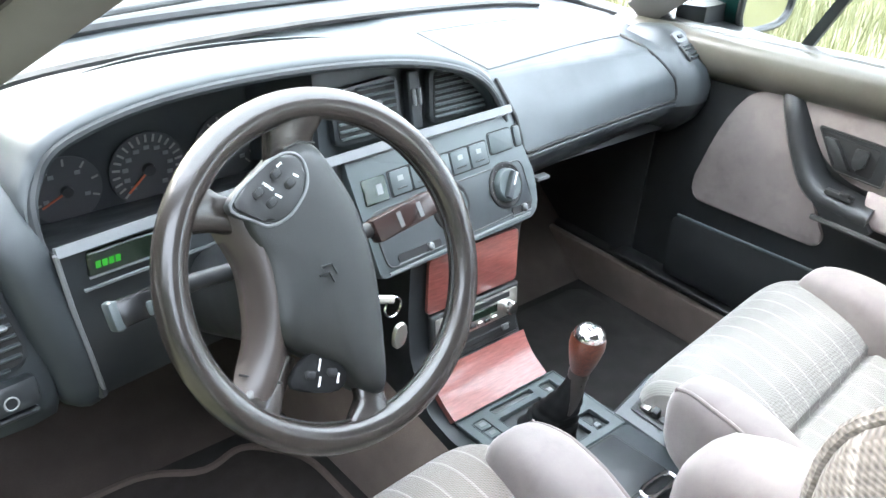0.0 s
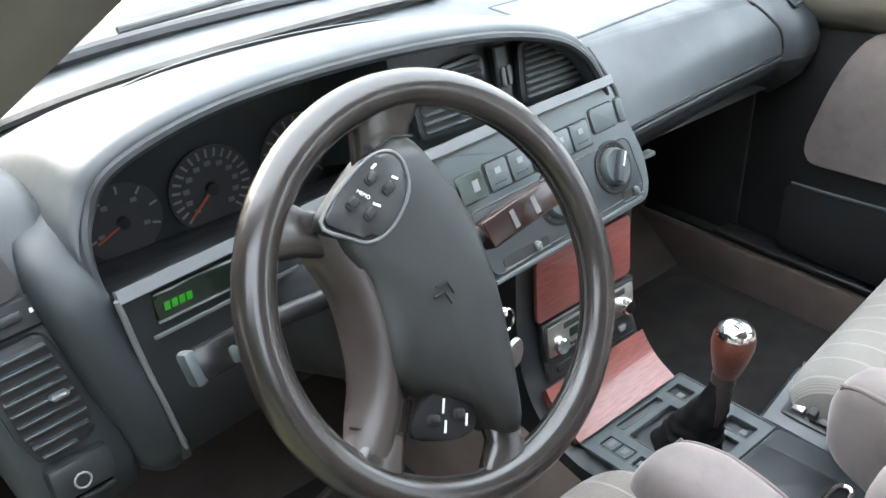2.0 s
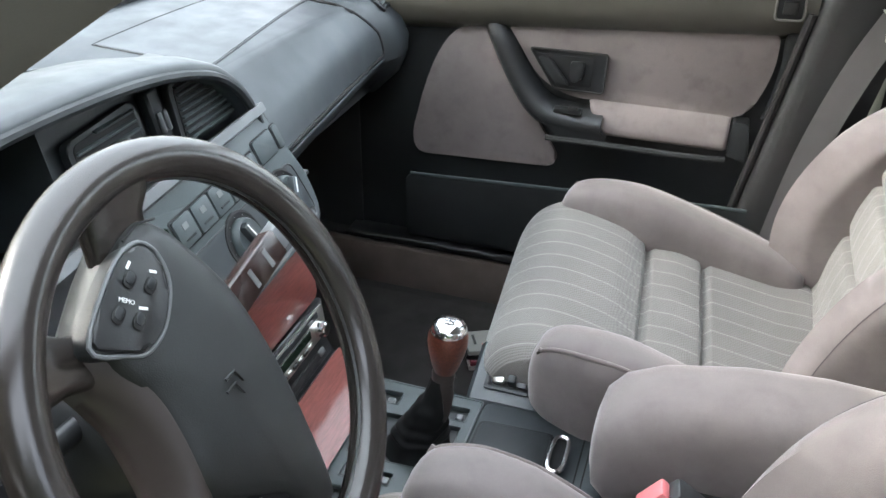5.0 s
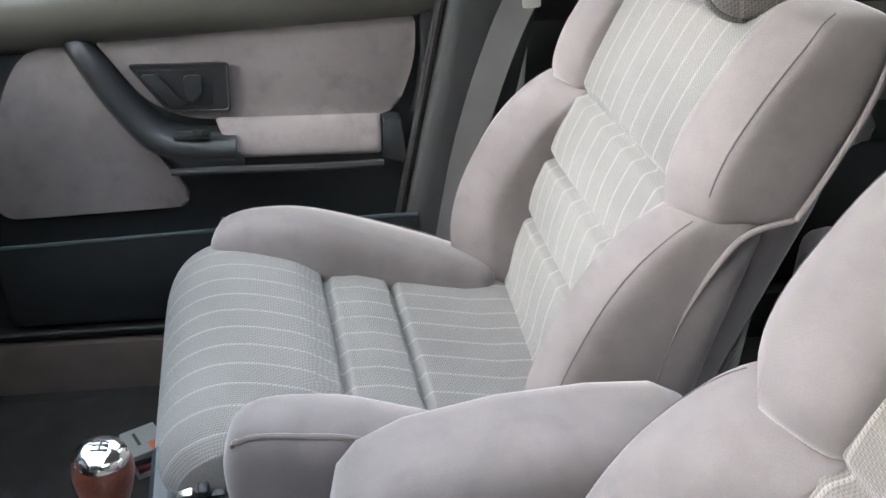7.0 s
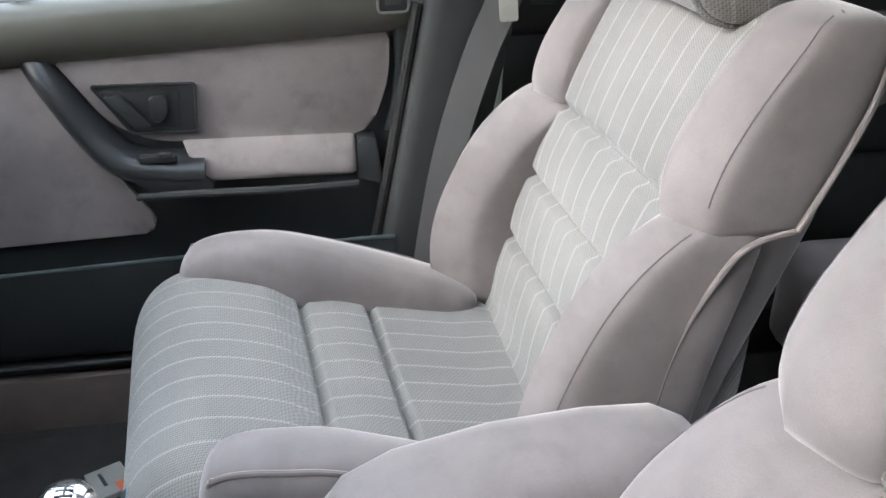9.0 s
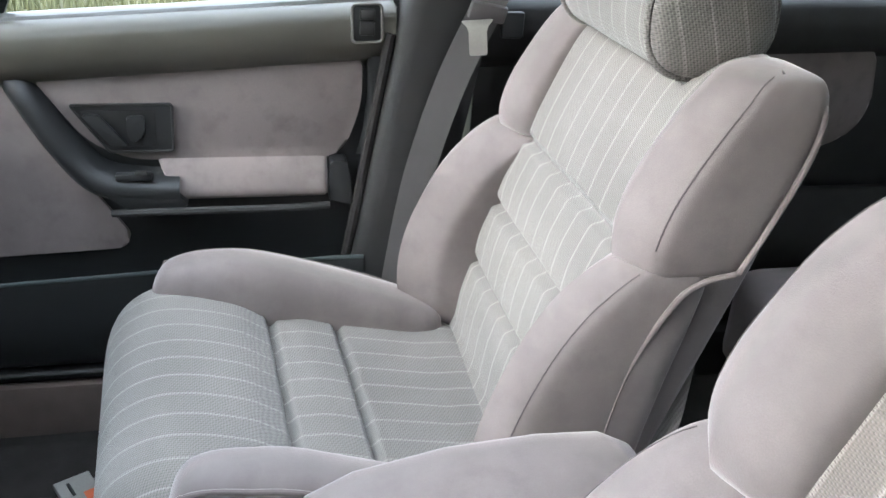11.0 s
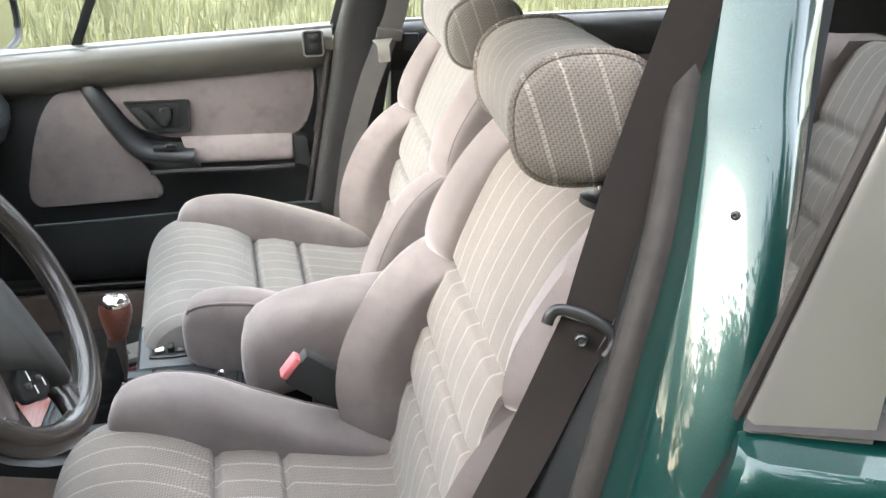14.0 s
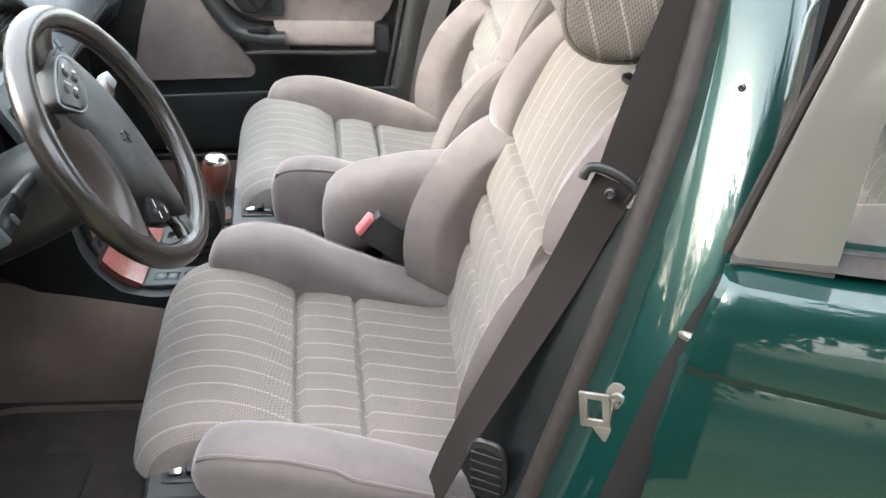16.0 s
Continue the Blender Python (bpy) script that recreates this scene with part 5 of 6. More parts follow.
def button_pad(outline, lift, keys, marks, turn, plastic):
    cx, cy = sum(p[0] for p in outline) / len(outline), sum(p[1] for p in outline) / len(outline)
    pad = part("button_pad", plate([(p.x, p.y) for p in spline([(x, y, 0) for x, y in outline], 4, True)], 0.006, 0.003, pose(0, 0, lift)), plastic, wheel, "black switch pad with white markings")
    for x, y in keys:
        part("key", plate(oval(0, 0, 0.0065, 0.0045, 16, 3.0), 0.0014, 0.0006, pose(x, y, lift + 0.0058, 0, 0, turn)), VOID, pad)
        part("key_cap", plate(oval(0.001, 0.0005, 0.0046, 0.0032, 16, 3.0), 0.0022, 0.0008, pose(x, y, lift + 0.0058, 0, 0, turn)), DASH_DARK, pad)
    for x, y, w, spin in marks:
        part("marking", rbox(w, 0.0020, 0.0006, 0.0, 1, pose(x, y, lift + 0.0062, 0, 0, turn + spin)), WHITE, pad)
    return pad


upper = [(-0.050 + (x + 0.046) * 1.12, 0.099 + (y - 0.099) * 1.1) for x, y in [(-0.084, 0.093), (-0.045, 0.117), (-0.022, 0.121), (-0.012, 0.110), (-0.016, 0.090), (-0.036, 0.073), (-0.055, 0.069), (-0.068, 0.076)]]
part("pad_surround", plate([(p.x, p.y) for p in spline([(-0.046 + (x + 0.047) * 1.10, 0.099 + (y - 0.099) * 1.10 - 0.001, 0) for x, y in upper], 4, True)], 0.0165, 0.003, pose(0, 0, -0.001), 3), AIRBAG, wheel, "raised pad surround", 60)
# pale tube painted in for the light caught on the surround's chamfer
edge_line = [p for p in spline([(-0.046 + (x + 0.047) * 1.085, 0.099 + (y - 0.099) * 1.085 - 0.001, 0.0152) for x, y in upper], 4, True)]
part("pad_glint", tube(edge_line, 0.0017, 8, loop=True), STRIP, wheel, "pale line for the reflection round the switch pad")
button_pad(upper, 0.0125, [(-0.066, 0.095), (-0.055, 0.083), (-0.043, 0.108), (-0.031, 0.096)], [(-0.0465, 0.0875, 0.007, -62), (-0.0370, 0.1160, 0.006, 0), (-0.0225, 0.1020, 0.006, -62)], 24, BLACK)
word = bpy.data.curves.new("marking", "FONT")
word.body, word.size, word.extrude, word.align_x, word.align_y = "MEMO", 0.0044, 0.0002, "CENTER", "CENTER"
word.materials.append(WHITE)
memo = tagged(new("marking", word), "small white lettering")
memo.parent = wheel
memo.matrix_local = pose(-0.0545, 0.0985, 0.0189, 0, 0, -45)
button_pad([(-0.066, -0.074), (-0.036, -0.072), (-0.019, -0.100), (-0.034, -0.117), (-0.082, -0.096)], 0.0, [(-0.060, -0.090), (-0.036, -0.096)], [(-0.047, -0.084, 0.012, 84), (-0.052, -0.100, 0.010, 84), (-0.031, -0.104, 0.010, 84)], -22, MATT)
lean_e = Matrix.Translation((-0.014, 0.003, 0.0174)) @ Matrix.Rotation(radians(-35), 4, "Z")
for k in (-1, 1):
    part("emblem", tube([lean_e @ Vector(p) for p in ((-0.009, 0.0045 * k - 0.004, 0.0), (0.0, 0.0045 * k + 0.003, 0.0006), (0.009, 0.0045 * k - 0.004, 0.0))], 0.0014, 6), BLACK, wheel)

column = thing("steering_column", WHEEL, "dark plastic steering column shroud", "steering column")
part("shroud", loft([[(a, b - 0.012, z) for a, b in oval(0, 0, rx, ry, 24, 3.0)] for z, rx, ry in ((-0.05, 0.050, 0.050), (-0.07, 0.062, 0.060), (-0.16, 0.066, 0.062), (-0.30, 0.060, 0.055))]), BLACK, column)
# stalks
stalk = part("light_stalk", tube(spline([(-0.055, 0.02, -0.10), (-0.10, 0.022, -0.10), (-0.14, 0.020, -0.10)], 4), 0.0095, 12, flat=0.8), BLACK, column, "black stalk with a pale turning end")
part("stalk_body", rbox(0.072, 0.028, 0.022, 0.005, 2, pose(-0.154, 0.017, -0.100, 0, 0, 4)), GLOSS, stalk)
part("stalk_end", rbox(0.011, 0.031, 0.025, 0.004, 2, pose(-0.191, 0.014, -0.102, 0, 0, 4)), STACK, stalk)
part("stalk_ring", rbox(0.008, 0.015, 0.026, 0.003, 2, pose(-0.158, 0.012, -0.099, 0, 0, 4)), STACK, stalk)
stalk = part("wiper_stalk", tube(spline([(0.04, 0.01, -0.075), (0.07, 0.018, -0.066), (0.10, 0.022, -0.058)], 4), 0.009, 12), BLACK, column, "brown black wiper stalk")
part("stalk_body", rbox(0.095, 0.029, 0.020, 0.004, 2, pose(0.140, 0.024, -0.055, 0, 0, 8)), STALK_BROWN, stalk)
part("stalk_print", rbox(0.006, 0.018, 0.0008, 0, 1, pose(0.128, 0.0225, -0.0448, 0, 0, 8)), GREYPRINT, stalk)
part("stalk_print", rbox(0.006, 0.018, 0.0008, 0, 1, pose(0.158, 0.0265, -0.0448, 0, 0, 8)), GREYPRINT, stalk)
part("stalk_end", rbox(0.030, 0.024, 0.020, 0.004, 2, pose(0.196, 0.033, -0.055, 0, 0, 8)), STRIP, stalk)
keys = thing("car_key", (-0.205, 0.655, 0.70), "car key on a ring in the ignition", "key")
part("key_head", plate(oval(0, 0, 0.013, 0.019, 18, 2.6), 0.006, 0.002, basis((0.008, -0.004, -0.045), (1, 0.2, 0), (0, 0, 1))), STEEL, keys)
part("key_ring", tube([(0.0 + 0.013 * math.cos(a), 0.0, 0.0 + 0.015 * math.sin(a)) for a in (2 * math.pi * k / 20 for k in range(20))], 0.0018, 6, loop=True, up=(0, 1, 0)), CHROME, keys)
part("key_blade", tube([(-0.05, 0.02, 0.02), (0.0, 0.0, 0.012)], 0.006, 8), STEEL, keys)

# ---- dashboard ----
dash = thing("dashboard", (0, 0, 0), "grey green plastic dashboard with instrument hood and glovebox", "dashboard")
# low top surface up to the windscreen
rings = []
for x in [-0.74 + 1.48 * k / 36 for k in range(37)]:
    q = abs(x) / 0.74
    sag = 0.045 * q ** 3
    yb = 1.33 - 0.08 * q ** 2
    yf = 0.885 - 0.012 * q if x > 0.16 else 1.02
    zf = 0.890
    rings.append([(x, yf, zf - sag - 0.10), (x, yf - 0.000, zf - sag - 0.006), (x, yf + 0.008, zf - sag), (x, (yf + yb) / 2, 0.903 - sag), (x, yb - 0.14, 0.908 - sag), (x, yb, 0.903 - sag), (x, yb, 0.80)])
part("top_pad", loft(rings), DASH, dash, "pale-shining top pad", 50)
slot_path = [(-0.66, 1.145, 0.8785), (-0.40, 1.168, 0.904), (0.0, 1.180, 0.9125), (0.40, 1.168, 0.904), (0.55, 1.15, 0.893)]
part("demister_slot", strap(spline(slot_path, 8), 0.020, 0.006, (0, 1, 0)), VOID, dash, "dark demister slot")
# instrument hood: an arch carried back from the brow
BROW = [(-0.566, 0.668), (-0.580, 0.75), (-0.596, 0.845), (-0.600, 0.900), (-0.583, 0.936), (-0.545, 0.968), (-0.438, 0.993), (-0.280, 0.998), (-0.105, 0.985), (0.015, 0.958), (0.078, 0.924), (0.112, 0.880), (0.124, 0.850)]
arch = [(p.x, p.y) for p in spline([(x, z, 0) for x, z in BROW], 6)]


def hood_row(depth, grow, dz):
    row = []
    for x, z in arch:
        y = lerp([(0.66, 0.742), (0.845, 0.750), (0.90, 0.772), (0.94, 0.796), (0.97, 0.80)], z)[0] if x < -0.3 else 0.80 - 0.008 * max(0, (0.93 - z) / 0.08)
        row.append((-0.24 + (x + 0.24) * (1 + grow), y + depth, z + dz * min(1.0, max(0.0, (z - 0.66) / 0.2))))
    return row


rows = [hood_row(0.150, -0.055, -0.022), hood_row(0.010, -0.040, -0.020), hood_row(0.001, -0.034, -0.017), hood_row(-0.002, -0.020, -0.010), hood_row(0.000, -0.006, -0.003), hood_row(0.010, 0.004, 0.000), hood_row(0.04, 0.016, 0.001), hood_row(0.12, 0.03, -0.012), hood_row(0.22, 0.05, -0.045), hood_row(0.33, 0.07, -0.085), hood_row(0.38, 0.08, -0.11)]
part("instrument_hood", loft(rows, closed=False, caps=False), DASH, dash, "rounded instrument hood", 70)
part("brow_lip", tube([(x, y - 0.001, z) for x, y, z in hood_row(-0.001, -0.024, -0.013)], 0.006, 8), DASH_DARK, dash)
limb = []
for z, y, xl, xr in dense(((0.640, 0.778, -0.580, -0.546), (0.650, 0.758, -0.592, -0.549), (0.672, 0.742, -0.604, -0.554), (0.70, 0.736, -0.613, -0.560), (0.762, 0.732, -0.625, -0.570), (0.830, 0.740, -0.638, -0.582), (0.874, 0.756, -0.645, -0.590), (0.902, 0.790, -0.640, -0.594), (0.915, 0.840, -0.632, -0.590))):
    limb.append([(xr + 0.004, y + 0.020, z), (xr - 0.001, y + 0.002, z), (xr - 0.010, y - 0.005, z), (0.5 * (xl + xr), y - 0.008, z), (xl + 0.012, y - 0.003, z), (xl + 0.002, y + 0.010, z), (xl, y + 0.06, z), (xr + 0.004, y + 0.08, z)])
part("hood_limb", loft(limb), DASH_SHADED, dash, "smooth pad beside the facia", 70)
# instruments
back_wall = [(-0.24 + (x + 0.24) * 0.94, z - 0.02) for x, z in arch if z > 0.84 or x > 0] + [(0.10, 0.76), (-0.575, 0.76)]
cluster = part("instrument_panel", plate(back_wall, 0.004, 0, basis((0, 0.962, 0), (1, 0, 0), (0, 0, 1))), DASH_DARK, dash, "dark instrument panel")


def dial(x, z, r, ticks, sweep, needle):
    m = basis((x, 0.956, z), (1, 0, 0), (0, 0, 1))
    d = part("dial", plate([(r * math.cos(a), r * math.sin(a)) for a in (2 * math.pi * k / 40 for k in range(40))], 0.002, 0, m), DIAL, cluster, "round dial with pale ticks")
    for k in range(ticks):
        a = radians(sweep[0] + (sweep[1] - sweep[0]) * k / (ticks - 1))
        part("tick", rbox(r * 0.20, r * 0.055, 0.001, 0, 1, m @ Matrix.Rotation(a, 4, "Z") @ pose(r * 0.84, 0, 0.003)), TICK, d)
        if k % 2 == 0:
            part("figure_bar", rbox(r * 0.15, r * 0.11, 0.001, 0, 1, m @ pose(r * 0.60 * math.cos(a), r * 0.60 * math.sin(a), 0.003)), GREYPRINT, d)
    part("needle", rbox(r * 0.85, r * 0.05, 0.0015, 0, 1, m @ Matrix.Rotation(radians(needle), 4, "Z") @ pose(r * 0.36, 0, 0.006)), NEEDLE, d)
    part("needle_cap", revolve([(0, 0.003), (r * 0.17, 0.003), (r * 0.15, 0.009), (0, 0.010)], 18, m), BLACK, d)


dial(-0.498, 0.822, 0.046, 7, (200, -20), 205)
dial(-0.390, 0.826, 0.052, 21, (225, -45), 222)
dial(-0.272, 0.834, 0.050, 15, (225, -45), 222)
dial(-0.180, 0.826, 0.036, 5, (200, -20), 215)
# silvery sill below the instruments
ledge = spline([(-0.585, 0.738, 0.864), (-0.35, 0.762, 0.866), (-0.10, 0.779, 0.868), (0.118, 0.789, 0.868)], 8)
part("sill_strip", strap(ledge, 0.012, 0.008, (0, 0.5, 1)), STRIP, dash, "pale strip below the instruments")
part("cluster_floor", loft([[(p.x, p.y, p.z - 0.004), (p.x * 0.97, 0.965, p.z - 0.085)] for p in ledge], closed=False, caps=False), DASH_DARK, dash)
# driver's facia with the small display
face = loft([[(x, y, z) for x, y, z in ((xx, yy + 0.004, 0.861), (xx, yy, 0.855), (xx + k * 0.012, yy - 0.004, 0.77), (xx + k * 0.024, yy - 0.004, 0.690), (xx + k * 0.030, yy + 0.008, 0.660), (xx + k * 0.030, yy + 0.12, 0.648), (xx, 0.95, 0.78))] for xx, yy, k in ((-0.585, 0.741, 1), (-0.45, 0.756, 0.5), (-0.30, 0.770, 0), (-0.19, 0.778, 0))])
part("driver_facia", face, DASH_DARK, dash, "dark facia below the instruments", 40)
part("facia_edge", tube(spline([(-0.586, 0.736, 0.863), (-0.577, 0.733, 0.79), (-0.567, 0.733, 0.730), (-0.560, 0.735, 0.690), (-0.556, 0.742, 0.668)], 6), 0.0030, 8), STRIP, dash)
disp_m = basis((-0.508, 0.7455, 0.839), (1, 0.09, 0), (0, -0.05, 1))
screen_part = part("display", rbox(0.094, 0.030, 0.006, 0.002, 1, disp_m), LCD, dash, "small dark display with green segments")
part("display_rim", tube([disp_m @ Vector(p) for p in ((-0.046, -0.016, 0.002), (0.048, -0.016, 0.002), (0.048, 0.014, 0.002))], 0.0016, 6), STRIP, screen_part)
for k in range(4):
    part("segment", rbox(0.0055, 0.0085, 0.001, 0, 1, disp_m @ pose(-0.036 + 0.0075 * k, -0.001, 0.0036)), LCD_ON, screen_part)
part("facia_line", strap([(-0.562, 0.7365, 0.812), (-0.47, 0.746, 0.812), (-0.40, 0.753, 0.812)], 0.003, 0.003, (0, 0, 1)), STRIP, dash)

# centre stack
ST = basis((0.0, 0.785, 0.852), (1, 0.06, 0), (0, 0.457, 1))
stack = part("heater_panel", plate(rounded([(-0.205, 0.012), (0.118, 0.012), (0.150, -0.100), (0.138, -0.160), (-0.19, -0.160)], [0.004, 0.008, 0.03, 0.02, 0.01]), 0.014, 0.004, ST @ pose(0, 0, -0.010)), STACK, dash, "grey heater and switch panel", 40)
part("panel_body", loft([[(-0.19, 0.80, 0.84), (0.10, 0.82, 0.84), (0.12, 1.1, 0.84), (-0.19, 1.1, 0.84)], [(-0.18, 0.735, 0.712), (0.115, 0.74, 0.712), (0.12, 1.1, 0.712), (-0.18, 1.1, 0.712)]]), DASH_DARK, dash)
part("panel_strip", rbox(0.325, 0.012, 0.012, 0.003, 1, ST @ pose(-0.044, 0.011, 0.004)), STRIP, stack)
# black sheet that draws the shaded gaps round the keys
part("key_shade", plate(rounded([(-0.141, -0.058), (0.056, -0.058), (0.056, -0.020), (-0.141, -0.020)], 0.004), 0.001, 0, ST @ pose(0, 0, 0.0035)), VOID, stack)
for k, x in enumerate((-0.121, -0.082, -0.043, -0.004, 0.035)):
    key = part("push_button", plate(rounded([(-0.0175, -0.0165), (0.0175, -0.0165), (0.0175, 0.0165), (-0.0175, 0.0165)], 0.003), 0.004, 0.0012, ST @ pose(x, -0.039, 0.0035)), STACK, stack)
    part("button_mark", rbox(0.010, 0.007, 0.0008, 0, 1, ST @ pose(x, -0.034, 0.0078)), GREYPRINT, key)
    part("button_foot", rbox(0.018, 0.0022, 0.0012, 0, 1, ST @ pose(x, -0.048, 0.0078)), BLACK, key)
clock = part("clock_window", rbox(0.042, 0.036, 0.004, 0.003, 1, ST @ pose(-0.166, -0.040, 0.005)), LCD, stack, "small clock window")
part("clock_digits", rbox(0.010, 0.014, 0.0008, 0, 1, ST @ pose(-0.160, -0.040, 0.0074)), GREYPRINT, clock)
for x, w in ((0.086, 0.048), (0.1245, 0.014)):
    part("blank_gap", plate(rounded([(-w / 2 - 0.002, -0.0175), (w / 2 + 0.002, -0.0175), (w / 2 + 0.002, 0.0175), (-w / 2 - 0.002, 0.0175)], 0.006), 0.0008, 0, ST @ pose(x, -0.030, 0.0037)), VOID, stack)
    part("blank_plate", plate(rounded([(-w / 2, -0.0155), (w / 2, -0.0155), (w / 2, 0.0155), (-w / 2, 0.0155)], 0.005), 0.003, 0.001, ST @ pose(x, -0.030, 0.0040)), STACK, stack)
rim_line = rounded([(-0.185, -0.068), (0.122, -0.066), (0.130, -0.143), (-0.175, -0.150)], 0.016)
heater = part("heater_plate", plate(rim_line, 0.002, 0.0005, ST @ pose(0, 0, 0.0035)), DASH, stack)
part("plate_rim", tube([ST @ Vector((x, y, 0.0052)) for x, y in rim_line], 0.0014, 6, loop=True, up=(0, 1, 0)), BLACK, heater)
for x, spin in ((-0.040, 20), (0.078, -35)):
    ring = part("heater_dial", revolve([(0, 0), (0.036, 0), (0.036, 0.003), (0.033, 0.004), (0.029, 0.002), (0, 0.002)], 36, ST @ pose(x, -0.097, 0.0045)), VOID, stack, "round heater knob")
    part("knob", revolve([(0, 0), (0.0265, 0), (0.0255, 0.007), (0.023, 0.010), (0.016, 0.0085), (0, 0.0085)], 32, ST @ pose(x, -0.097, 0.006)), STACK, ring)
    part("knob_grip", rbox(0.012, 0.044, 0.014, 0.003, 2, ST @ pose(x, -0.097, 0.017, 0, 0, spin)), DASH, ring)
    part("knob_line", rbox(0.002, 0.020, 0.0006, 0, 1, ST @ pose(x, -0.097, 0.0244, 0, 0, spin) @ pose(0, 0.010, 0)), WHITE, ring)
    for k in range(9):
        a = radians(220 - 260 * k / 8)
        part("mark", rbox(0.0034, 0.0011, 0.0005, 0, 1, ST @ Matrix.Translation((x, -0.097, 0.0071)) @ Matrix.Rotation(a, 4, "Z") @ pose(0.0308, 0, 0)), GREYPRINT, ring)
for x, w, slide in ((-0.115, 0.082, 0.018), (0.102, 0.044, 0.004)):
    part("slider", plate(rounded([(-w / 2, -0.0055), (w / 2, -0.0055), (w / 2, 0.0055), (-w / 2, 0.0055)], 0.005), 0.0008, 0, ST @ pose(x, -0.140, 0.0056)), VOID, stack)
    part("slider_edge", tube([ST @ Vector((x - w / 2, -0.1475, 0.0056)), ST @ Vector((x + w / 2, -0.1475, 0.0056))], 0.0011, 6), STRIP, stack)
    part("slider_knob", rbox(0.010, 0.012, 0.010, 0.003, 1, ST @ pose(x + slide, -0.140, 0.009)), STRIP, stack)
part("lower_ledge", tube([ST @ Vector((-0.175, -0.156, 0.004)), ST @ Vector((0.120, -0.153, 0.004))], 0.0022, 6), STRIP, stack)


def vent_block(corners, at, tilt, slats, parent, slat_mat=DASH):
    """A louvre grille: a bezel, a dark well and slanted slats."""
    xs, zs = [c[0] for c in corners], [c[1] for c in corners]
    m = basis(at, (1, tilt, 0), (0, 0.25, 1))
    g = part("air_vent", plate(rounded(corners, 0.012), 0.010, 0.003, m @ pose(0, 0, -0.008)), DASH_DARK, parent, "dark louvred air vent")
    cx, cz = sum(xs) / len(xs), sum(zs) / len(zs)
    # flat black sheet instead of a shaded duct behind the louvres
    part("vent_shade", plate(rounded([(cx + (x - cx) * 0.88, cz + (z - cz) * 0.86) for x, z in corners], 0.01), 0.001, 0, m @ pose(0, 0, 0.0022)), VOID, g)
    z0, z1 = min(zs), max(zs)
    for k in range(slats):
        z = z0 + (z1 - z0) * (k + 0.9) / (slats + 0.8)
        lo = hi = None
        poly = [(cx + (x - cx) * 0.87, cz + (q - cz) * 0.86) for x, q in corners]
        cut = []
        for (xa, za), (xb, zb) in zip(poly, poly[1:] + poly[:1]):
            if (za - z) * (zb - z) < 0:
                cut.append(xa + (xb - xa) * (z - za) / (zb - za))
        if len(cut) >= 2:
            lo, hi = min(cut), max(cut)
            part("slat", rbox(hi - lo - 0.002, 0.0030, 0.007, 0.0008, 1, m @ pose((lo + hi) / 2, z, 0.0035, 18)), slat_mat, g)
    part("vent_lever", rbox(0.016, 0.005, 0.012, 0.002, 1, m @ pose(cx + 0.012, cz + 0.010, 0.010)), STRIP, g)
    return g


vent_block([(-0.060, -0.036), (0.060, -0.036), (0.052, 0.014), (0.030, 0.040), (-0.052, 0.040)], (0.036, 0.823, 0.899), 0.02, 8, dash, STACK)
vent_block([(-0.058, -0.036), (0.058, -0.036), (0.058, 0.044), (-0.058, 0.038)], (-0.130, 0.824, 0.897), 0.02, 7, dash, STACK)
mid = part("vent_wheel_plate", rbox(0.022, 0.016, 0.085, 0.003, 1, pose(-0.047, 0.826, 0.90, -14)), DASH_DARK, dash)
for k in (-1, 1):
    part("thumbwheel", rbox(0.006, 0.006, 0.024, 0.002, 1, pose(-0.047 + 0.005 * k, 0.816, 0.908, -14)), STRIP, mid)
part("vent_backing", loft([[(-0.20, 0.854, 0.975), (0.02, 0.852, 0.958), (0.02, 0.875, 0.958), (-0.20, 0.875, 0.975)], [(-0.20, 0.847, 0.935), (0.085, 0.846, 0.922), (0.085, 0.875, 0.922), (-0.20, 0.875, 0.935)], [(-0.20, 0.826, 0.845), (0.118, 0.826, 0.845), (0.118, 0.875, 0.845), (-0.20, 0.875, 0.845)]]), DASH, dash, "facia round the centre vents")
part("vent_cheek", loft([[(-0.198, 0.852, 0.978), (-0.235, 0.962, 0.970), (-0.240, 0.962, 0.970), (-0.204, 0.852, 0.978)], [(-0.198, 0.826, 0.848), (-0.235, 0.962, 0.800), (-0.240, 0.962, 0.800), (-0.204, 0.826, 0.848)]]), DASH, dash)

# left end of the dash with tweeter, vent and light switch
rings = []
for x, k in ((-0.742, 0.75), (-0.736, 0.94), (-0.725, 1.0), (-0.64, 1.0), (-0.612, 0.97), (-0.600, 0.85)):
    rings.append([(x + (0.036 * max(0.0, (0.93 - z) / 0.25) if x < -0.7 else 0.0), 0.90 + (y - 0.90) * k, 0.80 + (z - 0.80) * (0.6 + 0.4 * k)) for y, z in ((1.25, 0.872), (1.08, 0.905), (0.95, 0.930), (0.88, 0.938), (0.83, 0.925), (0.795, 0.885), (0.762, 0.830), (0.738, 0.765), (0.724, 0.705), (0.728, 0.672), (0.76, 0.655), (1.0, 0.65), (1.25, 0.70))])
part("end_block", loft(rings), DASH_SHADED, dash, "dash end beside the door", 60)
LV = basis((-0.672, 0.775, 0.868), (1, 0.10, 0), (0, 0.38, 1))
part("tweeter_grille", plate(rounded([(-0.036, 0.010), (0.028, 0.010), (0.018, 0.062), (-0.004, 0.090), (-0.026, 0.090), (-0.036, 0.070)], 0.014), 0.004, 0.002, LV @ pose(0, 0, 0.002)), SPEAKER, dash, "tweeter cloth grille")
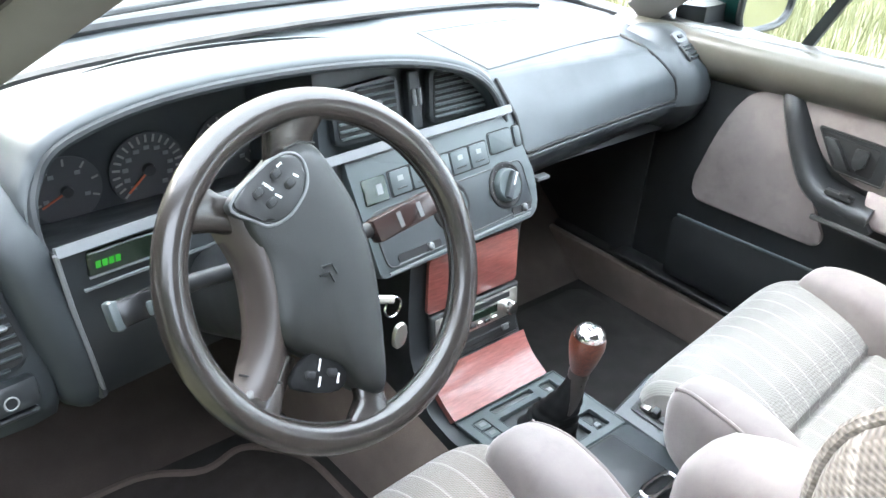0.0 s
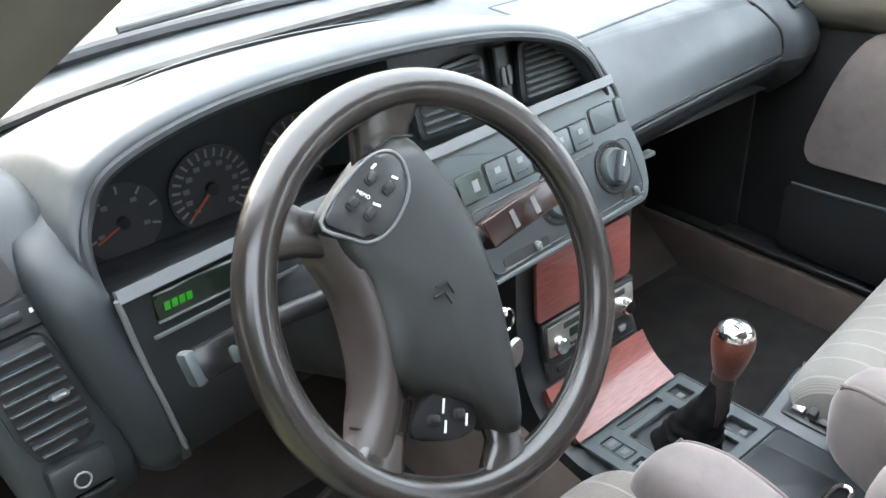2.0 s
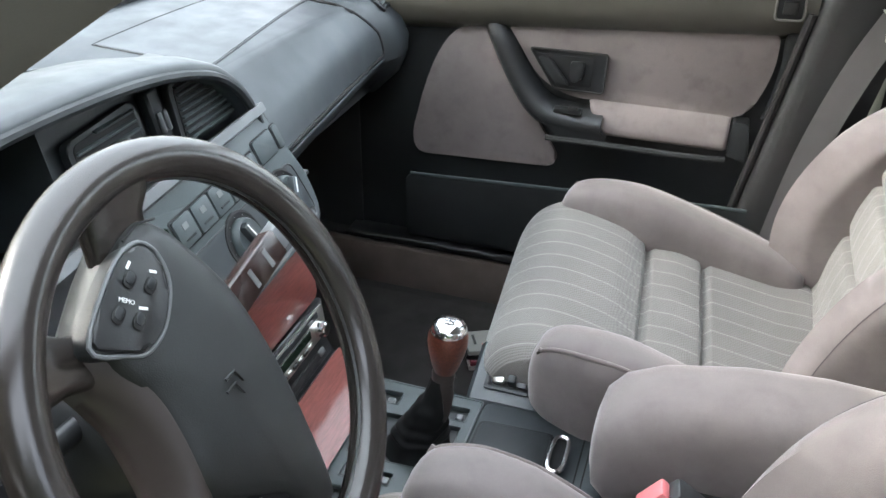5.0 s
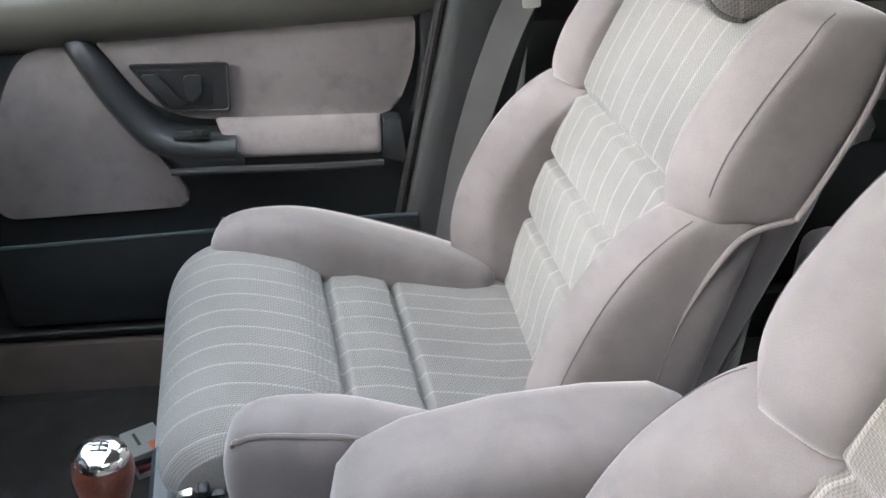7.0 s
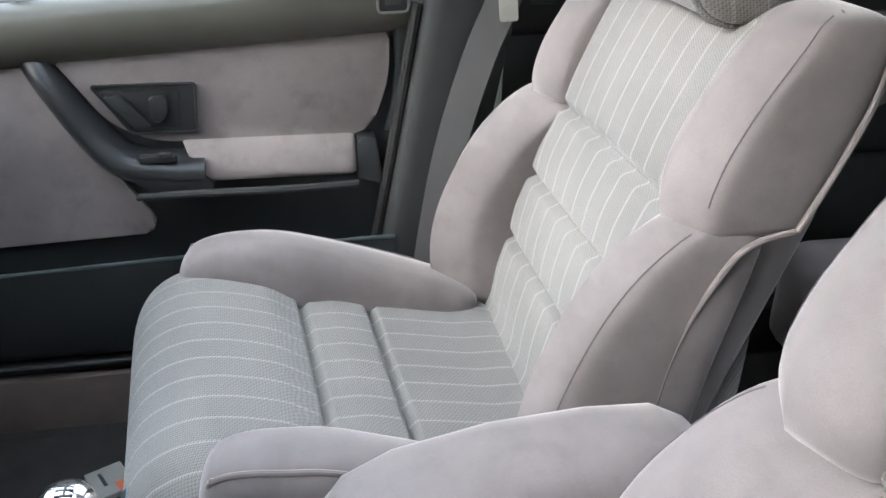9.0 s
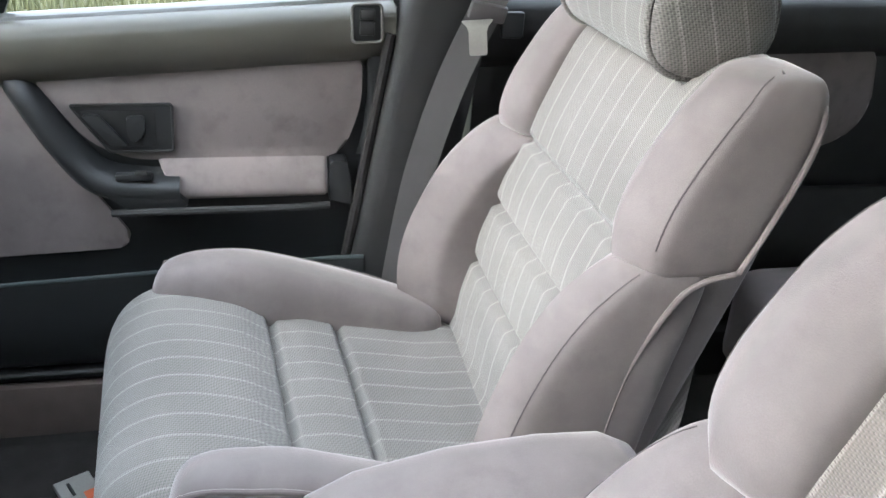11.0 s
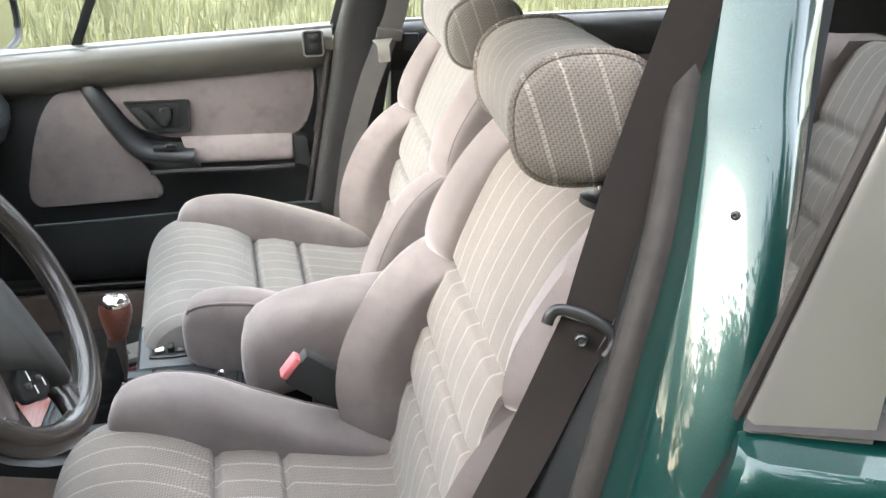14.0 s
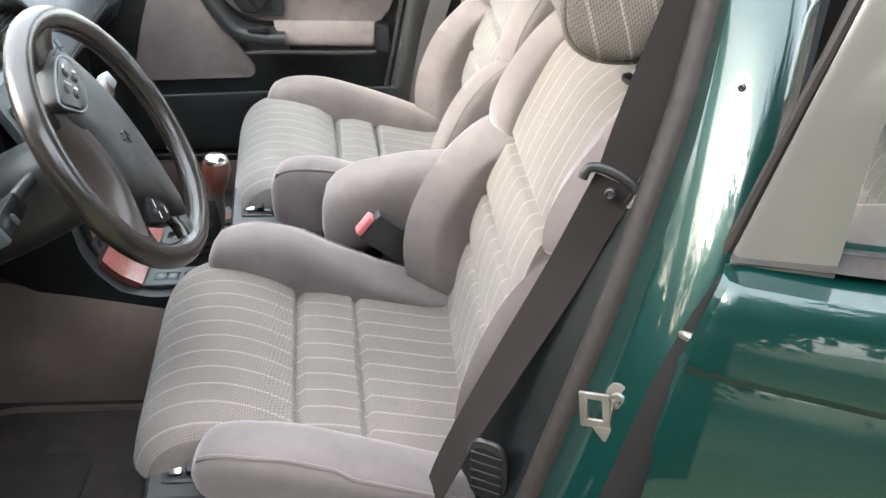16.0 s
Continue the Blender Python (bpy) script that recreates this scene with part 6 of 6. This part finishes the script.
band = part("thumbwheel_band", rbox(0.074, 0.030, 0.008, 0.003, 1, LV @ pose(-0.002, -0.006, 0.001)), DASH_DARK, dash)
part("thumbwheel", rbox(0.034, 0.010, 0.010, 0.003, 2, LV @ pose(0.0, -0.005, 0.006)), BLACK, band)
for k in (-1, 1):
    part("mark", rbox(0.003, 0.004, 0.001, 0, 1, LV @ pose(0.026 * k, -0.005, 0.0055)), WHITE, band)
vent_block([(-0.036, 0.056), (0.026, 0.056), (0.040, -0.030), (0.034, -0.050), (-0.016, -0.056), (-0.026, -0.03)], (-0.668, 0.7435, 0.795), 0.10, 9, dash)
switch = part("headlamp_switch", rbox(0.056, 0.022, 0.034, 0.006, 2, pose(-0.657, 0.7225, 0.724, -14, 0, 4)), DASH_DARK, dash, "dark rocker switch")
part("switch_icon", tube([basis((-0.659, 0.7098, 0.724), (1, 0.06, 0), (0, 0.25, 1)) @ Vector((0.007 * math.cos(2 * math.pi * k / 20), 0.007 * math.sin(2 * math.pi * k / 20), 0)) for k in range(20)], 0.0011, 6, loop=True, up=(0, 1, 0)), GREYPRINT, switch)

part("switch_ledge", rbox(0.050, 0.018, 0.006, 0.002, 1, pose(-0.657, 0.722, 0.699, -14, 0, 4)), DASH_DARK, dash)

# glovebox side, with a rounded boss for the vent at its end
BOSS = [(1.0, 0.872), (0.935, 0.884), (0.893, 0.878), (0.858, 0.853), (0.828, 0.823), (0.813, 0.790), (0.815, 0.757), (0.830, 0.725), (0.868, 0.688), (1.0, 0.655)]


def boss_weight(x):
    t = min(1.0, max(0.0, (x - 0.630) / 0.065))
    return t * t * (3 - 2 * t)


rings = []
for x in [0.135 + 0.49 * k / 14 for k in range(14)] + [0.625 + 0.007 * k for k in range(15)] + [0.730, 0.737, 0.742]:
    q = max(0.0, (x - 0.15) / 0.585)
    sag = 0.045 * (x / 0.74) ** 3
    y1, y0 = 0.885 - 0.010 * q, 0.792 + 0.055 * q
    plain = [(1.0, 0.885 - sag), (0.94, 0.888 - sag), (y1 + 0.006, 0.889 - sag), (y1 - 0.008, 0.882 - sag), ((y1 + y0) / 2 - 0.012, 0.835 - 0.7 * sag), (y0 - 0.002, 0.775 - 0.3 * sag), (y0 - 0.001, 0.762 - 0.3 * sag), (y0 + 0.016, 0.738), (y0 + 0.060, 0.696), (1.0, 0.655)]
    f, inset = boss_weight(x), max(0.0, (x - 0.722) / 0.02) ** 2 * 0.016
    rings.append([(x, p[0] + (b[0] - p[0]) * f + inset, p[1] + (b[1] - p[1]) * f - 0.3 * inset) for p, b in zip(plain, BOSS)])
# facia underside split off; its shade is put into the darker plastic
part("knee_panel", loft([r[5:9] + [(r[9][0], r[9][1], r[9][2] + 0.06)] for r in [[(x, y + 0.004, z - 0.010) for x, y, z in ring] for ring in rings]]), DASH_DARK, dash, "panel under the glovebox, darkened for shade", 60)
part("passenger_facia", loft([r[:7] + [(r[6][0], r[6][1] + 0.03, r[6][2] + 0.002), (r[8][0], r[8][1] + 0.03, r[6][2] + 0.008), (r[9][0], r[9][1], r[6][2] + 0.02)] for r in rings]), DASH, dash, "passenger side facia with rounded end", 60)


def facia_front(x, k, proud=0.0045):
    """A point on the passenger facia: k = 0 at its upper edge, 1 in the middle, 2 at its foot."""
    q = max(0.0, (x - 0.15) / 0.585)
    sag = 0.045 * (x / 0.74) ** 3
    y1, y0 = 0.885 - 0.010 * q, 0.792 + 0.055 * q
    top, mid_edge, foot = (y1 - 0.008, 0.882 - sag), ((y1 + y0) / 2 - 0.012, 0.835 - 0.7 * sag), (y0 - 0.002, 0.775 - 0.3 * sag)
    a, b = (top, mid_edge) if k < 1 else (mid_edge, foot)
    f = k if k < 1 else k - 1
    y, z = a[0] + (b[0] - a[0]) * f, a[1] + (b[1] - a[1]) * f
    w = max(0.0, boss_weight(x)) * 0.5
    return (x, y - proud - 0.012 * math.sin(math.pi * k / 2) * 0.35 - 0.02 * w, z + 0.010 * w)


def lid_end(k):
    return 0.638 - 0.052 * (1 - k / 2) ** 2


lid_rows = []
for j in range(19):
    f = j / 18
    ks = [1.9 * i / 8 for i in range(9)]
    up = [facia_front(0.170 + (lid_end(k) - 0.174) * f, k, 0.0052) for k in ks]
    lid_rows.append(up + [(x, y + 0.010, z - 0.006) for x, y, z in reversed(up)])
part("glovebox_lid", loft(lid_rows), DASH, dash, "smooth glovebox lid", 60)
gap_path = [facia_front(0.166, 0.25 * k) for k in range(8)] + [facia_front(0.172 + 0.460 * k / 14, 1.9) for k in range(15)] + [facia_front(lid_end(1.8 - 0.1 * k), 1.8 - 0.1 * k) for k in range(19)] + [(0.586, 0.90, 0.8705), (0.588, 0.93, 0.8725), (0.594, 0.958, 0.8735)]
part("lid_gap", tube(gap_path, 0.0032, 6), VOID, dash)
part("lid_foot_edge", tube([(x, y - 0.001, z - 0.007) for x, y, z in (facia_front(0.172 + 0.464 * k / 14, 1.9) for k in range(15))], 0.0026, 6), DASH, dash)


def dash_top(x, y):
    yf, yb = 0.885 - 0.012 * x / 0.74, 1.33 - 0.08 * (x / 0.74) ** 2
    return 0.890 + 0.013 * (y - yf - 0.008) / ((yf + yb) / 2 - yf - 0.008) - 0.045 * (x / 0.74) ** 3


xs = [0.172 + 0.428 * k / 24 for k in range(25)]


def lid_front(x):
    return 0.897 + 0.064 * ((x - 0.169) / 0.434) ** 1.2


lid = []
for x in xs:
    ys = [lid_front(x) + (1.076 - lid_front(x)) * k / 3 for k in range(4)]
    lid.append([(x, y, dash_top(x, y) + 0.0014) for y in ys] + [(x, ys[3], dash_top(x, ys[3]) - 0.01), (x, ys[0], dash_top(x, ys[0]) - 0.01)])
part("airbag_lid", loft(lid), DASH, dash, "flat lid on the dash top", 30)
rim_xy = [(0.603, 1.078 - (1.078 - lid_front(0.603)) * k / 8) for k in range(8)] + [(x, lid_front(x) - 0.003) for x in reversed(xs)] + [(0.169, 0.894 + 0.184 * k / 8) for k in range(9)] + [(x, 1.079) for x in xs[1:]]
part("airbag_gap", tube([(x, y, dash_top(x, y) + 0.0002) for x, y in rim_xy], 0.0018, 6), DASH_DARK, dash)
RV = basis((0.694, 0.8735, 0.8585), (1, 0.12, 0), (-0.12, 1, 0.72))
side_v = part("side_vent", plate(rounded([(-0.020, -0.034), (0.024, -0.034), (0.022, 0.004), (-0.020, 0.004)], 0.006), 0.005, 0.002, RV), DASH_DARK, dash, "small side window vent")
for k in range(4):
    part("slat", rbox(0.032, 0.0035, 0.005, 0.001, 1, RV @ pose(0.002, -0.029 + 0.009 * k, 0.006)), STACK, side_v)
knob_plate = part("vent_switch", plate(rounded([(-0.020, 0.009), (0.020, 0.009), (0.018, 0.034), (-0.018, 0.034)], 0.006), 0.005, 0.002, RV @ pose(0, 0, 0.001)), STRIP, dash, "pale vent slider")
part("slider", rbox(0.016, 0.008, 0.004, 0.001, 1, RV @ pose(0, 0.021, 0.007)), DASH_DARK, knob_plate)
part("under_tray", loft([[(x, 0.87, 0.69), (x, 1.2, 0.60), (x, 1.2, 0.64), (x, 0.90, 0.72)] for x in (0.13, 0.73)]), BLACK, dash)
part("grab_slot", box(0.215, 0.245, 0.795, 0.81, 0.715, 0.722, 0.002), STRIP, dash)

# ---- console with radio, gear lever ----
console = thing("centre_console", (0, 0, 0), "dark grey centre console with red wood trim and radio", "centre console")
side_line = [(0.74, 0.715), (0.738, 0.60), (0.728, 0.530), (0.708, 0.490), (0.672, 0.450), (0.62, 0.438), (0.30, 0.452), (0.10, 0.46), (0.10, 0.34), (0.62, 0.36), (0.72, 0.40), (0.90, 0.50), (0.90, 0.715)]
part("console_body", plate(rounded([(-y, z) for y, z in side_line], 0.012), 0.227, 0.008, basis((0.122, 0, 0), (0, -1, 0), (0, 0, 1)), 2), DASH_DARK, console)
# facings
CF = basis((0.028, 0.7345, 0.640), (1, 0, 0), (0, 0.045, 1))
part("upper_wood", plate(rounded([(-0.105, -0.045), (0.085, -0.045), (0.080, 0.050), (-0.105, 0.050)], 0.008), 0.006, 0.002, CF), WOOD, console, "red wood veneer ashtray lid")
radio = part("radio", rbox(0.188, 0.060, 0.012, 0.003, 1, basis((0.024, 0.7255, 0.560), (1, 0, 0), (0, 0.12, 1))), BLACK, console, "car radio with chrome buttons")
RD = basis((0.024, 0.7185, 0.560), (1, 0, 0), (0, 0.12, 1))
face_plate = part("radio_display", plate(rounded([(-0.088, -0.022), (0.088, -0.022), (0.088, 0.024), (-0.088, 0.024)], 0.004), 0.003, 0.001, RD @ pose(0, 0, -0.002)), STEEL, radio, "silver radio face")
part("cassette_door", rbox(0.128, 0.010, 0.002, 0.001, 1, RD @ pose(0.006, 0.0165, 0.0012)), BLACK, face_plate)
part("display_window", rbox(0.090, 0.014, 0.002, 0.001, 1, RD @ pose(-0.002, 0.001, 0.0012)), LCD, face_plate)
for x in (-0.070, 0.068):
    part("radio_knob", revolve([(0, 0), (0.0125, 0), (0.0115, 0.012), (0.0095, 0.014), (0, 0.014)], 20, RD @ pose(x, -0.006, 0.0)), CHROME, radio)
for k in range(6):
    part("radio_key", rbox(0.013, 0.007, 0.004, 0.0015, 1, RD @ pose(-0.042 + 0.0155 * k, -0.0145, 0.002)), STEEL if k % 2 else BLACK, radio)
part("shelf_slot", rbox(0.150, 0.012, 0.004, 0.002, 1, basis((0.024, 0.7135, 0.5165), (1, 0, 0), (0, 0.3, 1))), VOID, console)
part("shelf_catch", rbox(0.016, 0.010, 0.006, 0.002, 1, basis((0.086, 0.7125, 0.5185), (1, 0, 0), (0, 0.3, 1))), STRIP, console)
part("cassette_slot", rbox(0.184, 0.034, 0.008, 0.003, 1, basis((0.024, 0.718, 0.5165), (1, 0, 0), (0, 0.3, 1))), BLACK, console)
low = spline([(0.705, 0.500, 0), (0.694, 0.485, 0), (0.674, 0.466, 0), (0.642, 0.448, 0)], 5)
part("lower_wood", loft([[(x, p.x - 0.004, p.y + 0.006) for p in low] + [(x, p.x + 0.004, p.y - 0.004) for p in reversed(low)] for x in (-0.085, -0.08, 0.115, 0.12)]), WOOD, console, "red wood veneer tray lid", 40)
TOP = basis((0.025, 0.0, 0.447), (1, 0, 0), (0, 1, -0.035))


def pierced(x0, x1, y0, y1, holes, top, low):
    """A slab with rectangular holes through it."""
    xs = sorted({x0, x1} | {v for h in holes for v in h[:2]})
    ys = sorted({y0, y1} | {v for h in holes for v in h[2:]})
    solid = {}
    for i in range(len(xs) - 1):
        for j in range(len(ys) - 1):
            cx, cy = (xs[i] + xs[i + 1]) / 2, (ys[j] + ys[j + 1]) / 2
            solid[i, j] = not any(h[0] < cx < h[1] and h[2] < cy < h[3] for h in holes)
    n = len(ys)
    vs = [(x, y, h) for h in (low, top) for x in xs for y in ys]
    at = lambda i, j, k: k * len(xs) * n + i * n + j
    fs = []
    for (i, j), full in solid.items():
        if not full:
            continue
        fs.append((at(i, j, 1), at(i + 1, j, 1), at(i + 1, j + 1, 1), at(i, j + 1, 1)))
        for di, dj, p, q in ((-1, 0, (i, j + 1), (i, j)), (1, 0, (i + 1, j), (i + 1, j + 1)), (0, -1, (i, j), (i + 1, j)), (0, 1, (i + 1, j + 1), (i, j + 1))):
            if not solid.get((i + di, j + dj), False):
                fs.append((at(*p, 0), at(*q, 0), at(*q, 1), at(*p, 1)))
    return vs, fs


# the top frame: openings for lever, switches and small trays
HOLES = [(-0.046, 0.047, 0.496, 0.608), (-0.042, 0.048, 0.619, 0.633), (0.066, 0.094, 0.598, 0.630), (-0.088, -0.062, 0.577, 0.624), (-0.088, -0.064, 0.553, 0.571), (0.058, 0.088, 0.494, 0.538)]
slab = pierced(-0.104, 0.110, 0.482, 0.641, HOLES, 0.022, 0.006)
slab = ([(x + (0.05 * (y - 0.54) if x > 0.1 else 0.0), y, z) for x, y, z in slab[0]], slab[1])
frame_top = part("top_frame", moved(slab, TOP), STACK, console, "grey console top frame with small openings")
part("frame_rim", tube([TOP @ Vector((x, y, 0.0215)) for x, y in rounded([(-0.104, 0.482), (0.107, 0.482), (0.115, 0.641), (-0.104, 0.641)], 0.004)], 0.0022, 6, loop=True), STACK, frame_top)
for x0, x1, y0, y1 in HOLES:
    part("opening_rim", tube([TOP @ Vector((x, y, 0.0215)) for x, y in rounded([(x0, y0), (x1, y0), (x1, y1), (x0, y1)], 0.004)], 0.0014, 6, loop=True), STACK, frame_top)
part("frame_lining", plate([(-0.098, 0.486), (0.104, 0.486), (0.106, 0.636), (-0.098, 0.636)], 0.002, 0, TOP @ pose(0, 0, 0.010)), MATT, console)
part("tray_frame", plate(rounded([(-0.104, 0.255), (0.142, 0.255), (0.132, 0.380), (0.110, 0.478), (-0.104, 0.478)], 0.012), 0.006, 0.003, TOP @ pose(0, 0, 0.016)), DASH, console, "grey console rear frame")
part("lid_groove", plate(rounded([(-0.066, 0.368), (0.070, 0.368), (0.070, 0.476), (-0.066, 0.476)], 0.012), 0.001, 0, TOP @ pose(0.0, 0, 0.0215)), VOID, console)
part("tray_lid", plate(rounded([(-0.062, 0.372), (0.066, 0.372), (0.066, 0.472), (-0.062, 0.472)], 0.010), 0.004, 0.002, TOP @ pose(0.0, 0, 0.021)), DASH_DARK, console, "dark tray lid")
grip = oval(0, 0, 0.0105, 0.033, 24, 3.0)
part("chrome_pull", tube([(0.040 + y, 0.355 + x, 0.475) for x, y in grip], 0.0036, 8, loop=True), CHROME, console, "oval chrome pull")
part("pull_pad", plate([(0.040 + y, 0.355 + x) for x, y in grip], 0.003, 0, pose(0, 0, 0.4700)), MATT, console)
for y in (0.328, 0.318):
    part("frame_groove", rbox(0.20, 0.002, 0.001, 0, 1, TOP @ pose(0.02, y, 0.0222)), VOID, console)
for y in (0.612, 0.590):
    key = part("rocker_switch", rbox(0.022, 0.019, 0.010, 0.0015, 1, TOP @ pose(-0.075, y, 0.0175)), STACK, console)
    part("switch_mark", rbox(0.012, 0.008, 0.001, 0, 1, TOP @ pose(-0.075, y, 0.0227)), STRIP, key)
for x, y in ((0.076, 0.612), (0.070, 0.506), (-0.076, 0.562)):
    part("well_switch", rbox(0.013, 0.011, 0.008, 0.002, 1, TOP @ pose(x, y, 0.0165)), STRIP, console)
# an open bin between console and passenger seat
wall = oval(0.146, 0.524, 0.021, 0.030, 28, 2.6)
bin_side = loft([[(0.146 + (x - 0.146) * k, 0.524 + (y - 0.524) * k, z) for x, y in wall] for k, z in ((0.95, 0.30), (1.0, 0.425), (0.97, 0.428), (0.90, 0.426), (0.86, 0.380))])
part("side_bin", bin_side, DASH_DARK, console, "dark open side bin", 40)

rings = []
for y, top, low, half in ((0.312, 0.560, 0.510, 0.030), (0.305, 0.588, 0.480, 0.052), (0.285, 0.612, 0.462, 0.062), (0.24, 0.634, 0.470, 0.066), (0.15, 0.652, 0.500, 0.067), (0.06, 0.658, 0.520, 0.066), (-0.005, 0.655, 0.53, 0.064), (-0.035, 0.640, 0.54, 0.058), (-0.05, 0.61, 0.55, 0.045)):
    rings.append([(0.03 + half * a, y, (top + low) / 2 + (top - low) / 2 * b) for a, b in oval(0, 0, 1, 1, 28, 3.4)])
arm = part("armrest", loft(rings), VELOUR, console, "mauve velour armrest between the seats", 60)
part("armrest_bracket", box(-0.045, -0.025, -0.08, 0.20, 0.42, 0.54, 0.006), BLACK, arm)

gear = thing("gear_lever", (0.024, 0.505, 0.468), "gear lever with red wood and chrome knob", "gear lever")
rings = []
for z, r, dy in dense(((-0.026, 0.046, 0.042), (-0.012, 0.040, 0.038), (0.0, 0.037, 0.036), (0.006, 0.038, 0.035), (0.012, 0.033, 0.034), (0.020, 0.034, 0.032), (0.028, 0.029, 0.029), (0.036, 0.029, 0.026), (0.046, 0.026, 0.022), (0.056, 0.025, 0.018), (0.068, 0.020, 0.013), (0.080, 0.0185, 0.010), (0.094, 0.0155, 0.007), (0.11, 0.0135, 0.005))):
    rings.append([(r * (1 + 0.07 * math.sin(5 * a + 40 * z)) * math.cos(a), dy + r * (1 + 0.08 * math.sin(4 * a - 30 * z)) * math.sin(a), z) for a in (2 * math.pi * j / 36 for j in range(36))])
part("gaiter", loft(rings), MATT, gear, "black gaiter", 70)
rows = []
for z, dy, r, half in ((0.112, 0.004, 0.0150, 62), (0.098, 0.007, 0.0165, 46), (0.080, 0.010, 0.0205, 28), (0.060, 0.016, 0.0260, 13), (0.044, 0.022, 0.0290, 4)):
    arc = [radians(-118 + half * k / 3) for k in range(-3, 4)]
    rows.append([(r * math.cos(a), dy + r * math.sin(a), z) for a in arc] + [((r - 0.004) * math.cos(a), dy + (r - 0.004) * math.sin(a), z) for a in reversed(arc)])
part("gaiter_strip", loft(rows), LEATHER_BROWN, gear, "brown leather strip on the gaiter", 60)
part("collar", revolve([(0.0, 0.0), (0.0150, 0.0), (0.0148, 0.010), (0.0135, 0.014), (0, 0.014)], 20, pose(0, 0.004, 0.106)), LEATHER_BROWN, gear)
part("knob", revolve([(0.0, 0.0), (0.0145, 0.0), (0.0180, 0.010), (0.0230, 0.030), (0.0258, 0.046), (0.0250, 0.057), (0.0228, 0.063), (0.0, 0.063)], 28, pose(0, 0.002, 0.119, 4)), KNOB_WOOD, gear, "red brown wooden knob")
cap = part("knob_cap", revolve([(0.0229, 0.0), (0.0230, 0.004), (0.0205, 0.010), (0.0125, 0.0145), (0.0, 0.016)], 28, pose(0, -0.002, 0.180, 4)), CHROME, gear, "chrome cap with a shift pattern")
for k in (-1, 0, 1):
    part("pattern_bar", rbox(0.0018, 0.014, 0.0006, 0, 1, pose(0.0062 * k, -0.003, 0.1958)), BLACK, cap)
part("pattern_bar", rbox(0.014, 0.0018, 0.0006, 0, 1, pose(0, -0.003, 0.1960)), BLACK, cap)

# ---- floor things ----
mat = thing("floor_mat", (0, 0, 0), "worn brown carpet mat in the driver's footwell", "floor mat")
line = rounded([(-0.66, 0.45), (-0.18, 0.45), (-0.18, 0.90), (-0.26, 0.99), (-0.34, 0.96), (-0.42, 1.02), (-0.62, 1.02)], 0.05)
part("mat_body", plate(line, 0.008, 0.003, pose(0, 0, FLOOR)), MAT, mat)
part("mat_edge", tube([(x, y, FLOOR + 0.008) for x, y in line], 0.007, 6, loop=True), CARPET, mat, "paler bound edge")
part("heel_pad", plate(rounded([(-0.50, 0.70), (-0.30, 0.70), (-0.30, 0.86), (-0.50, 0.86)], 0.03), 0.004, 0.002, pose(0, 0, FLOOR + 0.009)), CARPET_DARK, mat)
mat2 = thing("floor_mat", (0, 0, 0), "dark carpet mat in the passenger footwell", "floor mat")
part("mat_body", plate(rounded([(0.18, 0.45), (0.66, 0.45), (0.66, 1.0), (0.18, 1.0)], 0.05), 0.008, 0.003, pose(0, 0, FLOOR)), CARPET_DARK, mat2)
pedals = thing("pedals", (0, 0, 0), "dark brake and clutch pedals under the dash", "pedals")
for x in (-0.47, -0.36, -0.25):
    part("pedal_arm", tube([(x, 1.24, 0.66), (x, 1.19, 0.52), (x, 1.145, 0.45)], 0.010, 8), BLACK, pedals)
    part("pedal_pad", rbox(0.062, 0.012, 0.05, 0.004, 2, pose(x, 1.135, 0.44, -35)), BLACK, pedals)
